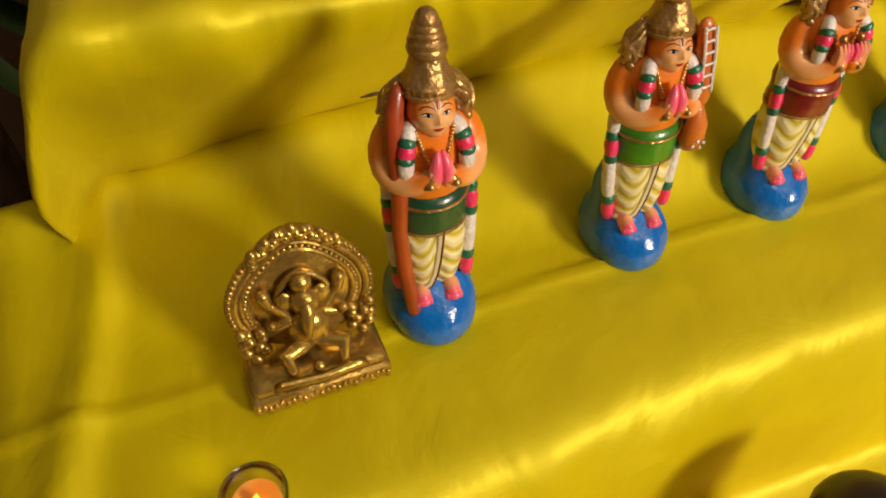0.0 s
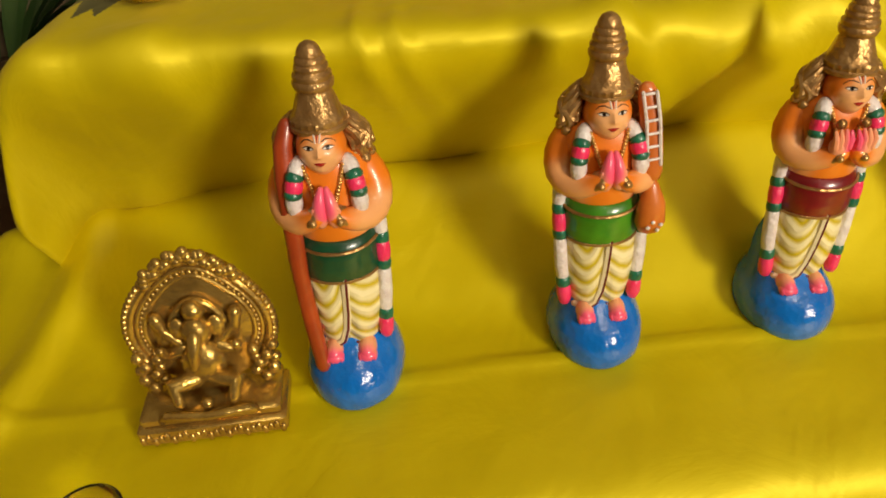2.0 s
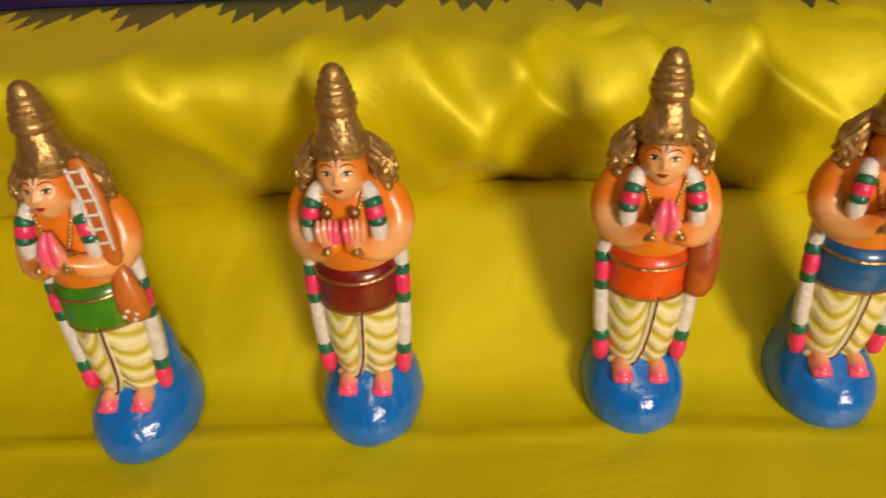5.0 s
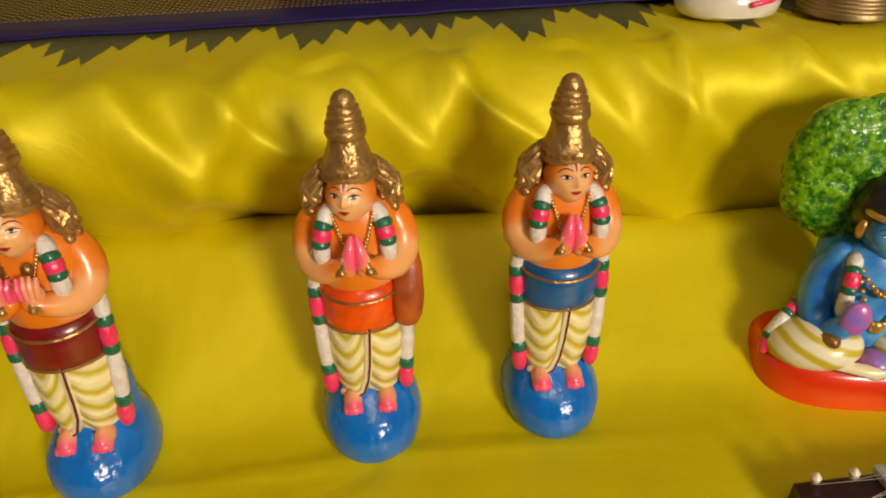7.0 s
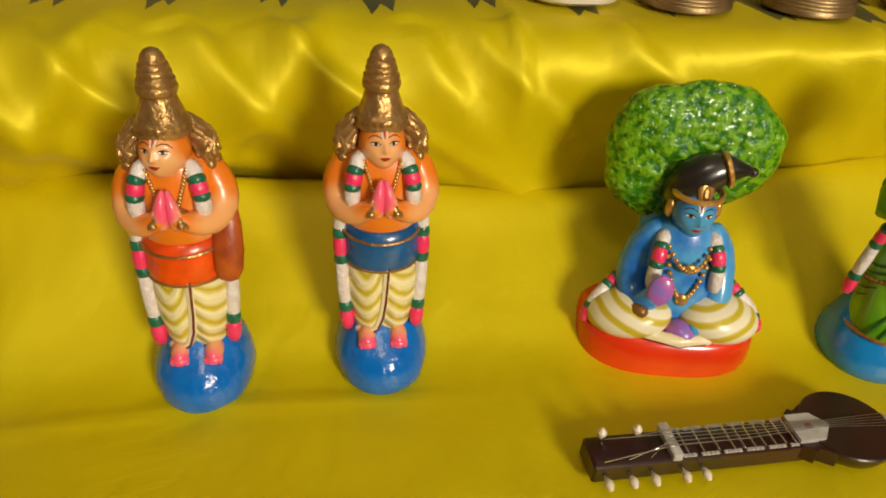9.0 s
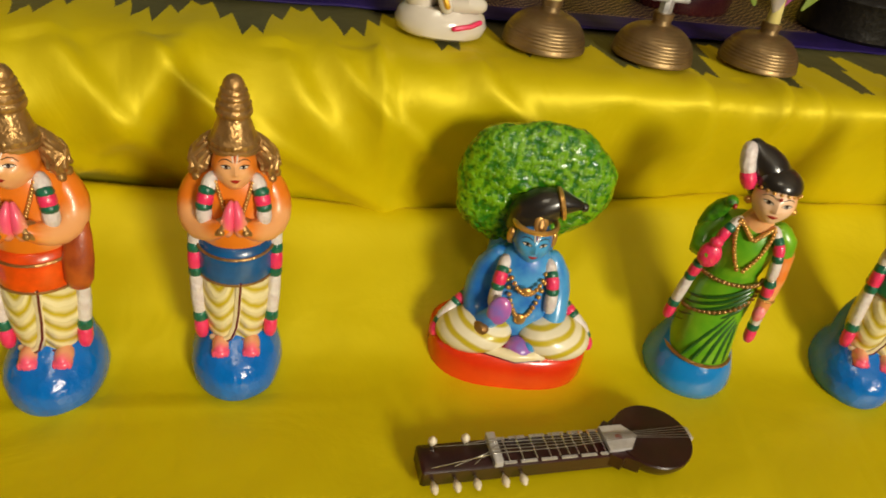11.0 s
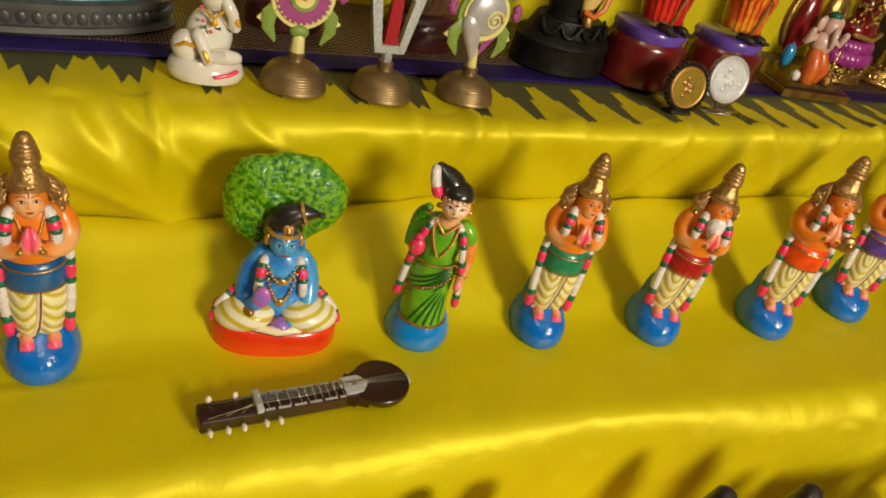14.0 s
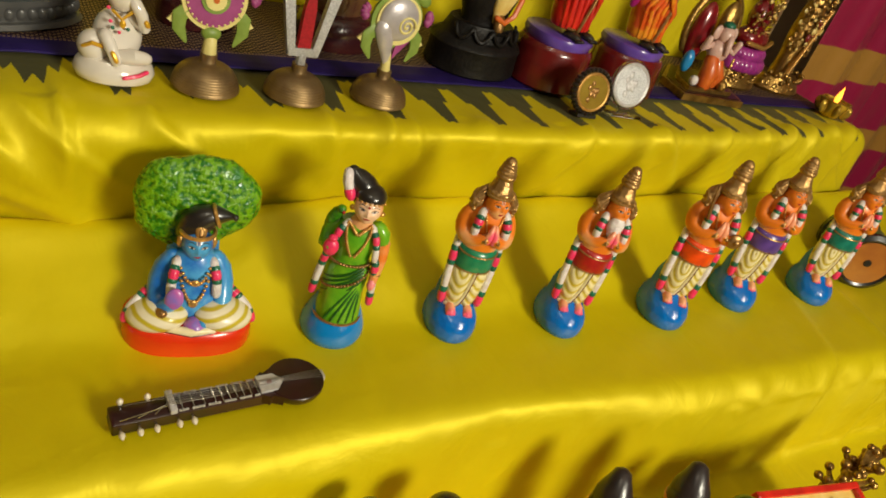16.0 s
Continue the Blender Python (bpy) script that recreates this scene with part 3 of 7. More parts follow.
def painted_face(s, at, skin_m, w, h, d, tilt=0.0, yaw=0.0, roll=0.0, mark=True, mouth=True, lid=black):
    """A modelled oval head with nose, sockets and lips, and its features painted on."""
    n0 = len(s.v)
    k = h / 0.0165

    def relief(x, z):
        x, z = x / k, z / k
        ridge = max(0.0, min(1.0, (0.0050 - z) / 0.0075)) if z > -0.0026 else math.exp(-((z + 0.0026) / 0.0009) ** 2)
        f = 0.0030 * ridge * math.exp(-(x / (0.0013 + 0.0006 * ridge)) ** 2)
        ax = abs(x)
        f -= 0.0011 * math.exp(-((ax - 0.0054) / 0.0030) ** 2 - ((z - 0.0022) / 0.0019) ** 2)
        f += 0.0008 * math.exp(-(x / 0.0030) ** 2 - ((z + 0.0070) / 0.0015) ** 2)
        f += 0.0010 * math.exp(-(x / 0.0036) ** 2 - ((z + 0.0118) / 0.0022) ** 2)
        f += 0.0007 * math.exp(-((ax - 0.0066) / 0.0032) ** 2 - ((z + 0.0034) / 0.0034) ** 2)
        return f * k

    def width(c):
        return w * (1 - 0.30 * max(0.0, -c - 0.05) ** 1.4)

    def front(x, z, lift=0.00016):
        c = max(-0.98, min(0.98, z / h))
        return Vector((x, -d * math.sqrt(max(0.0, 1 - (x / width(c)) ** 2 - c * c)) - relief(x, z) - lift, z))

    def skull(u, v):
        lon, lat = 2 * math.pi * u, math.pi * (v - 0.5) * 0.985
        c = math.sin(lat)
        x, y = width(c) * math.cos(lat) * math.cos(lon), d * math.cos(lat) * math.sin(lon)
        return (x, y - (relief(x, h * c) if y < 0 else 0.0) * min(1.0, abs(y) / (0.4 * d)), h * c)

    s.grid(skull, 64, 44, skin_m)

    def patch(fn, m, nu=10, nv=4, lift=0.00016):
        s.grid(lambda u, v: front(*fn(u, v), lift), nu, nv, m)

    def stroke(pts, r, m):
        s.tube([front(x * k, z * k, 0.0001) for x, z in pts], [q * k for q in r], m, 6)

    ze = 0.0022
    for sx in (-1, 1):
        patch(lambda u, v: (k * sx * (0.0054 + 0.0028 * (2 * u - 1)), k * (ze + 0.0003 * (2 * u - 1) + 0.0010 * (2 * v - 1) * math.sqrt(max(0.0, 1 - (2 * u - 1) ** 2)))), eye_white)
        patch(lambda u, v: (k * sx * 0.0053 + k * 0.00105 * v * math.cos(2 * math.pi * u), k * (ze + 0.0001 + 0.00098 * v * math.sin(2 * math.pi * u))), eye_brown, 14, 2, 0.0003)
        stroke([(sx * 0.0024, ze - 0.0001), (sx * 0.0040, ze + 0.0010), (sx * 0.0056, ze + 0.0013), (sx * 0.0074, ze + 0.0009), (sx * 0.0088, ze + 0.0004)], [0.0002, 0.00035, 0.00042, 0.00038, 0.0002], lid)
        stroke([(sx * 0.0028, ze - 0.0005), (sx * 0.0055, ze - 0.0011), (sx * 0.0080, ze - 0.0003)], [0.00012, 0.0002, 0.00012], lid)
        stroke([(sx * 0.0020, ze + 0.0036), (sx * 0.0048, ze + 0.0050), (sx * 0.0074, ze + 0.0046), (sx * 0.0096, ze + 0.0026)], [0.00025, 0.0004, 0.00035, 0.00018], lid)
        if mark:
            stroke([(sx * 0.0011, 0.0052), (sx * 0.0016, 0.0085), (sx * 0.0021, 0.0120)], [0.00035, 0.0005, 0.0005], eye_white)
    if mark:
        stroke([(0, 0.0056), (0, 0.0085), (0, 0.0120)], [0.0003, 0.00048, 0.00048], lip)
    if mouth:
        patch(lambda u, v: (k * 0.0034 * (2 * u - 1), k * (-0.0070 + 0.0008 * (2 * u - 1) ** 2 + (0.0012 if v > 0.5 else 0.0014) * (2 * v - 1) * (1 - abs(2 * u - 1) ** 1.7))), lip, 12, 4)
    s.shift(Matrix.Translation(at) @ Euler((tilt, roll, yaw)).to_matrix().to_4x4(), n0)


def curls(s, sx, m):
    """A thick mass of wavy locks beside the ear."""
    line = [(0.0125, 0.0030, 0.1975), (0.0168, 0.0025, 0.1930), (0.0198, 0.0015, 0.1865), (0.0216, 0.0005, 0.1790), (0.0214, -0.0005, 0.1725)]
    s.tube([(sx * x, y, z) for x, y, z in line], [0.0040, 0.0056, 0.0068, 0.0074, 0.0052], m, 16)
    for k in range(6):
        w = radians(-150 + 44 * k)
        pts = []
        for q in np.linspace(0, 1, 13):
            i = q * 4
            c = [float(np.interp(i, range(5), [p[j] for p in line])) for j in range(3)]
            r = float(np.interp(i, range(5), [0.0036, 0.0051, 0.0062, 0.0068, 0.0050]))
            a = w + 0.5 * math.sin(q * 11 + k)
            pts.append((sx * (c[0] + r * math.cos(a)), c[1] + r * math.sin(a), c[2] + 0.0012 * math.sin(q * 14 + 2 * k)))
        s.tube(pts, [0.0013 + 0.0010 * math.sin(math.pi * q) for q in np.linspace(0, 1, 13)], m, 7)
    for x, y, z, r in ((0.0235, -0.0048, 0.1712, 0.0034), (0.0185, -0.0058, 0.1705, 0.0030), (0.0262, 0.0, 0.1735, 0.0036)):
        s.ball((sx * x, y, z), r, m, 10, 6)


def doll_body(s, sash, palms="joined", beard=False, head_yaw=0.0):
    # rock-shaped base, slightly lumpy
    n0 = len(s.v)
    s.lathe([(0.0, 0.0275, 0.0345, 0, -0.007), (0.002, 0.0305, 0.0375, 0, -0.007), (0.007, 0.0328, 0.0405, 0, -0.007), (0.014, 0.0340, 0.0418, 0, -0.006), (0.021, 0.0338, 0.0415, 0, -0.006), (0.028, 0.0322, 0.0392, 0, -0.005), (0.034, 0.0292, 0.0345, 0, -0.003), (0.039, 0.0262, 0.0298, 0, 0.000), (0.046, 0.0240, 0.0250, 0, 0.005), (0.054, 0.0228, 0.0215, 0, 0.008), (0.063, 0.0212, 0.0180, 0, 0.010), (0.072, 0.0185, 0.0145, 0, 0.010), (0.080, 0.013, 0.009, 0, 0.009)], blue, 40)
    s.v[n0:] = [tuple(Vector((x, y, z)) + Vector((x, y, 0)) * 0.035 * min(1.0, z / 0.006) * noise.noise(Vector((x, y, z)) * 55)) for x, y, z in s.v[n0:]]
    # broad blunt feet
    for sx in (-1, 1):
        s.ball((sx * 0.0108, -0.0225, 0.0400), (0.0064, 0.0112, 0.0068), foot_spray, 16, 9)
        s.ball((sx * 0.0108, -0.0285, 0.0385), (0.0066, 0.0060, 0.0042), foot_spray, 14, 8)
        for k in range(4):
            s.ball((sx * 0.0108 + (k - 1.5) * 0.0030, -0.0312 + 0.0007 * abs(k - 1.5), 0.0378), (0.0019, 0.0034, 0.0030), foot_spray, 8, 5)
    # lower cloth wrapped round two legs
    n0 = len(s.v)
    s.lathe([(0.0385, 0.013, 0.012, 0, -0.004), (0.0405, 0.0190, 0.0175, 0, -0.005), (0.047, 0.0212, 0.0195, 0, -0.005), (0.058, 0.0232, 0.0218, 0, -0.005), (0.070, 0.0245, 0.0228, 0, -0.0045), (0.082, 0.0250, 0.0228, 0, -0.004), (0.094, 0.0244, 0.0215, 0, -0.003), (0.106, 0.0230, 0.0200, 0, -0.002)], pleated, 56)
    s.v[n0:] = [(x, y + 0.0042 * math.exp(-(x / 0.0055) ** 2) * max(0.0, min(1.0, (0.100 - z) / 0.03)) if y < 0 else y, z) for x, y, z in s.v[n0:]]
    hem = [(0.0030, -0.0232, 0.100), (0.0022, -0.0236, 0.087), (0.0012, -0.0232, 0.072), (-0.0006, -0.0226, 0.058), (-0.0040, -0.0225, 0.0475), (-0.0100, -0.0220, 0.0425), (-0.0165, -0.0165, 0.0420)]
    s.tube(hem, 0.0028, cream, 8)
    s.tube([(x + 0.0008, y - 0.0022, z - 0.0004) for x, y, z in hem], 0.0010, maroon, 6)
    s.tube([(0.0045, -0.0225, 0.0440), (0.0110, -0.0218, 0.0410), (0.0175, -0.0155, 0.0425)], 0.0009, maroon, 6)
    # sash, drawn in at its middle, with worn gold edges
    s.lathe([(0.0945, 0.0225, 0.0195, 0, -0.003), (0.0965, 0.0250, 0.0226, 0, -0.003), (0.101, 0.0262, 0.0238, 0, -0.003), (0.107, 0.0258, 0.0232, 0, -0.003), (0.112, 0.0255, 0.0228, 0, -0.003), (0.119, 0.0262, 0.0236, 0, -0.002), (0.124, 0.0252, 0.0222, 0, -0.001), (0.126, 0.0235, 0.0195, 0, 0)], sash, 36)
    s.ring(0.0968, 0.0252, 0.0228, 0.0012, hair_gold, 0, -0.003)
    s.tube([(0.0263 * math.cos(w), -0.002 + 0.0238 * math.sin(w), 0.1185 + 0.0030 * (1 + math.sin(w))) for w in np.linspace(-math.pi * 1.05, 0.05 * math.pi, 30)], 0.0011, hair_gold, 6)
    # chest, belly and back
    s.lathe([(0.118, 0.0225, 0.0185), (0.128, 0.0238, 0.0212, 0, -0.0015), (0.139, 0.0246, 0.0208, 0, -0.001), (0.155, 0.0268, 0.0205), (0.163, 0.0282, 0.0198), (0.170, 0.0262, 0.0175), (0.175, 0.0185, 0.0140, 0, -0.002), (0.182, 0.0095, 0.0095, 0, -0.004)], body_paint, 36)
    # arms folded close against the chest
    for sx in (-1, 1):
        arm = [(x, y * 0.84 - 0.001, z - 0.0035) for x, y, z in ARM(sx)]
        s.tube(arm, [0.0100, 0.0108, 0.0110, 0.0106, 0.0102, 0.0096, 0.0090, 0.0080, 0.0070, 0.0061, 0.0053], body_paint, 20)
        s.ball((sx * 0.0090, -0.0288, 0.1480), (0.0068, 0.0066, 0.0030), hair_gold, 16, 8, turn=Euler((0.3, sx * 0.9, 0)).to_matrix())
        s.ball((sx * 0.0078, -0.0345, 0.1470), 0.0024, hair_gold, 10, 6)
        if palms == "joined":
            s.tube([(sx * 0.0040, -0.0290, 0.1445), (sx * 0.0038, -0.0302, 0.150), (sx * 0.0033, -0.0300, 0.156), (sx * 0.0024, -0.0288, 0.1615), (sx * 0.0016, -0.0272, 0.1650)], [0.0040, 0.0045, 0.0040, 0.0029, 0.0017], palm_spray, 12)
            s.tube([(sx * 0.0072, -0.0300, 0.1480), (sx * 0.0066, -0.0315, 0.1545)], [0.0022, 0.0014], palm_spray, 8)
        elif palms == "cupped":
            s.ball((sx * 0.0070, -0.0290, 0.1525), (0.0068, 0.0048, 0.0070), palm_spray, 14, 9, Euler((-0.25, 0, 0)).to_matrix())
            for k in range(4):
                s.tube([(sx * (0.0030 + 0.0028 * k), -0.0318, 0.1530), (sx * (0.0026 + 0.0032 * k), -0.0318, 0.1590), (sx * (0.0022 + 0.0033 * k), -0.0290, 0.1640 - 0.0008 * abs(k - 1.5))], [0.0020, 0.0019, 0.0012], palm_spray, 8)
            s.ball((sx * 0.0075, -0.0250, 0.1660), (0.0034, 0.0030, 0.0036), gold, 10, 6)
    # necklace
    for sx in (-1, 1):
        for q in np.linspace(0, 1, 11):
            s.ball((sx * (0.0115 - 0.0062 * q), -0.0160 - 0.0060 * q, 0.1735 - 0.0200 * q), 0.0016, bead, 8, 5)
    # neck and head
    s.tube([(0, -0.004, 0.166), (0, -0.006, 0.180)], 0.0085, body_paint, 14)
    painted_face(s, (0, -0.0078, 0.1822), face_spray, 0.0142, 0.0165, 0.0160, -0.22, head_yaw, 0.0, True, not beard)
    if beard:
        s.ball((0, -0.0200, 0.1665), (0.0108, 0.0072, 0.0135), white, 20, 10)
        s.tube([(0, -0.0225, 0.162), (-0.002, -0.0242, 0.155), (-0.003, -0.0245, 0.149)], [0.0085, 0.0062, 0.0030], white, 12)
        s.tube([(-0.0075, -0.0205, 0.1712), (0, -0.0245, 0.1735), (0.0075, -0.0205, 0.1712)], 0.0018, white, 8)
    for sx in (-1, 1):
        curls(s, sx, hair_gold)
    s.ball((0, 0.006, 0.186), (0.0175, 0.0120, 0.0180), hair_gold, 20, 10)
    # tall crown: chased cone, then tiers up to a knob
    rows = [(0.1915, 0.0145), (0.1925, 0.0163), (0.1950, 0.0167), (0.1960, 0.0155), (0.1970, 0.0160), (0.1992, 0.0158), (0.2000, 0.0147), (0.2040, 0.0127), (0.2085, 0.0112), (0.2130, 0.0099), (0.2140, 0.0096), (0.2150, 0.0108), (0.2172, 0.0116), (0.2192, 0.0113), (0.2200, 0.0105), (0.2210, 0.0109), (0.2228, 0.0107), (0.2238, 0.0095), (0.2248, 0.0091), (0.2258, 0.0096), (0.2275, 0.0092), (0.2284, 0.0083), (0.2294, 0.0086), (0.2312, 0.0081), (0.2322, 0.0068), (0.2334, 0.0070), (0.2360, 0.0060), (0.2382, 0.0044), (0.2396, 0.0018)]
    n0 = len(s.v)
    s.lathe([(z, a, a, 0, -0.0025 + (z - 0.192) * 0.06) for z, a in rows], hair_gold, 48)
    out = []
    for x, y, z in s.v[n0:]:
        w = math.atan2(y + 0.0025, x)
        r = 1.0
        if 0.194 < z < 0.1995:
            r += 0.022 * math.cos(24 * w)
        elif 0.2 < z < 0.2135:
            r += 0.030 * math.cos(9 * w + (4.0 if 0.203 < z < 0.210 else 0.0))
        elif z > 0.2145:
            r += 0.012 * math.cos(16 * w)
        out.append((x * r, y * r, z))
    s.v[n0:] = out
    # garland over the chest and down the sides
    top = [(1.6, white), (0.7, leaf), (1.5, pink), (0.7, leaf), (1.8, white)]
    low = [(2.2, white), (0.8, leaf), (1.6, pink), (0.8, leaf), (4.2, white), (0.9, leaf), (1.5, pink)]
    for sx in (-1, 1):
        strand(s, [(sx * 0.0138, -0.0120, 0.1740), (sx * 0.0168, -0.0172, 0.168), (sx * 0.0186, -0.0200, 0.159), (sx * 0.0190, -0.0208, 0.149)], top, 0.0051)
        strand(s, [(sx * 0.0262, -0.0030, 0.136), (sx * 0.0272, -0.0060, 0.121), (sx * 0.0272, -0.0090, 0.105), (sx * 0.0262, -0.0115, 0.08), (sx * 0.0240, -0.0160, 0.047)], low, 0.0047)


def doll(x, y, sash, palms="joined", beard=False, extra=None, lean=0.0, size=1.0, turn=0.0, head=0.0, label=""):
    s = Shape()
    doll_body(s, sash, palms, beard, radians(head))
    if extra:
        extra(s)
    s.shift(Matrix.Diagonal((size, size, size, 1)))
    ob = s.thing("doll", pose(x, y, TREAD + 0.0004, 0, lean, turn))
    return tagged(ob, label, "doll", "standing dolls on the middle step")


rust = mottled("rust_orange_paint", (0.40, 0.055, 0.010), (0.28, 0.035, 0.008), 60, 0.35, 0, 0.3)
bag = mottled("brown_orange_paint", (0.50, 0.10, 0.014), (0.30, 0.05, 0.010), 70, 0.4, 0, 0.2, 0.4)
tan = mottled("tan_orange_paint", (0.62, 0.17, 0.025), (0.52, 0.12, 0.015), 60, 0.35, 0, 0.3)
bright = sash_paint("bright_orange_red_paint", (0.93, 0.085, 0.004))


def staff(s):
    s.tube([(-0.0185, -0.0045, 0.194), (-0.0215, -0.008, 0.184), (-0.0232, -0.0135, 0.165), (-0.0230, -0.020, 0.135), (-0.0240, -0.0205, 0.10), (-0.0220, -0.0245, 0.065), (-0.0185, -0.0315, 0.034)], [0.0048, 0.0058, 0.0060, 0.0056, 0.0052, 0.0054, 0.0050], rust, 12, flat=0.8)


def lute(s):
    s.tube([(0.0215, -0.012, 0.196), (0.0245, -0.014, 0.180), (0.0262, -0.018, 0.160), (0.0268, -0.021, 0.146)], [0.0056, 0.0066, 0.0066, 0.006], tan, 14, flat=0.6)
    for side in (-0.0038, 0.0042):
        s.tube([(0.0215 + side, -0.0170, 0.197), (0.0245 + side, -0.0190, 0.180), (0.0264 + side, -0.0232, 0.152)], 0.0011, white, 6)
    for k in range(6):
        q = k / 5
        s.tube([(0.0180 + 0.0048 * q, -0.0178 - 0.006 * q, 0.196 - 0.040 * q), (0.0254 + 0.0048 * q, -0.0165 - 0.006 * q, 0.196 - 0.040 * q)], 0.0009, white, 6)
    s.tube([(0.0275, -0.0205, 0.136), (0.0282, -0.0225, 0.124), (0.0280, -0.0225, 0.111)], [0.0046, 0.0086, 0.0098], tan, 16, flat=0.7)
    for dx, dz in ((-0.003, 0.110), (0.003, 0.108), (0.0, 0.114), (0.005, 0.112)):
        s.ball((0.0280 + dx, -0.0296, dz), (0.0014, 0.0010, 0.0014), white, 8, 5)


def sack(s):
    s.tube([(0.0300, -0.006, 0.150), (0.0298, -0.012, 0.134), (0.0285, -0.0170, 0.118), (0.0275, -0.0185, 0.104)], [0.0050, 0.0080, 0.0098, 0.0090], bag, 16, flat=0.7)
    s.tube([(0.0330, -0.010, 0.140), (0.0335, -0.016, 0.122), (0.0310, -0.022, 0.106)], [0.0012, 0.0020, 0.0012], bag, 8)


def cymbal(s):
    s.ball((0.0205, -0.033, 0.147), (0.0105, 0.0045, 0.0105), gold, 18, 8)
    s.ball((0.0205, -0.0375, 0.147), (0.004, 0.0025, 0.004), gold, 10, 6)
    s.tube([(-0.0240, -0.010, 0.200), (-0.0255, -0.018, 0.182), (-0.0235, -0.024, 0.163)], 0.0022, gold, 8)


SASH = {
    "green": sash_paint("deep_green_paint", (0.008, 0.075, 0.030)),
    "lime": sash_paint("grass_green_paint", (0.055, 0.26, 0.012)),
    "maroon": sash_paint("maroon_paint", (0.22, 0.006, 0.010)),
    "orange": bright,
    "blue": sash_paint("mid_blue_paint", (0.006, 0.11, 0.34)),
    "teal": sash_paint("sea_green_paint", (0.015, 0.25, 0.11)),
    "red": sash_paint("red_paint", (0.45, 0.012, 0.010)),
    "violet": sash_paint("violet_paint", (0.12, 0.055, 0.30)),
    "jade": sash_paint("jade_paint", (0.010, 0.20, 0.14)),
}
DOLLS = [
    (0.0125, 0.037, "green", "joined", False, staff, -1.0, 1.0, 0, 0, "gold-crowned clay doll, dark green sash, rust-red staff, blue base"),
    (0.186, 0.061, "lime", "joined", False, lute, -2.6, 1.0, 0, 0, "gold-crowned clay doll, grass-green sash, orange lute, blue base"),
    (0.334, 0.078, "maroon", "cupped", False, None, -0.5, 1.0, 0, 0, "gold-crowned clay doll, maroon sash, cupped palms, blue base"),
    (0.5075, 0.092, "orange", "joined", False, sack, 0.0, 1.0, 0, -14, "gold-crowned clay doll, orange-red sash, tan bag, blue base"),
    (0.632, 0.099, "blue", "joined", False, None, 0.2, 1.0, 0, 4, "gold-crowned clay doll with blue sash on blue base"),
    (1.177, 0.058, "teal", "joined", False, None, 2.0, 1.05, -18, 6, "gold-crowned clay doll with sea-green sash on blue base"),
    (1.352, 0.034, "red", "joined", True, None, 4.0, 1.07, -22, 4, "gold-crowned clay doll, white beard, red sash, blue base"),
    (1.555, 0.016, "orange", "joined", False, cymbal, 3.0, 1.16, -28, 10, "gold-crowned clay doll, orange-red sash, small gold cymbal, blue base"),
    (1.748, 0.025, "violet", "joined", False, None, 1.5, 1.16, -30, 4, "gold-crowned clay doll with violet sash on blue base"),
    (1.962, 0.006, "jade", "joined", False, None, 1.0, 1.16, -30, 4, "gold-crowned clay doll with jade-green sash on blue base"),
]
for x, y, tone, palms, beard, extra, lean, size, turn, head, words in DOLLS:
    doll(x, y, SASH[tone], palms, beard, extra, lean, size, turn, head, words)


# ---------------------------------------------------------------- seated blue doll under a tree
tree_green = mottled("glossy_leaf_green_paint", (0.022, 0.16, 0.003), (0.17, 0.40, 0.006), 165, 0.20, 0, 0.5, 1.0, 0.42, 0.54, fine=165, distance=0.005)


def shaded_patches(m):
    """A second, darker coat of green left in broad patches."""
    t = m.node_tree
    p = t.nodes["Principled BSDF"]
    old = p.inputs["Base Color"].links[0].from_socket
    tc = node(m, "ShaderNodeTexCoord")
    n = node(m, "ShaderNodeTexNoise", Scale=26.0, Detail=2.0)
    rng = node(m, "ShaderNodeMapRange")
    rng.inputs["From Min"].default_value, rng.inputs["From Max"].default_value = 0.50, 0.66
    rng.inputs["To Max"].default_value = 0.8
    mix = node(m, "ShaderNodeMix")
    mix.data_type = "RGBA"
    t.links.new(tc.outputs["Object"], n.inputs["Vector"])
    t.links.new(n.outputs["Fac"], rng.inputs["Value"])
    t.links.new(rng.outputs["Result"], mix.inputs[0])
    t.links.new(old, mix.inputs[6])
    mix.inputs[7].default_value = (0.020, 0.17, 0.004, 1)
    t.links.new(mix.outputs[2], p.inputs["Base Color"])


shaded_patches(tree_green)
sky_blue = mottled("sky_blue_paint", (0.085, 0.36, 0.70), (0.018, 0.15, 0.56), 45, 0.28, 0, 0.5, 0.05, 0.42, 0.66)
blue_face = airbrushed("sky_blue_face_spray_paint", (0.075, 0.33, 0.62), (0.020, 0.16, 0.55), (0.0, 0.014, 0.121), (0.013, 0.022, 0.019), 0.6, 1.15, 0.28, 0.5)
mauve = mottled("mauve_paint", (0.52, 0.11, 0.40), (0.22, 0.16, 0.56), 70, 0.32, 0, 0.4, 0.05)
vermilion = mottled("vermilion_paint", (0.80, 0.045, 0.006), (0.70, 0.030, 0.005), 30, 0.25, 0, 0.7, 0.08)


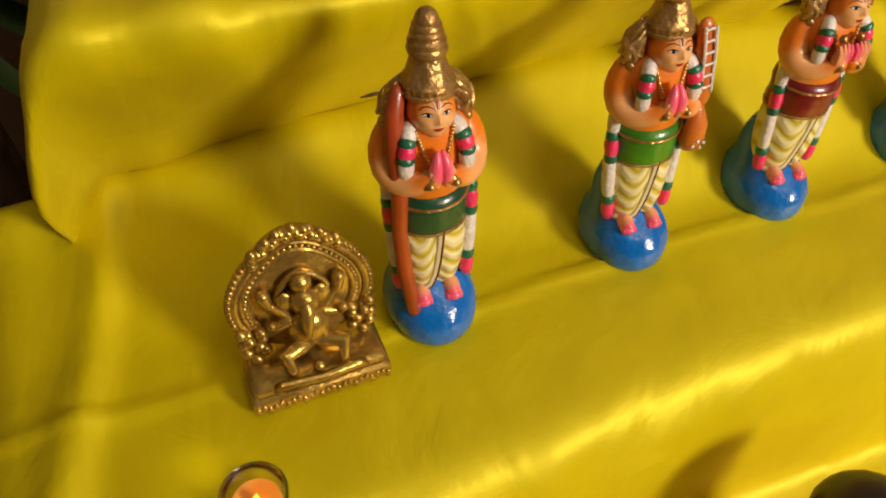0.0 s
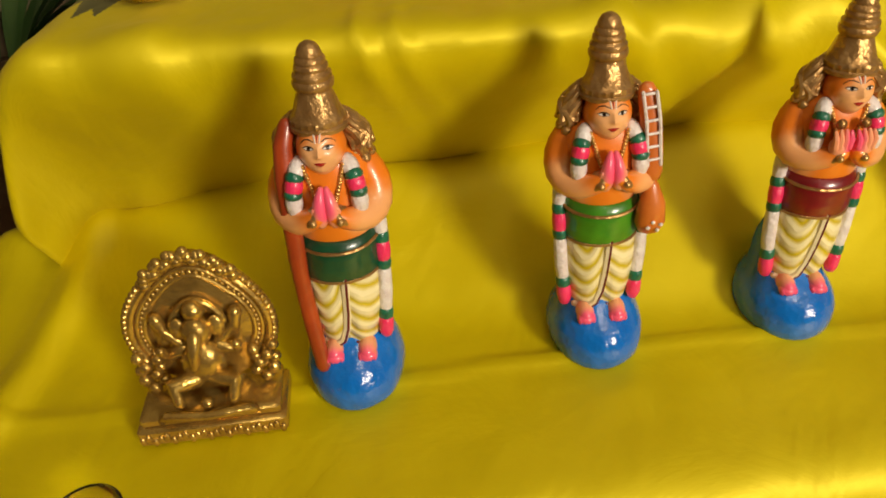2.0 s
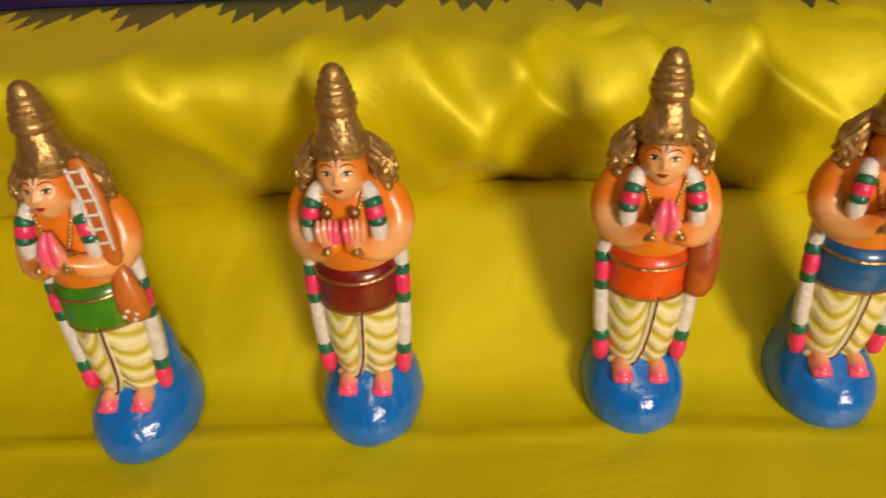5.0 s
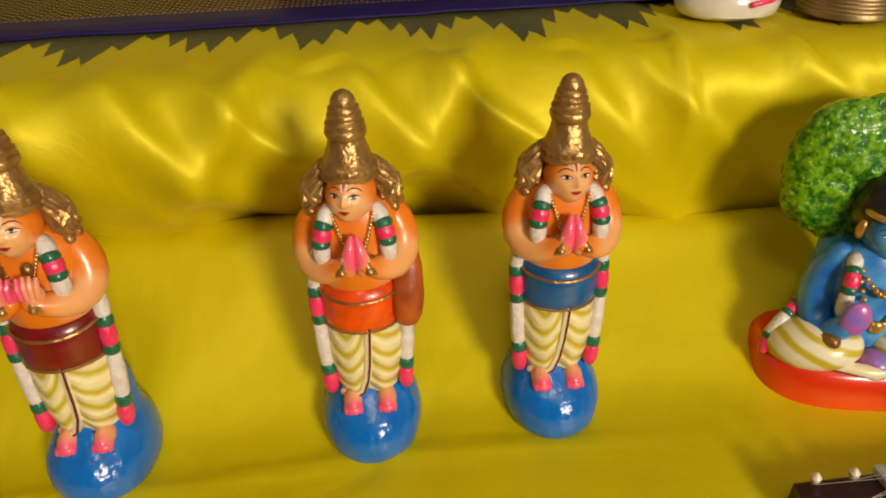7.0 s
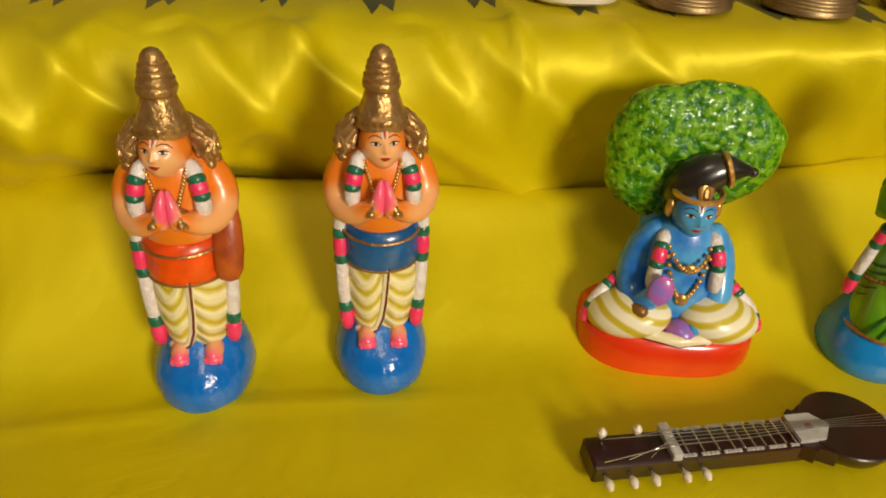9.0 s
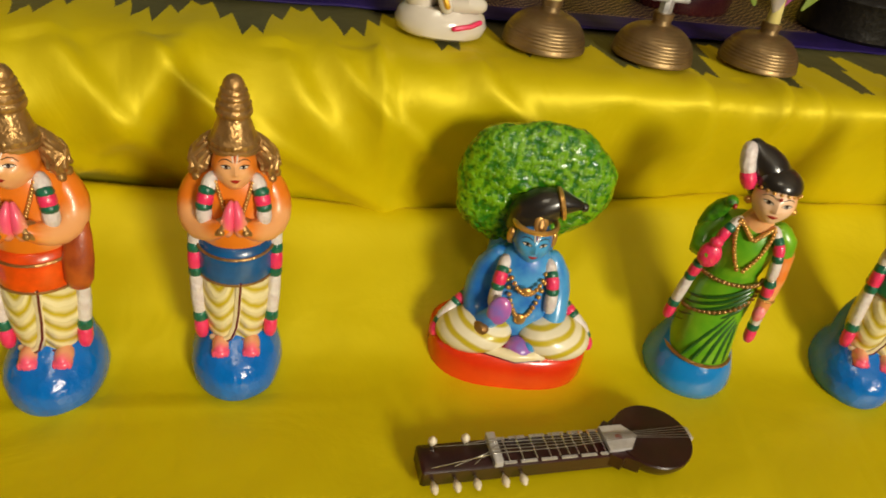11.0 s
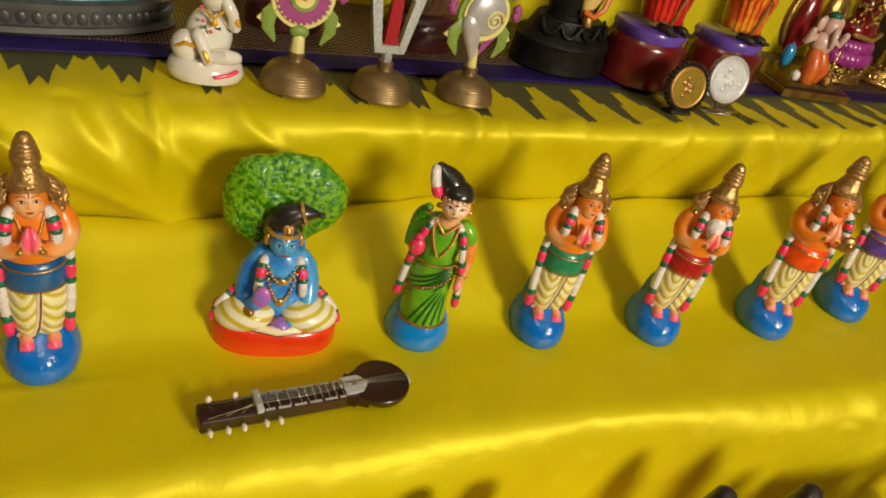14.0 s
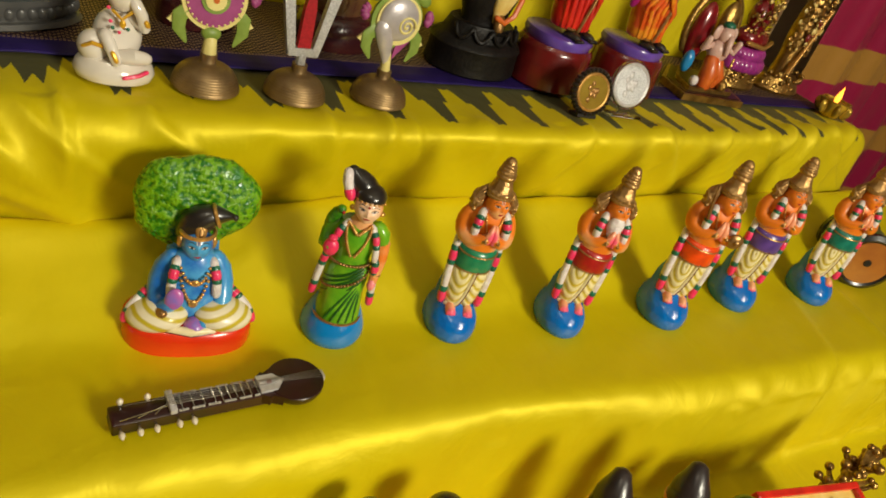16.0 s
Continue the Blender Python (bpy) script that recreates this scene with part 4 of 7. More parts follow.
def brushed(name, ground, stroke, scale):
    """Cream cloth paint with soft brush strokes for its folds."""
    m = mat(name, ground, 0.34, 0.0, 0.3)
    t = m.node_tree
    tc = node(m, "ShaderNodeTexCoord")
    w = node(m, "ShaderNodeTexWave", Scale=scale, Distortion=1.6, Detail=2.0)
    w.wave_type, w.rings_direction = "RINGS", "SPHERICAL"
    mirrored, centred = t.nodes.new("ShaderNodeVectorMath"), t.nodes.new("ShaderNodeVectorMath")
    mirrored.operation, centred.operation = "ABSOLUTE", "SUBTRACT"
    centred.inputs[1].default_value = (0.016, 0.010, 0.074)
    t.links.new(tc.outputs["Object"], mirrored.inputs[0])
    t.links.new(mirrored.outputs["Vector"], centred.inputs[0])
    ramp = node(m, "ShaderNodeValToRGB")
    ramp.color_ramp.elements[0].position, ramp.color_ramp.elements[1].position = 0.12, 0.55
    ramp.color_ramp.elements[0].color, ramp.color_ramp.elements[1].color = (*stroke, 1), (*ground, 1)
    t.links.new(centred.outputs["Vector"], w.inputs["Vector"])
    t.links.new(w.outputs["Fac"], ramp.inputs["Fac"])
    t.links.new(ramp.outputs["Color"], t.nodes["Principled BSDF"].inputs["Base Color"])
    return m


draped = brushed("cream_paint_with_olive_strokes", (0.85, 0.77, 0.55), (0.58, 0.45, 0.02), 26.0)


def seated_doll():
    s = Shape()
    s.lathe([(0.0, 0.0635, 0.040), (0.002, 0.0662, 0.0425), (0.010, 0.0678, 0.0440), (0.022, 0.0674, 0.0435), (0.030, 0.0660, 0.0420), (0.034, 0.062, 0.038), (0.036, 0.054, 0.030)], vermilion, 56, power=2.6)
    # crossed legs
    for sx in (-1, 1):
        s.ball((sx * 0.034, -0.016, 0.042), (0.0320, 0.0250, 0.0175), draped, 28, 16, Euler((0, sx * 0.16, sx * 0.30)).to_matrix())
        strand(s, [(sx * 0.040, 0.004, 0.062), (sx * 0.050, -0.003, 0.055), (sx * 0.060, -0.010, 0.045), (sx * 0.0645, -0.015, 0.034)], [(0.6, pink), (0.8, leaf), (1.3, pink), (0.8, leaf), (4.2, white), (0.9, leaf), (1.6, pink)], 0.0048)
    s.tube([(-0.026, -0.034, 0.036), (0.0, -0.039, 0.035), (0.022, -0.036, 0.035)], [0.004, 0.0055, 0.004], cream, 10)
    s.tube([(-0.026, -0.0375, 0.035), (0.0, -0.0438, 0.033), (0.020, -0.040, 0.034)], 0.0009, maroon, 6)
    s.ball((0.004, -0.030, 0.036), (0.012, 0.012, 0.010), mauve, 16, 8)
    # trunk of the body, arms close against it
    s.lathe([(0.028, 0.028, 0.021, 0, 0.003), (0.045, 0.0285, 0.0230, 0, 0.000), (0.060, 0.0280, 0.0230, 0, 0.0), (0.076, 0.0285, 0.0215, 0, 0.002), (0.090, 0.0290, 0.0195, 0, 0.004), (0.100, 0.0270, 0.0180, 0, 0.005), (0.108, 0.0200, 0.0145, 0, 0.005), (0.114, 0.0105, 0.0105, 0, 0.004)], sky_blue, 32)
    s.tube([(-0.0220, 0.006, 0.1010), (-0.0275, 0.006, 0.090), (-0.0315, 0.004, 0.076), (-0.0335, -0.002, 0.062), (-0.0325, -0.012, 0.053), (-0.0275, -0.0225, 0.055), (-0.0215, -0.0275, 0.066)], [0.0090, 0.0112, 0.0120, 0.0118, 0.0108, 0.0090, 0.0080], sky_blue, 18)
    s.ball((-0.0195, -0.0310, 0.0735), (0.0092, 0.0042, 0.0125), mauve, 18, 10, Euler((-0.2, 0.15, -0.2)).to_matrix())
    s.tube([(-0.034, -0.024, 0.052), (-0.030, -0.032, 0.055)], 0.0058, gold, 10)
    s.tube([(0.0220, 0.006, 0.1010), (0.0275, 0.005, 0.089), (0.0305, 0.001, 0.075), (0.0310, -0.007, 0.061), (0.0285, -0.018, 0.050), (0.021, -0.027, 0.044), (0.012, -0.032, 0.042)], [0.0090, 0.0110, 0.0114, 0.0108, 0.0096, 0.0078, 0.0060], sky_blue, 18)
    s.ball((0.026, -0.0300, 0.0455), 0.0032, bead, 10, 6)
    # face
    n1 = len(s.v)
    painted_face(s, (0, -0.001, 0.1170), blue_face, 0.0158, 0.0190, 0.0170, -0.10, 0.0)
    for sx in (-1, 1):
        s.ball((sx * 0.0165, 0.000, 0.1185), (0.0035, 0.004, 0.0080), bead, 10, 6)
    s.ring(0.1325, 0.0166, 0.0166, 0.0022, bead, 0, -0.0005)
    n2 = len(s.v)
    # hair knot that sweeps to the side
    s.tube([(-0.008, 0.006, 0.134), (-0.003, 0.004, 0.143), (0.006, 0.003, 0.150), (0.018, 0.002, 0.155), (0.030, 0.001, 0.1545)], [0.0150, 0.0165, 0.0150, 0.0105, 0.0045], black, 18)
    s.ball((0.035, 0.0005, 0.1535), 0.0036, black, 10, 6)
    s.ring(0.0, 0.0115, 0.0115, 0.0021, bead)
    k = len(s.v) - 25 * 6
    s.shift(Matrix.Translation((0.0165, 0.001, 0.1545)) @ Euler((0, 1.25, 0)).to_matrix().to_4x4(), k)
    tip = Euler((-0.45, 0.12, 0.1)).to_matrix()
    s.ball((0.002, -0.0118, 0.1430), (0.0058, 0.0020, 0.0092), bead, 16, 9, tip)
    s.ball((0.002, -0.0138, 0.1422), (0.0030, 0.0014, 0.0054), gold, 12, 7, tip)
    s.shift(Matrix.Translation((0, 0.003, 0.0045)), n1)
    s.shift(Matrix.Translation((0, 0.003, -0.0055)), n2)
    for sx in (-1, 1):
        strand(s, [(sx * 0.0175, -0.004, 0.104), (sx * 0.0205, -0.0130, 0.096), (sx * 0.0222, -0.0172, 0.085), (sx * 0.0228, -0.0186, 0.071)], [(1.2, white), (0.7, leaf), (1.5, pink), (0.7, leaf), (2.4, white)], 0.0050)
    # bead chains with a pendant
    for sag, z0, w0, n in ((0.036, 0.0990, 0.0165, 22), (0.012, 0.0990, 0.0145, 14)):
        for q in np.linspace(0, 1, n):
            x = (2 * q - 1) * w0
            z = z0 - sag * (1 - (2 * q - 1) ** 2)
            d = 0.0215 + 0.0025 * math.sin(math.pi * q) - (0.010 * abs(2 * q - 1) ** 3)
            s.ball((x, -d, z), 0.0020, bead, 8, 5)
    s.ball((0, -0.0245, 0.062), (0.0048, 0.0025, 0.0052), bead, 12, 6)
    s.ball((0, -0.0235, 0.0885), (0.0048, 0.0022, 0.0042), bead, 12, 6)
    # crown of the tree behind: a thick, knobbly cushion
    n0 = len(s.v)
    s.ball((0, 0, 0), (0.0630, 0.019, 0.0560), tree_green, 150, 100)
    top = []
    for p in s.v[n0:]:
        v = Vector(p)
        w = math.atan2(v.z, v.x)
        r = 1 + 0.05 * math.sin(3 * w + 0.9) + 0.03 * math.sin(5 * w + 2.0) + 0.012 * math.sin(9 * w)
        r += 0.015 * noise.noise(v * 95) + 0.012 * noise.noise(v * 260)
        flat = 1.0 / max(0.55, abs(v.y) / 0.021) ** 0.45
        top.append((v.x * r, v.y * flat * (r + 0.06 * noise.noise(v * 70)) + 0.0016 * noise.noise(v * 330), v.z * r + 0.10 * v.x * (v.z > 0)))
    s.v[n0:] = top
    s.shift(Matrix.Translation((-0.003, 0.036, 0.1505)), n0)
    s.tube([(0, 0.030, 0.03), (0, 0.030, 0.12)], [0.030, 0.026], sky_blue, 14, flat=0.5)
    ob = s.thing("seated_doll", pose(0.853, 0.097, TREAD + 0.0005, 0, 0, -10))
    tagged(ob, "blue clay seated doll on vermilion base before a green tree", "doll")


seated_doll()

# ---------------------------------------------------------------- doll in a green sari
sari = mottled("leaf_green_sari_paint", (0.20, 0.46, 0.015), (0.09, 0.33, 0.010), 45, 0.28, 0, 0.5, 0.05)
pale_face = airbrushed("pale_peach_face_spray_paint", (0.86, 0.56, 0.36), (0.82, 0.34, 0.10), (0.003, 0.022, 0.186), (0.013, 0.020, 0.018), 0.7, 1.3, 0.36, 0.2)
parrot = mottled("parrot_green_paint", (0.10, 0.36, 0.010), (0.015, 0.13, 0.006), 150, 0.3, 0, 0.4, 0.6, fine=260, distance=0.002)
sari_dark = mat("dark_green_fold_paint", (0.010, 0.085, 0.008), 0.35, 0, 0.3)
base_blue = mottled("light_blue_paint", (0.010, 0.23, 0.64), (0.008, 0.19, 0.55), 35, 0.20, 0, 0.5, 0.35, fine=75, distance=0.003)


def sari_doll():
    s = Shape()
    s.lathe([(0.0, 0.032, 0.034), (0.003, 0.0355, 0.0375), (0.012, 0.0375, 0.0395), (0.022, 0.0360, 0.0375), (0.034, 0.0320, 0.0330), (0.046, 0.0270, 0.0270, 0, 0.002), (0.056, 0.020, 0.019, 0, 0.005)], base_blue, 32)
    s.lathe([(0.034, 0.0240, 0.0250, 0.001, -0.006), (0.040, 0.0262, 0.0262, 0.001, -0.006), (0.055, 0.0245, 0.0240, 0.001, -0.004), (0.075, 0.0235, 0.0215, 0.0, -0.002), (0.095, 0.0250, 0.0205), (0.112, 0.0238, 0.0195), (0.122, 0.0200, 0.0175), (0.138, 0.0215, 0.0195, 0, -0.002), (0.152, 0.0235, 0.0195, 0, -0.001), (0.163, 0.0245, 0.0165), (0.170, 0.0200, 0.0140)], sari, 30)
    s.lathe([(0.166, 0.0140, 0.0120, 0.001, -0.003), (0.172, 0.0120, 0.0112, 0.001, -0.004), (0.182, 0.0085, 0.0085, 0.002, -0.005)], face_paint, 20)
    s.ring(0.0385, 0.0268, 0.0268, 0.0017, gold, 0.001, -0.006)
    # folds of the skirt and the gold-edged drape
    for k in range(5):
        w0, w1 = radians(-62 + 6 * k), radians(-118 + 19 * k)
        s.tube([(0.0245 * math.cos(w0), -0.001 + 0.0206 * math.sin(w0), 0.090 - 0.003 * k), (0.0240 * math.cos((w0 + w1) / 2), -0.0025 + 0.0222 * math.sin((w0 + w1) / 2), 0.067), (0.0262 * math.cos(w1), -0.006 + 0.0262 * math.sin(w1), 0.042)], [0.0006, 0.0022, 0.0014], sari_dark, 8, flat=0.45, side=(0.2, -1, 0))
    for k in range(5):
        z = 0.116 - 0.0075 * k
        pts = [(0.0250 * math.cos(w), -0.0003 + 0.0212 * math.sin(w), z - 0.026 + 0.030 * q ** 1.4 + 0.002 * k * q) for q, w in ((q, radians(-168 + 125 * q)) for q in np.linspace(0, 1, 11))]
        s.tube(pts, [0.0005] + [0.0017] * 9 + [0.0005], sari_dark, 8, flat=0.4, side=(0, -1, 0))
    for z0, z1 in ((0.118, 0.122), (0.078, 0.110)):
        for q in np.linspace(0, 1, 20):
            w = radians(-170 + 155 * q)
            s.ball((0.0245 * math.cos(w), -0.0005 + 0.0216 * math.sin(w), z0 + (z1 - z0) * q ** 1.6), (0.0022, 0.0018, 0.0019), gold, 8, 5)
    # arms and flowers
    s.tube([(-0.0225, 0.002, 0.161), (-0.0295, -0.002, 0.148), (-0.0305, -0.012, 0.138), (-0.026, -0.022, 0.142)], [0.0085, 0.0088, 0.0080, 0.0065], sari, 12)
    s.ball((-0.0245, -0.0225, 0.1410), (0.0085, 0.0060, 0.0120), pink, 14, 8)
    s.ball((-0.0245, -0.0265, 0.1560), (0.0050, 0.0048, 0.0045), pink, 12, 6)
    s.tube([(0.0225, 0.002, 0.161), (0.0300, 0.000, 0.146), (0.0315, -0.004, 0.128), (0.0300, -0.011, 0.112), (0.0290, -0.016, 0.101)], [0.0085, 0.0080, 0.0072, 0.0060, 0.0050], skin, 12)
    s.ball((0.0285, -0.018, 0.0975), (0.0048, 0.0045, 0.0085), rose, 12, 6)
    s.ball((0.0300, -0.0125, 0.110), (0.0066, 0.0066, 0.0022), bead, 12, 6)
    s.tube([(-0.0235, -0.006, 0.1830), (-0.0262, -0.003, 0.1760), (-0.0290, 0.001, 0.1650), (-0.0315, 0.004, 0.1520), (-0.0325, 0.005, 0.1400)], [0.0042, 0.0062, 0.0070, 0.0056, 0.0026], parrot, 16)
    s.ball((-0.0228, -0.0085, 0.1845), (0.0050, 0.0054, 0.0050), parrot, 14, 8)
    s.ball((-0.0205, -0.0125, 0.1832), (0.0020, 0.0028, 0.0024), lip, 10, 6)
    s.ball((-0.0245, -0.0128, 0.1858), (0.0010, 0.0010, 0.0010), black, 8, 5)
    s.tube([(0.0205, 0.001, 0.1660), (0.0262, 0.000, 0.1590), (0.0290, -0.001, 0.1480)], [0.0078, 0.0086, 0.0072], sari, 14)
    band = [(1.0, white), (0.8, leaf), (1.4, pink), (0.8, leaf), (2.4, white)]
    long = [(0.8, leaf), (1.4, pink), (0.8, leaf), (4.0, white), (0.9, leaf), (1.6, pink)]
    for sx in (-1, 1):
        strand(s, [(sx * 0.0130, -0.011, 0.172), (sx * 0.0195, -0.0165, 0.162), (sx * 0.0225, -0.019, 0.148), (sx * 0.0240, -0.019, 0.134)], band, 0.0038)
        strand(s, [(sx * 0.0265, -0.014, 0.128), (sx * 0.0290, -0.013, 0.108), (sx * 0.0310, -0.012, 0.086), (sx * 0.0325, -0.012, 0.066)], long, 0.0042)
    # head, hair, jewels
    n3 = len(s.v)
    painted_face(s, (0.003, -0.0085, 0.1945), pale_face, 0.0135, 0.0172, 0.0145, -0.10, 0.0, 0.0, False)
    s.ball((0.0025, -0.0024, 0.2058), (0.0152, 0.0166, 0.0122), black, 24, 14)
    s.ball((0.002, 0.0050, 0.1985), (0.0158, 0.0120, 0.0170), black, 22, 12)
    s.tube([(-0.003, 0.002, 0.209), (-0.008, 0.003, 0.215), (-0.014, 0.003, 0.221), (-0.018, 0.003, 0.226)], [0.0130, 0.0125, 0.0100, 0.0055], black, 14)
    strand(s, [(-0.0225, -0.003, 0.226), (-0.0215, -0.005, 0.218), (-0.0185, -0.007, 0.209), (-0.0155, -0.008, 0.202)], [(4.5, white), (2.0, pink)], 0.0050)
    for q in np.linspace(0, 1, 9):
        w = radians(-160 + 140 * q)
        s.ball((0.003 + 0.0143 * math.cos(w), -0.0035 + 0.0160 * math.sin(w), 0.2035 + 0.0015 * math.sin(math.pi * q)), 0.0014, bead, 8, 5)
    for sx in (-1, 1):
        s.ball((0.003 + sx * 0.0140, -0.0065, 0.1890), 0.0030, bead, 10, 6)
        for q in np.linspace(0, 1, 14):
            s.ball((sx * (0.0115 - 0.0095 * q ** 2), -0.0135 - 0.0085 * q, 0.1735 - 0.034 * q), 0.0016, bead, 8, 5)
        for q in np.linspace(0, 1, 8):
            s.ball((sx * (0.0105 - 0.0095 * q), -0.0125 - 0.0060 * q, 0.1750 - 0.010 * q), 0.0018, bead, 8, 5)
    s.ball((0.003, -0.0225, 0.2030), (0.0012, 0.0008, 0.0014), lip, 8, 5)
    s.shift(Matrix.Translation((0.003, -0.006, 0.190)) @ Matrix.Diagonal((1.12, 1.12, 1.08, 1)) @ Matrix.Translation((-0.003, 0.006, -0.190)), n3)
    s.shift(Matrix.Diagonal((1.04, 1.04, 0.95, 1)))
    ob = s.thing("sari_doll", pose(1.0165, 0.072, TREAD + 0.0005, 0, 1.0, -28))
    tagged(ob, "clay doll in a green sari with garlands on light blue base", "doll")


sari_doll()

# ---------------------------------------------------------------- toy veena lying in front of the row
dark_wood = mottled("dark_lacquered_wood", (0.034, 0.006, 0.006), (0.017, 0.004, 0.004), 40, 0.33, 0, 0.12, 0.2)
ivory = mottled("ivory_plastic", (0.78, 0.70, 0.55), (0.70, 0.60, 0.44), 120, 0.35)
inlay = mottled("pale_metal_inlay", (0.62, 0.60, 0.60), (0.50, 0.48, 0.48), 150, 0.35, 0.3)
wire = mat("steel_wire", (0.65, 0.63, 0.60), 0.25, 1.0)


def veena():
    root = new("toy_veena")
    s = Shape()
    # body: flat-topped bowl with pointed shoulders
    cx = 0.180
    rows = []
    for z, r in ((0.001, 0.012), (0.005, 0.021), (0.011, 0.0272), (0.017, 0.0300), (0.0215, 0.0305), (0.0225, 0.0298)):
        rows.append((z, r, r, cx, 0.0))
    s.lathe(rows, dark_wood, 40)
    part("bowl", s, root)
    s = Shape()
    s.box((-0.001, -0.0125, 0.0045), (0.155, 0.0125, 0.0200), dark_wood, 0.0016)
    part("neck", s, root)
    s = Shape()
    k = s.paint(dark_wood)
    outline = [(0.140, 0.0125), (0.147, 0.0185), (0.150, 0.0165), (0.160, 0.0225), (0.160, -0.0225), (0.150, -0.0165), (0.147, -0.0185), (0.140, -0.0125)]
    s.v += [(x, y, 0.010) for x, y in outline] + [(x, y, 0.0215) for x, y in outline]
    s.f += [tuple(range(7, -1, -1)), tuple(range(8, 16))] + [(i, (i + 1) % 8, 8 + (i + 1) % 8, 8 + i) for i in range(8)]
    s.m += [k] * 10
    part("shoulder", s, root, smooth=False)
    s = Shape()
    s.box((0.050, -0.0135, 0.0195), (0.0565, 0.0140, 0.0255), inlay, 0.0008)
    part("nut", s, root, "pale metal nut")
    s = Shape()
    k = s.paint(inlay)
    outline = [(0.139, -0.0110), (0.139, 0.0110), (0.157, 0.0110), (0.166, 0.0), (0.157, -0.0110)]
    s.v += [(x, y, 0.0215) for x, y in outline] + [(x, y, 0.0245) for x, y in outline]
    s.f += [tuple(range(5)), tuple(range(9, 4, -1))] + [((i + 1) % 5, i, 5 + i, 5 + (i + 1) % 5) for i in range(5)]
    s.m += [k] * 7
    part("bridge_plate", s, root, "pale metal plate", smooth=False)
    s = Shape()
    s.box((0.148, -0.0018, 0.0246), (0.1530, 0.0022, 0.0252), lip, 0.0002)
    part("mark", s, root, "small red mark")
    for sy in (-1, 1):
        s = Shape()
        for k in range(26):
            if (k * 7 + sy) % 5:
                s.box((0.0585 + 0.0031 * k, sy * 0.0105 - 0.0010, 0.0200), (0.0610 + 0.0031 * k, sy * 0.0105 + 0.0010, 0.0212), inlay)
        tagged(part("inlay_strip", s, root, "pale inlay dots", smooth=False), kind="stuff")
    x = 0.062
    while x < 0.137:
        s = Shape()
        s.tube([(x, -0.0098, 0.0220), (x, 0.0098, 0.0220)], 0.0006, wire, 6)
        part("fret", s, root, "thin metal fret")
        x += 0.0072 if x > 0.085 else 0.0105
    for k, (px, py, down) in enumerate(((0.006, -0.0150, 1), (0.022, -0.0150, 1), (0.0365, -0.0150, 1), (0.057, -0.0150, 1), (0.0705, -0.0150, 1), (0.009, 0.0075, 0), (0.033, 0.0075, 0))):
        s = Shape()
        if down:
            s.tube([(px, -0.011, 0.014), (px, -0.0175, 0.0145)], 0.0013, wire, 8)
            s.tube([(px, -0.0180, 0.0145), (px, -0.0200, 0.0145), (px, -0.0225, 0.0145), (px, -0.0240, 0.0145)], [0.0018, 0.0029, 0.0029, 0.0020], ivory, 12)
        else:
            s.tube([(px, py, 0.019), (px, py, 0.0245)], 0.0013, wire, 8)
            s.tube([(px, py, 0.0250), (px, py, 0.0268), (px, py, 0.0290), (px, py, 0.0302)], [0.0018, 0.0030, 0.0031, 0.0020], ivory, 12)
        part("peg", s, root, "ivory tuning peg")
    ends = [(0.006, -0.010), (0.022, -0.010), (0.0365, -0.010), (0.009, 0.0075), (0.033, 0.0075)]
    for k, (px, py) in enumerate(ends):
        s = Shape()
        y = -0.006 + 0.003 * k
        s.tube([(px, py, 0.0215), (0.053, y, 0.0262), (0.105, y * 0.9, 0.0252), (0.158, y * 0.4, 0.0256), (0.209, y * 0.9, 0.0235)], 0.00035, wire, 5)
        part("string", s, root, "thin steel string")
    s = Shape()
    s.box((0.2095, -0.006, 0.0135), (0.2125, 0.006, 0.0225), inlay, 0.0008)
    part("tailpiece", s, root, "pale metal tailpiece")
    root.matrix_basis = pose(0.757, -0.0225, TREAD + 0.0012, 0, 0, 1.6)
    tagged(root, "dark lacquered toy veena with ivory pegs lying on the cloth", "toy instrument")


veena()

# ---------------------------------------------------------------- gilded plaque
gilt = mottled("gilded_metal", (0.60, 0.40, 0.10), (0.42, 0.26, 0.058), 60, 0.26, 0.8, 0.0, 0.5, fine=220, distance=0.0012)


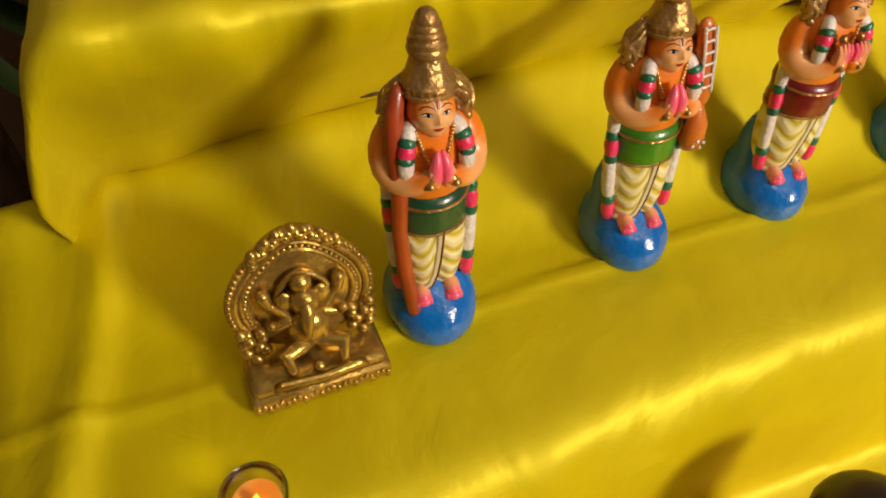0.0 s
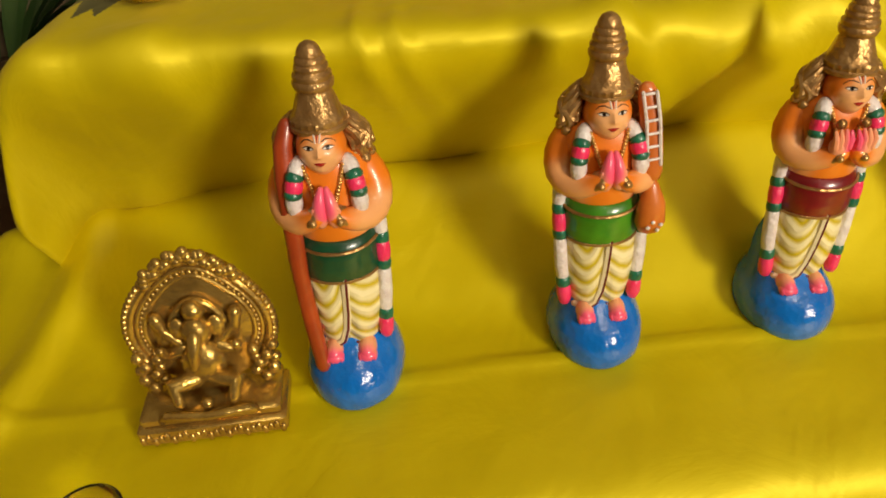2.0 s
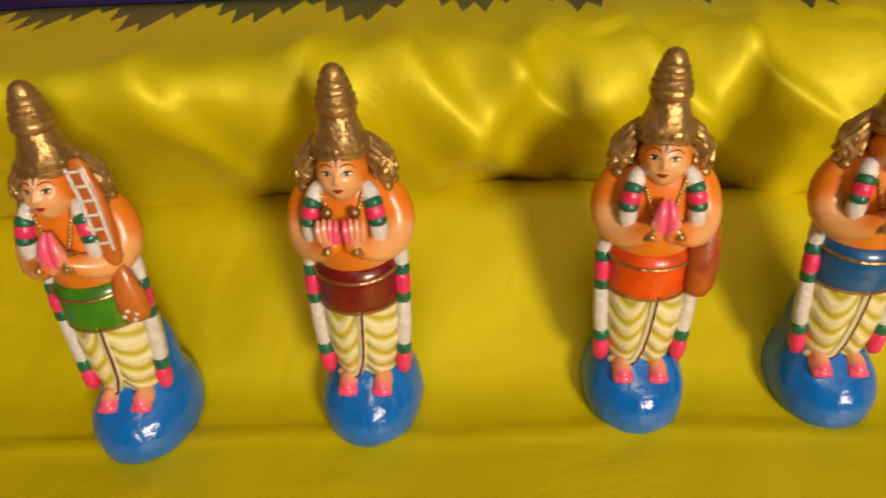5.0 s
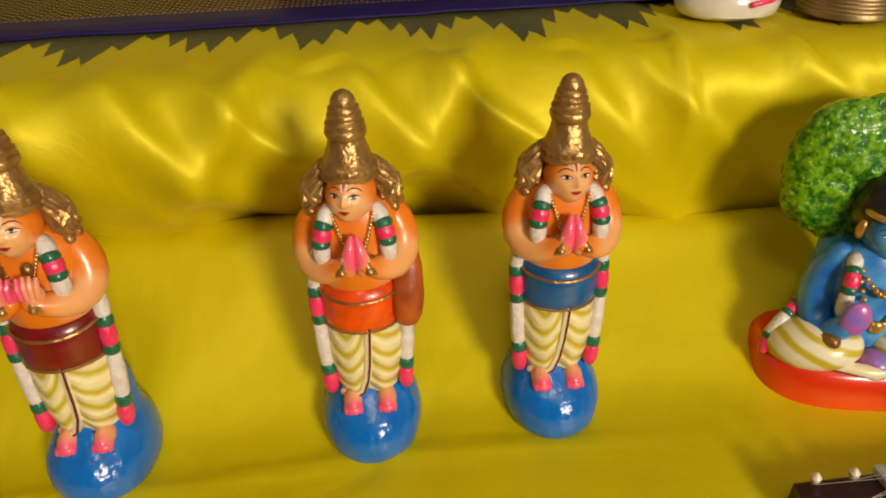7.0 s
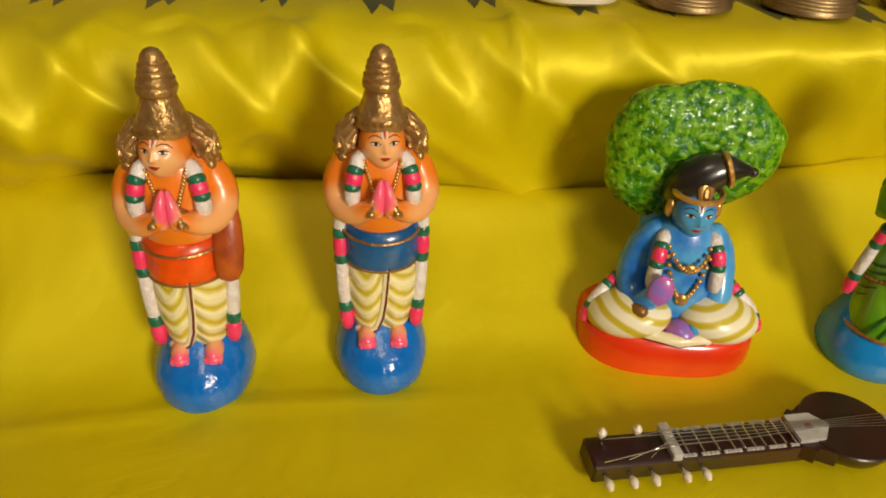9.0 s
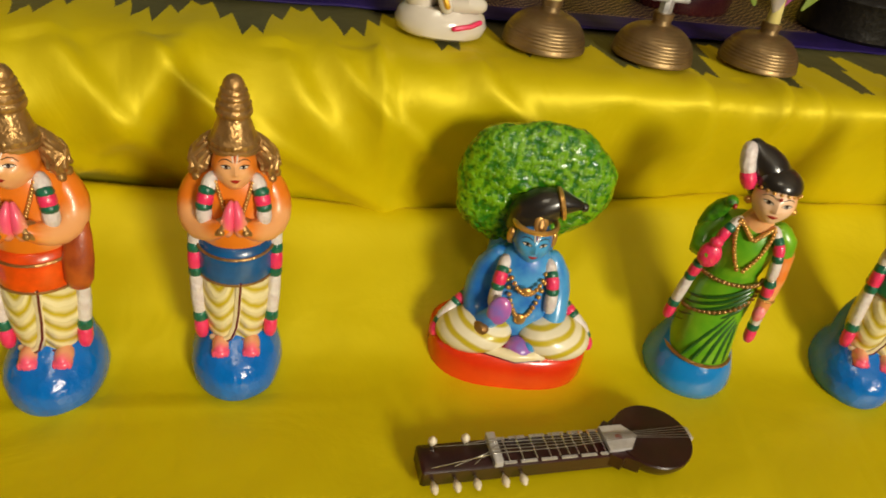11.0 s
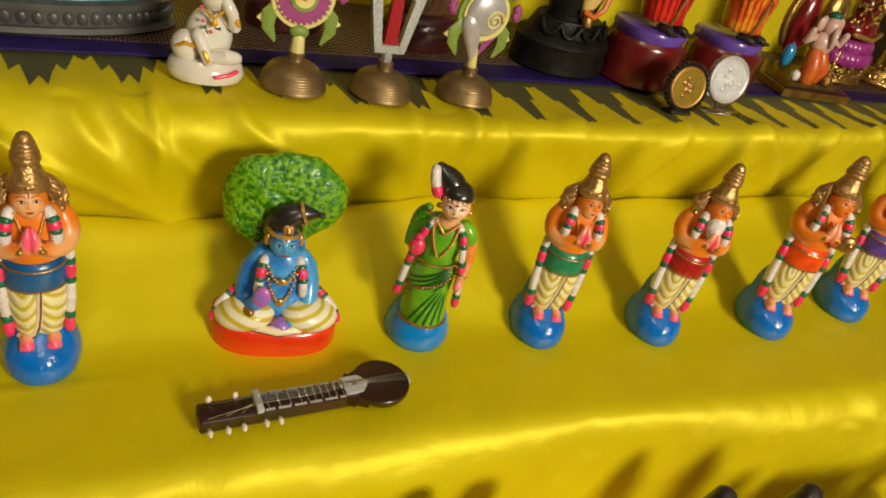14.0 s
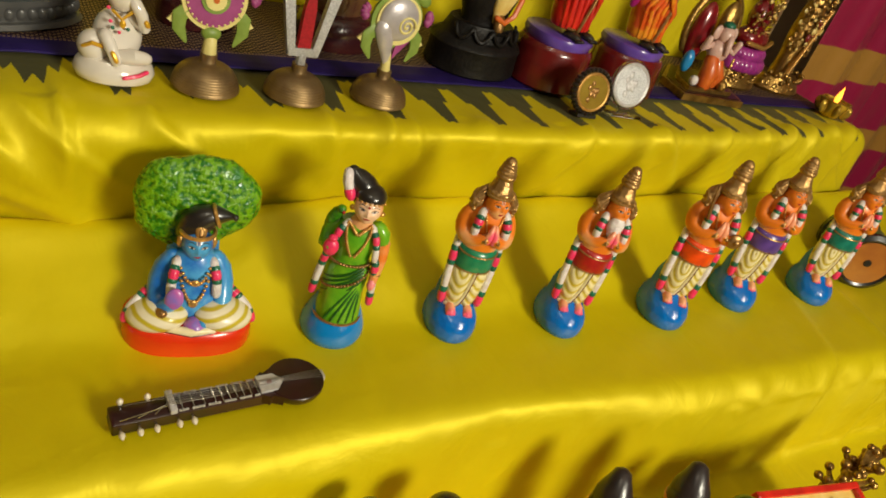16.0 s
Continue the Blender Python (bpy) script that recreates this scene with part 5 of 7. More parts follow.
def plaque():
    s = Shape()
    s.box((-0.047, -0.031, 0.0), (0.047, 0.014, 0.014), gilt, 0.002)
    s.box((-0.044, -0.028, 0.014), (0.044, 0.012, 0.022), gilt, 0.002)
    for k in range(24):
        s.ball((-0.044 + 0.00383 * k, -0.0312, 0.006 + 0.002 * math.sin(k * 2.1)), (0.0022, 0.0016, 0.0036), gilt, 8, 5)
    s.tube([(-0.030, -0.026, 0.018), (-0.026, -0.029, 0.024), (0.0, -0.030, 0.022), (0.026, -0.029, 0.024), (0.030, -0.026, 0.018)], 0.0032, gilt, 10)
    n0 = len(s.v)
    # arch slab with raised rims
    def arch(r, w):
        return Vector((0.0455 * r * math.cos(w), 0.0, 0.065 + 0.0435 * r * math.sin(w) + 0.010 * r * max(0.0, math.sin(w)) ** 6))
    rows = []
    for y, r in ((0.0085, 0.94), (0.0060, 1.0), (-0.0005, 1.0), (-0.0015, 0.97)):
        rows.append([arch(r, 2 * math.pi * k / 64) + Vector((0, y, 0)) for k in range(64)])
    k0, base = s.paint(gilt), len(s.v)
    for row in rows:
        s.v += [tuple(p) for p in row]
    for r in range(3):
        for i in range(64):
            p, q = base + r * 64 + i, base + r * 64 + (i + 1) % 64
            s.f.append((p, p + 64, q + 64, q))
            s.m.append(k0)
    s.f += [tuple(base + i for i in range(64)), tuple(base + 192 + i for i in reversed(range(64)))]
    s.m += [k0, k0]
    for r, t in ((0.93, 0.0026), (0.84, 0.0016), (0.74, 0.0019)):
        s.tube([arch(r, w) + Vector((0, -0.0022, 0)) for w in np.linspace(-0.55, math.pi + 0.55, 60)], t, gilt, 8)
    for k in range(46):
        w = -0.5 + (math.pi + 1.0) * k / 45
        s.ball(arch(1.0, w) + Vector((0, -0.001, 0)), (0.0030, 0.0034, 0.0030), gilt, 8, 5)
    for k in range(40):
        w = -0.45 + (math.pi + 0.9) * k / 39
        s.ball(arch(0.79, w) + Vector((0, -0.0026, 0)), 0.0017, gilt, 8, 5)
    for k in range(26):
        w = math.pi / 2 + (k / 25 - 0.5) * 1.3
        s.ball(arch(0.98 + 0.05 * math.sin(k * 1.7), w) + Vector((0, -0.0035, 0.001)), (0.0038, 0.0035, 0.0042), gilt, 8, 5)
    for sx in (-1, 1):
        for k in range(12):
            a = k * 2.4
            s.ball((sx * (0.036 + 0.0065 * math.sin(a)), -0.005 - 0.002 * math.cos(a), 0.026 + 0.0021 * k), (0.0046, 0.0045, 0.0042), gilt, 8, 5)
    # seated figure as plain rounded forms
    s.ball((0, -0.012, 0.047), (0.0145, 0.010, 0.016), gilt, 18, 10)
    s.ball((0, -0.012, 0.070), (0.0095, 0.0085, 0.0105), gilt, 16, 9)
    s.tube([(0, -0.019, 0.070), (-0.002, -0.023, 0.060), (-0.003, -0.024, 0.050)], [0.0048, 0.0038, 0.0026], gilt, 10)
    s.ball((0, -0.009, 0.083), (0.0070, 0.0065, 0.0075), gilt, 14, 8)
    s.tube([arch(0.36, w) + Vector((0, -0.006, 0.005)) for w in np.linspace(0.1, math.pi - 0.1, 20)], 0.0022, gilt, 8)
    for sx in (-1, 1):
        s.ball((sx * 0.0115, -0.010, 0.071), (0.0055, 0.0025, 0.0080), gilt, 12, 7)
        s.tube([(sx * 0.011, -0.010, 0.056), (sx * 0.022, -0.010, 0.052), (sx * 0.023, -0.016, 0.060)], [0.0048, 0.0042, 0.0034], gilt, 10)
        s.tube([(sx * 0.011, -0.008, 0.059), (sx * 0.022, -0.006, 0.068), (sx * 0.024, -0.007, 0.078)], [0.0044, 0.0040, 0.0046], gilt, 10)
        s.tube([(sx * 0.006, -0.016, 0.037), (sx * 0.020, -0.022, 0.036), (sx * 0.017, -0.027, 0.027)], [0.0065, 0.0062, 0.0040], gilt, 12)
    s.ball((0, -0.027, 0.025), (0.0045, 0.0045, 0.0040), gilt, 10, 6)
    s.shift(pose(0, 0, 0.0, -6, 0, 0), n0)
    ob = s.thing("gilded_plaque", pose(-0.080, 0.005, TREAD + 0.004, 0, 0, 4.5))
    tagged(ob, "gilded metal shrine plaque with seated figure under an arch", "figurine")


plaque()

# ---------------------------------------------------------------- a dry sliver caught in the seam
def dry_sliver(x, y, z):
    s = Shape()
    s.tube([(-0.010, 0.0, 0.0), (-0.004, -0.001, 0.0012), (0.003, -0.001, 0.0010), (0.009, 0.0, 0.0022)], [0.0009, 0.0023, 0.0026, 0.0010], husk, 8, flat=0.5)
    s.tube([(0.006, -0.001, 0.0016), (0.012, -0.002, 0.0028)], 0.0006, husk, 6)
    tagged(s.thing("dry_leaf", pose(x, y, z, 0, -6, 4) @ Matrix.Diagonal((1.25, 1.4, 1.4, 1))), "dry dark brown leaf sliver lying in the cloth seam", "leaf")


husk = mottled("dry_brown_husk", (0.05, 0.022, 0.010), (0.10, 0.045, 0.018), 200, 0.6)
dry_sliver(0.014, 0.190, 0.637)

# ---------------------------------------------------------------- candles and little lamps
flame_glow = bpy.data.materials.new("warm_flame")
flame_glow.use_nodes = True
bs = flame_glow.node_tree.nodes["Principled BSDF"]
bs.inputs["Base Color"].default_value = (1.0, 0.45, 0.04, 1)
bs.inputs["Emission Color"].default_value = (1.0, 0.36, 0.03, 1)
bs.inputs["Emission Strength"].default_value = 3.0
glass = mat("clear_glass", (0.92, 0.93, 0.92), 0.04)
glass.node_tree.nodes["Principled BSDF"].inputs["Transmission Weight"].default_value = 1.0
wax = mat("orange_wax", (0.80, 0.26, 0.03), 0.4)
wax.node_tree.nodes["Principled BSDF"].inputs["Subsurface Weight"].default_value = 0.3
brassy = mottled("gold_plastic", (0.62, 0.42, 0.06), (0.50, 0.32, 0.04), 40, 0.22, 0.7, 0.0, 0.05)


def flame(h):
    s = Shape()
    s.lathe([(0.0, 0.0022, 0.0022), (h * 0.18, h * 0.20, h * 0.16), (h * 0.40, h * 0.21, h * 0.17, h * 0.01, 0), (h * 0.65, h * 0.13, h * 0.11, h * 0.05, 0), (h * 0.85, h * 0.06, h * 0.05, h * 0.10, 0), (h, h * 0.008, h * 0.008, h * 0.16, 0)], flame_glow, 14)
    return s


def tealight(x, y):
    root = new("tealight")
    s = Shape()
    s.lathe([(0.0, 0.019, 0.019), (0.002, 0.0215, 0.0215), (0.015, 0.0232, 0.0232), (0.0285, 0.0245, 0.0245), (0.0300, 0.0240, 0.0240), (0.0290, 0.0222, 0.0222), (0.0150, 0.0205, 0.0205), (0.0045, 0.0185, 0.0185)], glass, 36)
    cup = part("glass_cup", s, root, "clear glass cup")
    cup.visible_shadow = False
    s = Shape()
    s.lathe([(0.0048, 0.0178, 0.0178), (0.012, 0.0182, 0.0182), (0.0150, 0.0178, 0.0178), (0.0135, 0.0150, 0.0150), (0.0130, 0.004, 0.004)], wax, 30)
    part("wax", s, root, "orange wax")
    f = part("flame", flame(0.014), root, "warm flame")
    f.location = (0, 0, 0.0132)
    root.matrix_basis = pose(x, y, TREAD + 0.002) @ Matrix.Diagonal((0.82, 0.82, 0.82, 1))
    tagged(root, "lit tealight with orange wax in a glass cup", "candle")


tealight(-0.131, -0.091)


def led_diya(x, y, size, turn):
    root = new("oil_lamp")
    s = Shape()
    n0 = len(s.v)
    s.lathe([(0.0, 0.014, 0.014), (0.004, 0.0165, 0.0165), (0.010, 0.019, 0.019), (0.020, 0.0225, 0.0225), (0.0255, 0.0235, 0.0235), (0.0262, 0.0222, 0.0222), (0.0235, 0.0205, 0.0205), (0.0215, 0.004, 0.004)], brassy, 32)
    for k, p in enumerate(s.v):
        x_, y_, z_ = p
        w = math.atan2(y_, x_)
        r = 1 + 0.07 * math.cos(6 * w) * min(1.0, z_ / 0.02)
        s.v[k] = (x_ * r, y_ * r, z_)
    part("cup", s, root, "gold lotus-shaped cup")
    for k in range(6):
        q = Shape()
        w = 2 * math.pi * k / 6 + 0.5
        q.ball((0.0205 * math.cos(w), 0.0205 * math.sin(w), 0.013), (0.0080, 0.0050, 0.0115), brassy, 12, 7, Euler((0, 0.35, w)).to_matrix())
        part("petal", q, root)
    f = part("flame", flame(0.026), root, "warm flame-shaped light")
    f.location = (-0.003, 0, 0.0215)
    root.matrix_basis = pose(x, y, UPPER + 0.003, 0, 0, turn) @ Matrix.Diagonal((size, size, size, 1))
    tagged(root, "gold plastic oil lamp with glowing flame on the upper step", "lamp", "oil lamps")


led_diya(-0.120, 0.190, 1.0, 0)
led_diya(2.300, 0.315, 1.45, 20)

# ---------------------------------------------------------------- upper step: figures and emblems
porcelain = mottled("glazed_white_porcelain", (0.78, 0.72, 0.64), (0.70, 0.64, 0.56), 30, 0.18, 0, 0.8, 0.03)
brass = mottled("old_brass", (0.33, 0.225, 0.105), (0.24, 0.155, 0.070), 50, 0.42, 0.8, 0, 0.25)
wood_green = mottled("moss_green_paint", (0.23, 0.32, 0.06), (0.18, 0.26, 0.04), 80, 0.45)
wood_yellow = mottled("pale_yellow_paint", (0.75, 0.66, 0.26), (0.68, 0.58, 0.20), 80, 0.45)
wood_mauve = mottled("plum_pink_paint", (0.34, 0.06, 0.21), (0.28, 0.045, 0.17), 80, 0.45)
silver = mottled("silver_glitter_paint", (0.62, 0.62, 0.62), (0.42, 0.42, 0.43), 400, 0.32, 0.6, 0, 0.6, fine=700)
pearl = mottled("pearl_silver_paint", (0.58, 0.54, 0.54), (0.46, 0.42, 0.43), 50, 0.3, 0.3, 0.2)
red_glitter = mottled("red_glitter_paint", (0.42, 0.012, 0.020), (0.30, 0.008, 0.014), 300, 0.35, 0.1, 0.2, 0.3)


sun_gold = mottled("bright_gold_paint", (0.80, 0.46, 0.03), (0.70, 0.38, 0.02), 90, 0.28, 0.35, 0.2, 0.1)


def white_figurine():
    s = Shape()
    s.lathe([(0.0, 0.034, 0.026), (0.003, 0.038, 0.030), (0.010, 0.040, 0.0315), (0.018, 0.037, 0.029), (0.024, 0.031, 0.024)], porcelain, 32)
    s.ball((0.002, 0.004, 0.045), (0.024, 0.018, 0.030), porcelain, 20, 12)
    s.ball((-0.020, -0.004, 0.034), (0.016, 0.015, 0.017), porcelain, 18, 10)
    s.tube([(0.004, -0.014, 0.028), (0.018, -0.020, 0.032), (0.028, -0.016, 0.030)], [0.0085, 0.0085, 0.0070], porcelain, 12)
    s.tube([(-0.010, -0.014, 0.050), (-0.004, -0.024, 0.038), (0.0, -0.026, 0.028)], [0.0070, 0.0062, 0.0055], porcelain, 12)
    s.tube([(0.016, -0.002, 0.068), (0.026, -0.010, 0.062), (0.022, -0.016, 0.076), (0.016, -0.014, 0.086)], [0.0075, 0.0068, 0.0062, 0.0065], porcelain, 12)
    s.ball((0.006, -0.002, 0.090), (0.0165, 0.0155, 0.0175), porcelain, 20, 12)
    s.ball((0.006, 0.002, 0.108), (0.010, 0.010, 0.012), porcelain, 16, 9)
    s.tube([(-0.004, -0.014, 0.076), (0.004, -0.020, 0.070), (0.013, -0.016, 0.077)], 0.0018, sun_gold, 8)
    s.ball((0.005, -0.0205, 0.0655), (0.0032, 0.0016, 0.0045), sun_gold, 10, 6)
    s.tube([(-0.030, -0.014, 0.036), (-0.022, -0.019, 0.042), (-0.013, -0.018, 0.039)], 0.0022, sun_gold, 8)
    s.tube([(-0.004, -0.0292, 0.038), (0.000, -0.0312, 0.030)], 0.0024, sun_gold, 8)
    s.tube([(0.0265, -0.0185, 0.070), (0.0285, -0.0170, 0.066)], 0.0026, sun_gold, 8)
    s.tube([(0.008, -0.0318, 0.013), (0.022, -0.0280, 0.0155), (0.030, -0.0225, 0.018)], 0.0022, pink, 8)
    for x, y, z, m in ((-0.006, -0.0165, 0.066, pink), (0.002, -0.0195, 0.0565, pink), (-0.004, -0.0180, 0.060, leaf), (0.010, -0.0180, 0.060, leaf), (-0.008, -0.0120, 0.078, pink)):
        s.ball((x, y, z), (0.0020, 0.0014, 0.0020), m, 8, 5)
    ob = s.thing("porcelain_figurine", pose(0.797, 0.268, UPPER + 0.0015, 0, 0, -6))
    tagged(ob, "small glazed white seated figurine with gold and pink dabs", "figurine")


white_figurine()


def brass_foot(root):
    s = Shape()
    rows = [(0.0, 0.0355, 0.0355), (0.0012, 0.0372, 0.0372), (0.0030, 0.0372, 0.0372)]
    for k in range(1, 37):
        a = 0.5 * math.pi * k / 37
        r = 0.0095 + 0.0272 * math.cos(a) ** 0.9 - 0.00035 * math.cos(k * 2.0944)
        rows.append((0.0030 + 0.0255 * math.sin(a) ** 1.12, r, r))
    rows += [(0.0300, 0.0085, 0.0085), (0.0340, 0.0080, 0.0080), (0.0345, 0.0092, 0.0092), (0.0400, 0.0092, 0.0092), (0.0402, 0.0060, 0.0060)]
    s.lathe(rows, brass, 40)
    part("ringed_foot", s, root, "old brass ringed foot")


def extrude(s, outline, y0, y1, m):
    """A flat board in the x-z plane, from y0 to y1."""
    k, b, n = s.paint(m), len(s.v), len(outline)
    s.v += [(x, y0, z) for x, z in outline] + [(x, y1, z) for x, z in outline]
    s.f += [tuple(b + i for i in range(n)), tuple(b + n + i for i in reversed(range(n)))]
    s.f += [(b + (i + 1) % n, b + i, b + n + i, b + n + (i + 1) % n) for i in range(n)]
    s.m += [k] * (n + 2)


def disc(cx, cz, r, n=40):
    return [(cx + r * math.cos(2 * math.pi * k / n), cz + r * math.sin(2 * math.pi * k / n)) for k in range(n)]


def side_leaves(root, cz):
    for sx in (-1, 1):
        s = Shape()
        s.tube([(sx * 0.022, 0.001, cz - 0.012), (sx * 0.034, 0.001, cz - 0.022), (sx * 0.034, 0.001, cz - 0.036), (sx * 0.026, 0.001, cz - 0.050)], [0.009, 0.0085, 0.007, 0.002], wood_green, 10, flat=0.35, side=(0, 1, 0))
        part("leaf", s, root, "moss-green carved leaf", angle=60)
        s = Shape()
        extrude(s, [(sx * 0.030, cz - 0.010), (sx * 0.046, cz - 0.028), (sx * 0.034, cz - 0.036)], 0.0025, 0.0055, wood_yellow)
        part("leaf_tip", s, root, "pale yellow carved tip", smooth=False)
        s = Shape()
        for k in range(5):
            w = radians(-60 + 30 * k) if sx > 0 else radians(240 - 30 * k)
            s.ball((sx * 0.040 + 0.005 * math.cos(w), 0.001, cz + 0.006 + 0.006 * math.sin(w)), (0.0062, 0.0045, 0.0042), wood_mauve, 10, 6, Euler((0, -w, 0)).to_matrix())
        part("flower", s, root, "plum-pink carved flower")


def wheel_emblem(x, y):
    root = new("emblem_stand")
    brass_foot(root)
    s = Shape()
    s.tube([(0, 0, 0.036), (0, 0, 0.056)], [0.0085, 0.0068], wood_yellow, 12)
    part("stem", s, root, "pale yellow stem")
    cz = 0.100
    s = Shape()
    s.ball((0, 0, 0.062), (0.011, 0.006, 0.008), wood_green, 14, 8)
    part("calyx", s, root, "moss-green calyx")
    for r, y0, m, word in ((0.0345, -0.002, wood_yellow, "pale yellow rim"), (0.0300, -0.0035, wood_mauve, "plum-pink ring"), (0.0150, -0.0050, wood_green, "moss-green ring"), (0.0110, -0.0062, wood_yellow, "pale yellow hub"), (0.0030, -0.0072, tan, "orange centre")):
        s = Shape()
        extrude(s, disc(0, cz, r), y0, 0.004, m)
        part("disc_ring", s, root, word, angle=50)
    s = Shape()
    for k in range(28):
        w = 2 * math.pi * k / 28
        s.ball((0.0288 * math.cos(w), -0.0036, cz + 0.0288 * math.sin(w)), (0.0014, 0.0010, 0.0014), wood_yellow, 6, 4)
    part("dotted_edge", s, root, "pale yellow dots")
    side_leaves(root, cz)
    root.matrix_basis = pose(x, y, UPPER + 0.0015, 0, 0, 0)
    tagged(root, "carved wheel emblem in plum and green on ringed brass foot", "emblem stand", "emblem stands on brass feet")


def fork_emblem(x, y):
    root = new("emblem_stand")
    brass_foot(root)
    s = Shape()
    s.tube([(0, 0, 0.034), (0, 0, 0.052)], [0.0065, 0.0058], silver, 8)
    part("stem", s, root, "silver stem")
    s = Shape()
    s.box((-0.0190, -0.005, 0.050), (0.0190, 0.005, 0.0600), silver, 0.001)
    part("crossbar", s, root, "silver glitter bar", smooth=False)
    for sx in (-1, 1):
        s = Shape()
        extrude(s, [(sx * 0.0190, 0.054), (sx * 0.0100, 0.054), (sx * 0.0260, 0.150), (sx * 0.0400, 0.150)], -0.0045, 0.0045, silver)
        part("prong", s, root, "silver glitter prong", smooth=False)
    s = Shape()
    extrude(s, [(-0.0078, 0.0605), (0.0078, 0.0605), (0.0068, 0.105), (0.0, 0.150), (-0.0068, 0.105)], -0.0040, 0.0040, red_glitter)
    part("red_flame", s, root, "red glitter centre", smooth=False)
    root.matrix_basis = pose(x, y, UPPER + 0.0015, 0, 0, 0)
    tagged(root, "silver forked emblem with red centre on ringed brass foot", "emblem stand", "emblem stands on brass feet")


def shell_emblem(x, y):
    root = new("emblem_stand")
    brass_foot(root)
    s = Shape()
    s.tube([(0, 0, 0.036), (-0.002, 0, 0.062)], [0.0070, 0.0050], wood_yellow, 10)
    part("stem", s, root, "pale yellow stem")
    cz = 0.104
    s = Shape()
    extrude(s, disc(0, cz, 0.0345), 0.0, 0.004, wood_green)
    part("backing", s, root, "moss-green board", angle=50)
    s = Shape()
    extrude(s, disc(0.002, cz, 0.0305), -0.0025, 0.001, wood_yellow)
    part("rim", s, root, "pale yellow rim", angle=50)
    s = Shape()
    s.ball((0.001, -0.003, cz + 0.002), (0.0265, 0.0085, 0.0265), pearl, 26, 14)
    s.tube([(-0.016, -0.003, cz - 0.010), (-0.010, -0.003, cz - 0.030), (-0.003, -0.002, cz - 0.052), (0.001, -0.001, cz - 0.062)], [0.013, 0.010, 0.005, 0.002], pearl, 12, flat=0.6, side=(0, 1, 0))
    part("shell", s, root, "pearl-silver shell")
    s = Shape()
    pts = []
    for k in range(40):
        w = 0.3 * k
        r = 0.0125 * (1 - k / 44)
        pts.append((0.009 + r * math.cos(w), -0.0112 - 0.0004 * math.sin(w), cz - 0.003 + r * math.sin(w)))
    s.tube(pts, 0.0016, wood_yellow, 6)
    part("spiral", s, root, "pale yellow spiral line")
    s = Shape()
    extrude(s, [(0.006, cz - 0.030), (0.024, cz - 0.024), (0.004, cz - 0.050)], -0.001, 0.003, wood_mauve)
    part("petal", s, root, "plum-pink petal", smooth=False)
    for sx in (-1, 1):
        s = Shape()
        s.ball((sx * 0.030, 0.002, cz + 0.030), (0.0130, 0.0045, 0.0085), wood_green, 14, 8, Euler((0, sx * 0.7, 0)).to_matrix())
        part("leaf", s, root, "moss-green carved leaf")
    s = Shape()
    s.ball((0.0, 0.002, cz + 0.040), (0.012, 0.006, 0.010), wood_mauve, 14, 8)
    part("flower", s, root, "plum-pink carved flower")
    side_leaves(root, cz)
    root.matrix_basis = pose(x, y, UPPER + 0.0015, 0, 0, 0)
    tagged(root, "carved shell emblem in silver and green on ringed brass foot", "emblem stand", "emblem stands on brass feet")


wheel_emblem(0.890, 0.258)
fork_emblem(0.993, 0.250)
shell_emblem(1.108, 0.254)

grey_stone = mottled("grey_resin", (0.090, 0.088, 0.085), (0.060, 0.060, 0.060), 40, 0.4, 0.1, 0.1, 0.3)
teal_wave = mottled("teal_wave_paint", (0.020, 0.16, 0.20), (0.20, 0.34, 0.36), 45, 0.3, 0.1, 0.3, 0.6, 0.40, 0.66, fine=120, distance=0.003)


def wave_statue():
    s = Shape()
    s.lathe([(0.0, 0.170, 0.075), (0.004, 0.176, 0.080), (0.009, 0.172, 0.077), (0.010, 0.166, 0.072), (0.027, 0.166, 0.072), (0.028, 0.172, 0.077), (0.034, 0.172, 0.077), (0.036, 0.160, 0.068)], grey_stone, 64)
    for k in range(72):
        w = 2 * math.pi * k / 72
        s.ball((0.167 * math.cos(w), 0.073 * math.sin(w), 0.0185), (0.0058, 0.0022, 0.0070), grey_stone, 8, 5)
    s.lathe([(0.034, 0.158, 0.066), (0.045, 0.156, 0.064), (0.060, 0.135, 0.052), (0.072, 0.10, 0.04)], teal_wave, 48)
    rnd = random.Random(4)
    for k in range(46):
        w = rnd.uniform(0, 2 * math.pi)
        x, y, r = 0.150 * math.cos(w), 0.062 * math.sin(w), rnd.uniform(0.008, 0.014)
        z = rnd.uniform(0.044, 0.064)
        pts = []
        for q in range(14):
            a = 0.45 * q
            rr = r * (1 - q / 17)
            pts.append((x + rr * math.cos(a) * (1 if k % 2 else -1), y * 1.02 + 0.002 * q / 14, z + rr * math.sin(a)))
        s.tube(pts, [0.0034 * (1 - q / 20) for q in range(14)], teal_wave, 6)
    s.ball((-0.02, 0.01, 0.11), (0.10, 0.035, 0.055), teal_wave, 30, 16)
    ob = s.thing("wave_statue", pose(0.610, 0.415, UPPER + 0.004, 0, 0, 2))
    tagged(ob, "teal painted wave statue on oval grey plinth", "statue")


wave_statue()

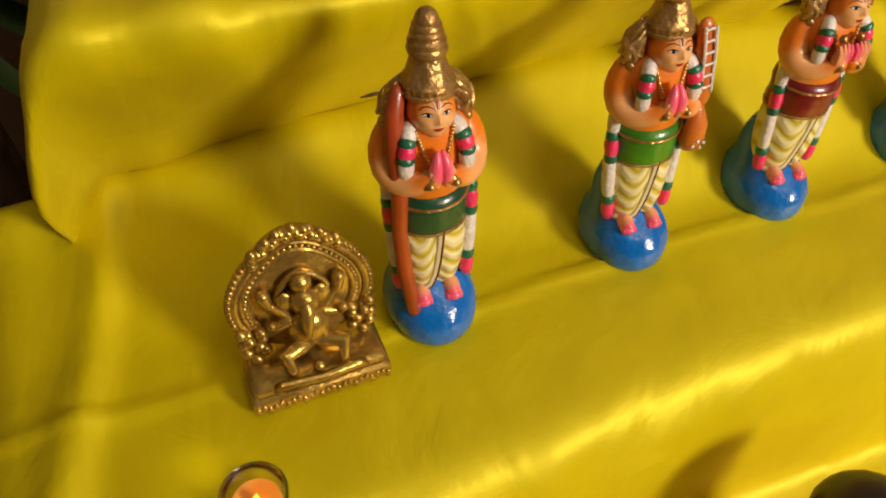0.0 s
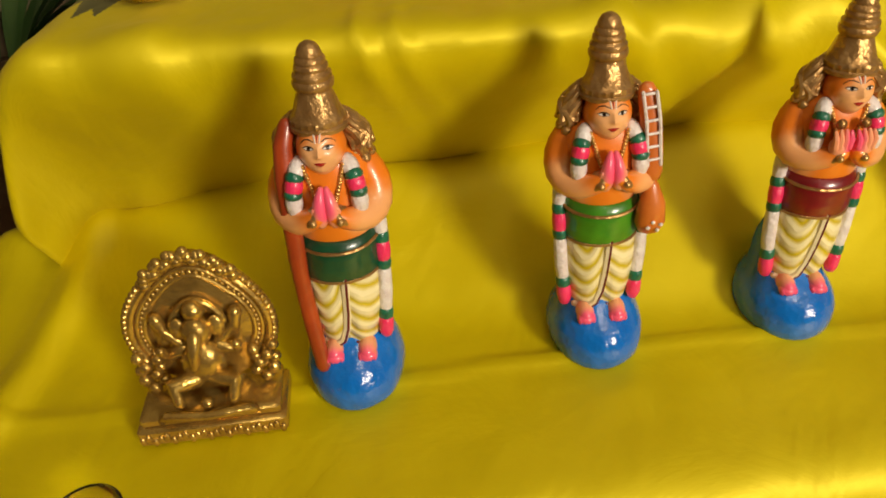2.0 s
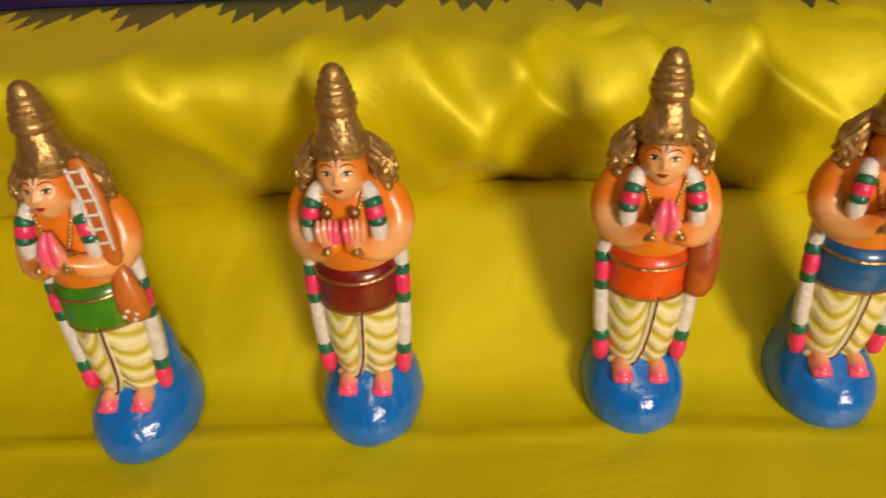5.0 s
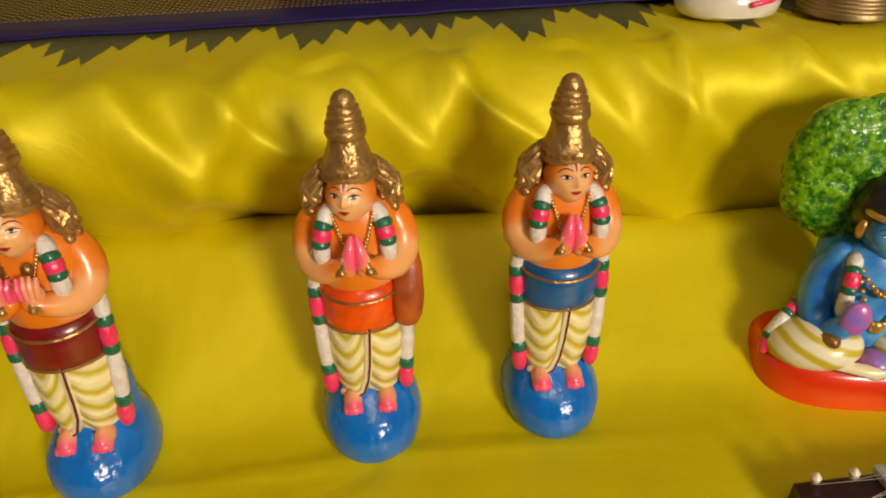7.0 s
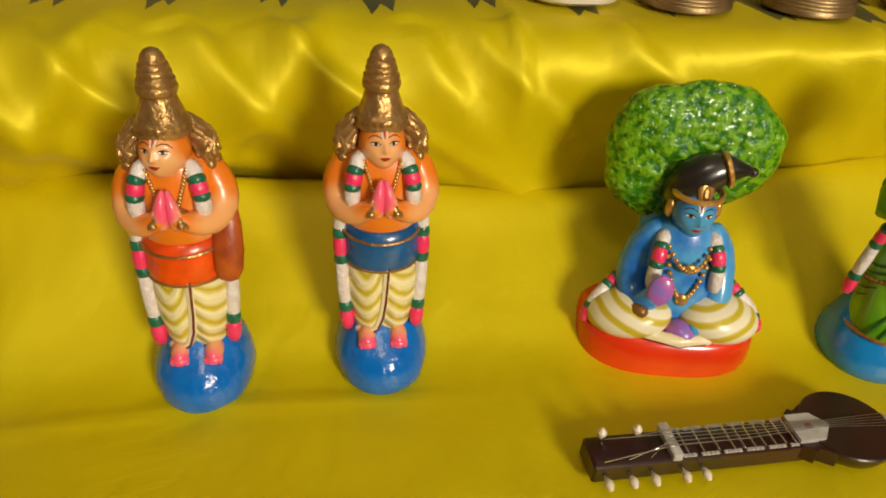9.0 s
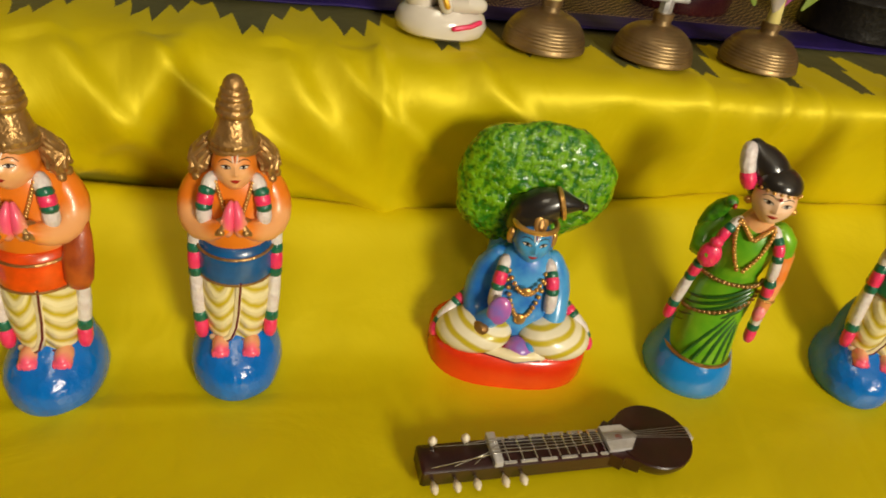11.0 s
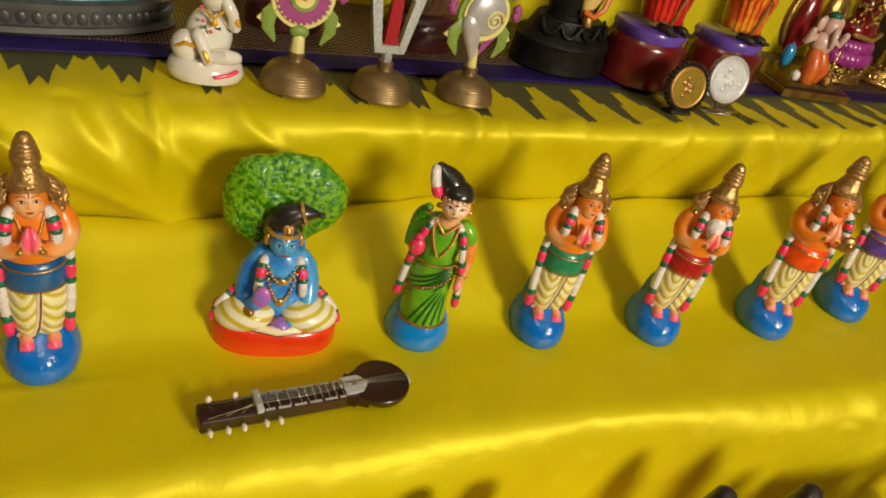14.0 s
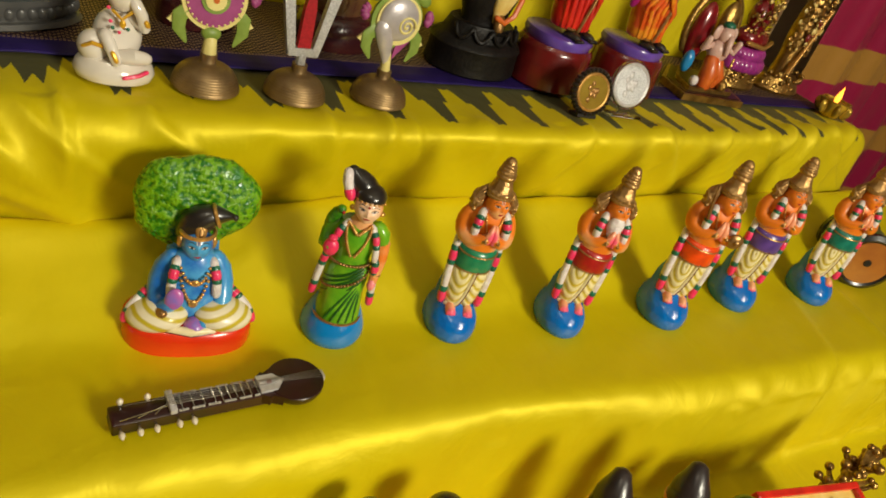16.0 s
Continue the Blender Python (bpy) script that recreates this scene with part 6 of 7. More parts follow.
matt_black = mottled("soot_black_clay", (0.006, 0.005, 0.0045), (0.011, 0.009, 0.008), 50, 0.42, 0, 0.0, 0.5, fine=180, distance=0.002)
matt_black.node_tree.nodes["Principled BSDF"].inputs["Specular IOR Level"].default_value = 0.18
lemon = mottled("lemon_cloth_paint", (0.72, 0.48, 0.10), (0.78, 0.62, 0.24), 60, 0.35, 0, 0.3)
ember = mottled("ember_orange_paint", (0.62, 0.13, 0.015), (0.55, 0.09, 0.012), 60, 0.35, 0, 0.3)


def black_statue():
    s = Shape()
    s.lathe([(0.0, 0.076, 0.060), (0.004, 0.080, 0.064), (0.036, 0.078, 0.062), (0.042, 0.080, 0.064), (0.048, 0.077, 0.061), (0.054, 0.066, 0.050), (0.075, 0.056, 0.042)], matt_black, 44)
    for k in range(5):
        w = radians(-150 + 30 * k)
        pts = [((0.070 - 0.010 * abs(q - 0.5)) * math.cos(w + 0.5 * (q - 0.5)), (0.054 - 0.008 * abs(q - 0.5)) * math.sin(w + 0.5 * (q - 0.5)), 0.056 + 0.016 * (2 * q - 1) ** 2) for q in np.linspace(0, 1, 9)]
        s.tube(pts, 0.0032, matt_black, 8)
    s.lathe([(0.060, 0.042, 0.032), (0.085, 0.040, 0.030), (0.115, 0.050, 0.036), (0.150, 0.054, 0.038), (0.200, 0.044, 0.034), (0.235, 0.024, 0.022)], matt_black, 30)
    s.ball((0, 0, 0.255), (0.024, 0.024, 0.030), matt_black, 18, 10)
    for k in range(4):
        s.ball((-0.010 + 0.006 * k, -0.046, 0.071), (0.0028, 0.006, 0.0032), matt_black, 8, 5)
    s.tube([(-0.002, -0.040, 0.074), (-0.002, -0.036, 0.090)], [0.008, 0.009], gold, 10)
    s.tube([(-0.004, -0.030, 0.086), (-0.003, -0.034, 0.105), (0.000, -0.036, 0.130), (0.004, -0.034, 0.160)], [0.006, 0.015, 0.022, 0.024], lemon, 16, flat=0.6, side=(0, 1, 0))
    s.tube([(-0.014, -0.042, 0.094), (0.0, -0.046, 0.088), (0.016, -0.046, 0.100), (0.024, -0.044, 0.125)], 0.0042, ember, 8)
    ob = s.thing("black_statue", pose(1.335, 0.392, UPPER + 0.005, 0, 0, 8))
    tagged(ob, "soot-black statue with lemon cloth on oval black base", "statue")


black_statue()

dark_red = mottled("dark_red_lacquer", (0.15, 0.007, 0.007), (0.095, 0.005, 0.005), 30, 0.25, 0, 0.5)
lilac = mottled("lilac_paint", (0.14, 0.07, 0.42), (0.11, 0.055, 0.34), 40, 0.28, 0, 0.5)
scarlet = mottled("scarlet_cloth_paint", (0.70, 0.025, 0.012), (0.50, 0.015, 0.010), 40, 0.28, 0, 0.5)
amber = mottled("amber_stripe_paint", (0.78, 0.28, 0.015), (0.70, 0.10, 0.012), 45, 0.28, 0, 0.5, 0.1, 0.45, 0.55)
azure = mottled("azure_paint", (0.015, 0.17, 0.45), (0.02, 0.25, 0.55), 45, 0.28, 0, 0.5)
fuchsia = mottled("fuchsia_paint", (0.50, 0.02, 0.24), (0.42, 0.015, 0.2), 45, 0.28, 0, 0.5)


def pedestal_statue(x, y, turn, robe, wing, words):
    stand = new("pedestal")
    s = Shape()
    s.lathe([(0.0, 0.066, 0.060), (0.003, 0.069, 0.063), (0.060, 0.067, 0.061), (0.064, 0.066, 0.060), (0.070, 0.062, 0.056)], dark_red, 48)
    part("drum", s, stand, "dark red lacquered drum")
    s = Shape()
    n0 = 0
    s.lathe([(0.068, 0.050, 0.050), (0.070, 0.055, 0.055), (0.078, 0.058, 0.058), (0.085, 0.056, 0.056), (0.087, 0.050, 0.050)], lilac, 48)
    out = []
    for px, py, pz in s.v[n0:]:
        w = math.atan2(py, px)
        r = 1 + 0.05 * math.cos(3 * w + 0.8)
        out.append((px * r, py * r, pz))
    s.v[n0:] = out
    part("top_slab", s, stand, "wavy lilac top slab")
    stand.matrix_basis = pose(x, y, UPPER + 0.005, 0, 0, turn)
    tagged(stand, "dark red round pedestal with lilac top on navy runner", "pedestal", "red pedestals on the runner")
    s = Shape()
    for sx in (-1, 1):
        s.ball((sx * 0.018, -0.036, 0.091), (0.0095, 0.018, 0.0075), black, 12, 7)
        for k in range(4):
            s.ball((sx * 0.018 + (k - 1.5) * 0.0046, -0.053, 0.0885), (0.0024, 0.0050, 0.0030), black, 8, 5)
        s.ball((sx * 0.018, -0.026, 0.100), (0.0115, 0.0125, 0.0035), gold, 12, 6)
    s.lathe([(0.098, 0.034, 0.028, 0, -0.010), (0.110, 0.037, 0.030, 0, -0.008), (0.150, 0.040, 0.031, 0.002, -0.004), (0.190, 0.042, 0.032), (0.230, 0.036, 0.028), (0.265, 0.030, 0.024)], robe, 30)
    for k in range(9):
        w = radians(-160 + 16 * k)
        s.tube([(0.034 * math.cos(w), -0.010 + 0.029 * math.sin(w), 0.100), (0.041 * math.cos(w + 0.1), -0.004 + 0.032 * math.sin(w + 0.1), 0.150), (0.043 * math.cos(w + 0.75), 0.032 * math.sin(w + 0.75), 0.200)], [0.0020, 0.0034, 0.0025], robe, 8)
    s.tube([(-0.014, -0.040, 0.100), (-0.002, -0.041, 0.140), (0.014, -0.036, 0.190)], 0.0030, gold, 8)
    s.tube([(0.026, -0.030, 0.118), (0.010, -0.043, 0.150), (-0.016, -0.040, 0.185), (-0.034, -0.020, 0.215)], [0.004, 0.006, 0.007, 0.006], robe, 10, flat=0.6)
    for sx in (-1, 1):
        s.tube([(sx * 0.044, 0.006, 0.150), (sx * 0.056, -0.002, 0.170), (sx * 0.050, 0.004, 0.215)], [0.010, 0.014, 0.011], wing, 12, flat=0.6)
    s.ball((0, 0, 0.295), (0.024, 0.022, 0.030), skin, 16, 9)
    ob = s.thing("pedestal_statue", pose(x, y, UPPER + 0.005, 0, 0, turn))
    tagged(ob, words, "statue", "robed statues on red pedestals")


pedestal_statue(1.470, 0.362, 12, scarlet, azure, "statue in scarlet robe on lilac-topped dark red pedestal")
pedestal_statue(1.648, 0.366, 12, amber, fuchsia, "statue in amber robe on lilac-topped dark red pedestal")


brown_robe = mottled("umber_robe_paint", (0.10, 0.030, 0.020), (0.16, 0.085, 0.030), 40, 0.3, 0, 0.4)
plum_robe = mottled("dark_plum_robe_paint", (0.075, 0.010, 0.030), (0.11, 0.022, 0.020), 40, 0.3, 0, 0.4)
maroon_lacquer = mottled("maroon_lacquer", (0.055, 0.008, 0.010), (0.035, 0.006, 0.008), 30, 0.25, 0, 0.5)


def maroon_statue(x, y, r, robe):
    s = Shape()
    s.lathe([(0.0, r * 0.96, r * 0.72), (0.004, r, r * 0.76), (0.030, r * 1.02, r * 0.78), (0.042, r * 0.94, r * 0.72), (0.048, r * 0.80, r * 0.60)], maroon_lacquer, 36)
    s.lathe([(0.046, r * 0.55, r * 0.42), (0.060, r * 0.66, r * 0.48), (0.100, r * 0.60, r * 0.44), (0.140, r * 0.70, r * 0.48), (0.190, r * 0.62, r * 0.42), (0.230, r * 0.34, r * 0.30)], robe, 28)
    for k in range(8):
        w = radians(-165 + 21 * k)
        s.tube([(r * 0.60 * math.cos(w), r * 0.44 * math.sin(w), 0.056), (r * 0.63 * math.cos(w + 0.2), r * 0.46 * math.sin(w + 0.2), 0.095), (r * 0.68 * math.cos(w + 0.5), r * 0.47 * math.sin(w + 0.5), 0.140)], [0.0025, 0.0040, 0.0020], robe, 8)
    s.ball((0, 0, 0.252), (r * 0.34, r * 0.32, 0.030), skin, 16, 9)
    ob = s.thing("maroon_statue", pose(x, y, UPPER + 0.005, 0, 0, 6))
    tagged(ob, "robed statue on round maroon lacquered base on the runner", "statue", "robed statues on maroon bases")


maroon_statue(1.115, 0.430, 0.060, brown_robe)
maroon_statue(0.925, 0.450, 0.052, plum_robe)


def medal(x, y, z, r, turn, rim_m, face_m, words, clear=False):
    root = new("round_medal")
    s = Shape()
    s.tube([(r * math.cos(w), 0, r * math.sin(w)) for w in np.linspace(0, 2 * math.pi, 49)], r * 0.10, bead if not clear else inlay, 8, round_ends=False, side=(0, 1, 0))
    part("rim", s, root, "gold rim" if not clear else "silver rim")
    s = Shape()
    extrude(s, disc(0, 0, r * 0.98), -0.002, 0.003, face_m)
    part("face", s, root, angle=50)
    s = Shape()
    rnd = random.Random(7)
    for k in range(14):
        a, q = rnd.uniform(0, 6.3), rnd.uniform(0.05, 0.62) * r
        s.ball((q * math.cos(a) * 0.7, -0.002, q * math.sin(a)), (r * 0.13, 0.0016, r * 0.16), rim_m, 8, 5)
    part("relief", s, root)
    s = Shape()
    if clear:
        s.tube([(r * 1.12 * math.cos(w), 0.002, r * 1.12 * math.sin(w)) for w in np.linspace(0, 2 * math.pi, 49)], r * 0.10, glass, 8, round_ends=False, side=(0, 1, 0))
        s.box((-0.030, -0.010, -r * 1.28 - 0.010), (0.030, 0.022, -r * 1.28 - 0.004), glass, 0.001)
        s.box((-0.012, 0.0, -r * 1.28 - 0.004), (0.012, 0.006, -r * 1.05), glass, 0.001)
        part("clear_stand", s, root, "clear plastic stand")
    else:
        for k in range(30):
            w = 2 * math.pi * k / 30
            s.ball((r * 1.22 * math.cos(w), 0.003, r * 1.22 * math.sin(w)), (r * 0.15, 0.007, r * 0.15), black, 8, 5)
        part("bead_frame", s, root, "black beaded frame")
        s = Shape()
        s.box((-0.018, 0.0, -r * 1.36 - 0.003), (0.018, 0.026, -r * 1.22), black, 0.001)
        part("foot", s, root, "black foot")
    root.matrix_basis = pose(x, y, z, -14, 0, turn)
    tagged(root, words, "medal")


medal(1.461, 0.236, UPPER + 0.0425, 0.0275, -8, gold, brassy, "round gold medal in black beaded frame on the step edge")
medal(1.547, 0.246, UPPER + 0.0555, 0.0325, -8, inlay, silver, "round silver medal on clear plastic stand", True)

old_gold = mottled("antique_gold", (0.46, 0.28, 0.075), (0.24, 0.13, 0.032), 60, 0.30, 0.85, 0, 0.7, fine=200, distance=0.002)
stone_pink = mottled("pale_pink_stone", (0.66, 0.44, 0.38), (0.56, 0.34, 0.28), 60, 0.4, 0, 0.2)
garnet = mottled("garnet_enamel", (0.22, 0.006, 0.012), (0.14, 0.004, 0.008), 50, 0.2, 0.1, 0.7)
orchid = mottled("orchid_enamel", (0.36, 0.035, 0.26), (0.26, 0.02, 0.19), 60, 0.3, 0, 0.4)


def plinth_figurine():
    plinth = new("plinth")
    for z0, z1, g, coat in ((0.0, 0.013, 0.0, old_gold), (0.013, 0.0145, 0.010, dark_wood), (0.0145, 0.022, 0.030, old_gold), (0.022, 0.0225, 0.036, dark_wood)):
        s = Shape()
        k, b = s.paint(coat), len(s.v)
        base = [(-0.060, 0.030), (-0.072, -0.055), (0.092, -0.055), (0.115, 0.010), (0.090, 0.100), (0.030, 0.120)]
        cen = Vector((0.020, 0.015, 0))
        for z in (z0, z1):
            for px, py in base:
                v = Vector((px, py, 0)) - cen
                v = cen + v * (1 - g / v.length)
                s.v.append((v.x, v.y, z))
        s.f += [tuple(b + i for i in reversed(range(6))), tuple(b + 6 + i for i in range(6))] + [(b + i, b + (i + 1) % 6, b + 6 + (i + 1) % 6, b + 6 + i) for i in range(6)]
        s.m += [k] * 8
        part("tier", s, plinth, "dark wood tread" if coat is dark_wood else "antique gold step", smooth=False)
    plinth.matrix_basis = pose(1.872, 0.374, UPPER + 0.005, 0, 0, -7)
    tagged(plinth, "stepped antique gold plinth with dark wood treads", "plinth")
    s = Shape()
    s.tube([(-0.002, -0.022, 0.022), (-0.004, -0.024, 0.050), (-0.004, -0.016, 0.075)], [0.015, 0.017, 0.014], ember, 14)
    s.tube([(0.022, -0.016, 0.022), (0.026, -0.022, 0.045), (0.012, -0.014, 0.072)], [0.010, 0.012, 0.013], ember, 14)
    s.ball((0.005, -0.012, 0.092), (0.024, 0.018, 0.024), stone_pink, 18, 10)
    s.ball((0.005, -0.014, 0.122), (0.017, 0.015, 0.018), stone_pink, 18, 10)
    s.tube([(0.005, -0.028, 0.120), (0.002, -0.034, 0.106), (0.004, -0.034, 0.092)], [0.007, 0.006, 0.004], stone_pink, 10)
    for sx in (-1, 1):
        s.ball((0.005 + sx * 0.020, -0.010, 0.124), (0.010, 0.004, 0.014), stone_pink, 12, 7)
        s.tube([(0.005 + sx * 0.022, -0.010, 0.100), (0.005 + sx * 0.040, -0.012, 0.092), (0.005 + sx * 0.040, -0.018, 0.112)], [0.007, 0.0065, 0.006], stone_pink, 10)
    s.ball((0.005, -0.010, 0.140), (0.013, 0.012, 0.008), leaf, 12, 7)
    s.tube([(0.038, -0.030, 0.022), (0.038, -0.028, 0.085)], 0.0022, old_gold, 8)
    s.ball((0.038, -0.030, 0.030), (0.012, 0.012, 0.013), old_gold, 14, 8)
    s.tube([(0.005 + 0.062 * math.cos(w), 0.030, 0.120 + 0.075 * math.sin(w)) for w in np.linspace(-0.7, math.pi + 0.7, 36)], 0.007, old_gold, 10)
    s.ball((-0.025, 0.022, 0.110), (0.026, 0.016, 0.060), garnet, 16, 10)
    s.ball((0.030, 0.022, 0.125), (0.024, 0.016, 0.055), old_gold, 16, 10)
    s.ball((-0.050, -0.004, 0.060), (0.012, 0.010, 0.022), azure, 12, 8)
    s.ball((-0.036, -0.028, 0.032), (0.009, 0.009, 0.010), white, 12, 8)
    ob = s.thing("plinth_figurine", pose(1.872, 0.374, UPPER + 0.005, 0, 0, -7))
    tagged(ob, "pink and orange painted figurine standing on a gold plinth", "figurine")


plinth_figurine()


def gilt_statue(x, y, turn, seed, petals, words, tall):
    s = Shape()
    rnd = random.Random(seed)
    s.lathe([(0.0, 0.070, 0.050), (0.006, 0.074, 0.054), (0.022, 0.066, 0.046), (0.034, 0.060, 0.042)], old_gold, 36)
    for k in range(40):
        w = rnd.uniform(math.pi, 2 * math.pi)
        s.ball((0.066 * math.cos(w), 0.047 * math.sin(w), rnd.uniform(0.006, 0.045)), (rnd.uniform(0.004, 0.009), 0.005, rnd.uniform(0.003, 0.008)), old_gold, 10, 6)
    if petals:
        for k in range(14):
            w = radians(180 + 180 * k / 13)
            for zz, rr in ((0.052, 0.058), (0.074, 0.048)):
                s.ball((rr * math.cos(w + zz * 4), 0.8 * rr * math.sin(w + zz * 4), zz), (0.016, 0.010, 0.015), orchid, 12, 7, Euler((0, 0, w + math.pi / 2)).to_matrix())
        s.ball((0, -0.004, 0.105), (0.050, 0.034, 0.026), garnet, 20, 12)
        s.tube([(-0.050, -0.030, 0.100), (0.0, -0.042, 0.094), (0.050, -0.030, 0.104)], 0.005, bead, 8)
        s.ball((0.002, 0.0, 0.150), (0.030, 0.024, 0.038), garnet, 18, 10)
    else:
        s.lathe([(0.034, 0.030, 0.024), (0.080, 0.028, 0.022), (0.130, 0.034, 0.026), (0.170, 0.030, 0.024), (tall, 0.022, 0.018)], old_gold, 26)
        for k in range(46):
            q = k / 45
            s.ball((-0.030 + 0.050 * q, -0.030, 0.045 + 0.150 * q), 0.0046, bead, 8, 5)
        for k in range(8):
            s.ball((rnd.uniform(-0.024, 0.026), -0.028, rnd.uniform(0.06, 0.19)), (0.008, 0.005, 0.010), lemon if k % 2 else garnet, 10, 6)
    for k in range(150):
        z = rnd.uniform(0.09, tall)
        w = rnd.uniform(math.pi, 2 * math.pi)
        g = rnd.uniform(0.86, 1.0)
        s.ball((0.046 * g * math.cos(w), 0.032 * g * math.sin(w), z), (rnd.uniform(0.002, 0.006), 0.003, rnd.uniform(0.002, 0.006)), old_gold if k % 3 else (lemon if k % 2 else bead), 8, 5)
    s.ball((0, 0.004, tall), (0.026, 0.022, 0.030), old_gold, 16, 9)
    ob = s.thing("gilt_statue", pose(x, y, UPPER + 0.005, 0, 0, turn))
    tagged(ob, words, "statue", "gilt statues on the upper step")


gilt_statue(2.085, 0.455, 8, 3, True, "antique gold statue seated on orchid petals with garnet cloth", 0.21)
gilt_statue(2.255, 0.450, 8, 5, False, "antique gold standing statue with bead chains", 0.23)


def wrapped_figurine(x, y, seed):
    s = Shape()
    s.box((-0.042, -0.026, 0.0), (0.042, 0.026, 0.010), gold, 0.002)
    s.ball((0, 0, 0.022), (0.036, 0.022, 0.018), ember, 20, 12)
    s.ball((-0.004, 0.002, 0.050), (0.022, 0.016, 0.026), vermilion, 18, 10)
    s.ball((-0.004, 0.0, 0.082), (0.013, 0.012, 0.015), skin, 16, 9)
    for sx in (-1, 1):
        s.tube([(sx * 0.020, -0.002, 0.060), (sx * 0.032, -0.010, 0.044), (sx * 0.016, -0.020, 0.036)], [0.007, 0.007, 0.006], skin, 10)
        s.ball((sx * 0.026, -0.012, 0.020), (0.020, 0.016, 0.012), rose if seed else ember, 14, 8)
    ob = s.thing("seated_figurine", pose(x, y, UPPER + 0.005, 0, 0, seed * 7))
    tagged(ob, "small orange and red seated clay figurine", "figurine", "small seated figurines on the runner")


wrapped_figurine(0.005, 0.315, 0)
wrapped_figurine(0.120, 0.325, 1)

# ---------------------------------------------------------------- toy drum at the far end of the row
drum_black = mottled("black_lacquer", (0.010, 0.009, 0.008), (0.018, 0.016, 0.014), 30, 0.25, 0, 0.5)
drum_skin = mottled("orange_drum_head", (0.42, 0.15, 0.02), (0.34, 0.11, 0.016), 30, 0.35, 0, 0.3)
drum_green = mottled("green_drum_side", (0.03, 0.10, 0.02), (0.16, 0.07, 0.02), 14, 0.3, 0, 0.4)


def drum(x, y):
    root = new("toy_drum")
    s = Shape()
    s.lathe([(0.0, 0.050, 0.050), (0.012, 0.054, 0.054), (0.055, 0.056, 0.056), (0.098, 0.054, 0.054), (0.110, 0.050, 0.050)], drum_green, 36)
    part("shell", s, root, "green and brown shell")
    for z in (0.004, 0.104):
        s = Shape()
        s.ring(z, 0.0515, 0.0515, 0.0105, drum_black, n=40)
        part("hoop", s, root, "black hoop")
    s = Shape()
    s.lathe([(0.1095, 0.046, 0.046), (0.1125, 0.046, 0.046)], drum_skin, 36)
    part("drum_head", s, root, "orange drum head")
    s = Shape()
    s.lathe([(0.1125, 0.008, 0.008), (0.1145, 0.007, 0.007)], drum_black, 20)
    part("black_spot", s, root, "black spot")
    root.matrix_basis = pose(x, y, TREAD + 0.0615, 90, 0, -38)
    tagged(root, "black and green toy drum with orange head on the cloth", "toy drum")


drum(2.185, 0.080)

# ---------------------------------------------------------------- lower step, of which the tops show
hair_black = mottled("near_black_paint", (0.018, 0.012, 0.012), (0.030, 0.020, 0.020), 60, 0.35, 0, 0.3, 0.3)
brown_clay = mottled("dark_brown_clay", (0.035, 0.016, 0.014), (0.024, 0.011, 0.010), 20, 0.45, 0, 0.1, 0.1)


def low_doll(x, y, top, r, cap, body, words, tall_cap=False):
    s = Shape()
    h = top - LOWER
    s.lathe([(0.0, r * 1.25, r * 1.1), (h * 0.10, r * 1.3, r * 1.15), (h * 0.45, r * 1.0, r * 0.85), (h * 0.66, r * 1.15, r * 0.9), (h * 0.74, r * 0.6, r * 0.55)], body, 26)
    s.ball((0, -0.003, h - r * 1.15), (r * 0.85, r * 0.85, r * 1.05), face_paint, 18, 10)
    s.ball((0, 0.002, h - r * 0.95), (r, r, r * 0.95), cap, 22, 12)
    if tall_cap:
        s.tube([(0, 0.004, h - r), (0.004, 0.010, h - r * 0.2), (0.010, 0.016, h + r * 0.35)], [r * 0.9, r * 0.8, r * 0.5], cap, 16)
        s.ring(h - r * 1.0, r * 0.98, r * 0.98, r * 0.13, bead)
    ob = s.thing("small_doll", pose(x, y, LOWER + 0.004))
    tagged(ob, words, "doll", "small dolls on the lower step")


low_doll(0.975, -0.165, 0.530, 0.021, hair_black, sari, "small clay doll with rounded black hair beside the riser")
low_doll(1.055, -0.185, 0.530, 0.024, hair_black, vermilion, "small clay doll with rounded black hair beside the riser")
low_doll(1.262, -0.235, 0.520, 0.028, hair_black, scarlet, "small clay doll with tall black cap and red dress", True)
low_doll(1.370, -0.262, 0.525, 0.028, hair_black, fuchsia, "small clay doll with tall black cap and pink dress", True)
low_doll(1.450, -0.300, 0.515, 0.024, sari_dark, lemon, "small clay doll with dark green cap")
low_doll(0.262, -0.200, 0.524, 0.040, brown_clay, tan, "clay doll with large rounded dark brown hair")


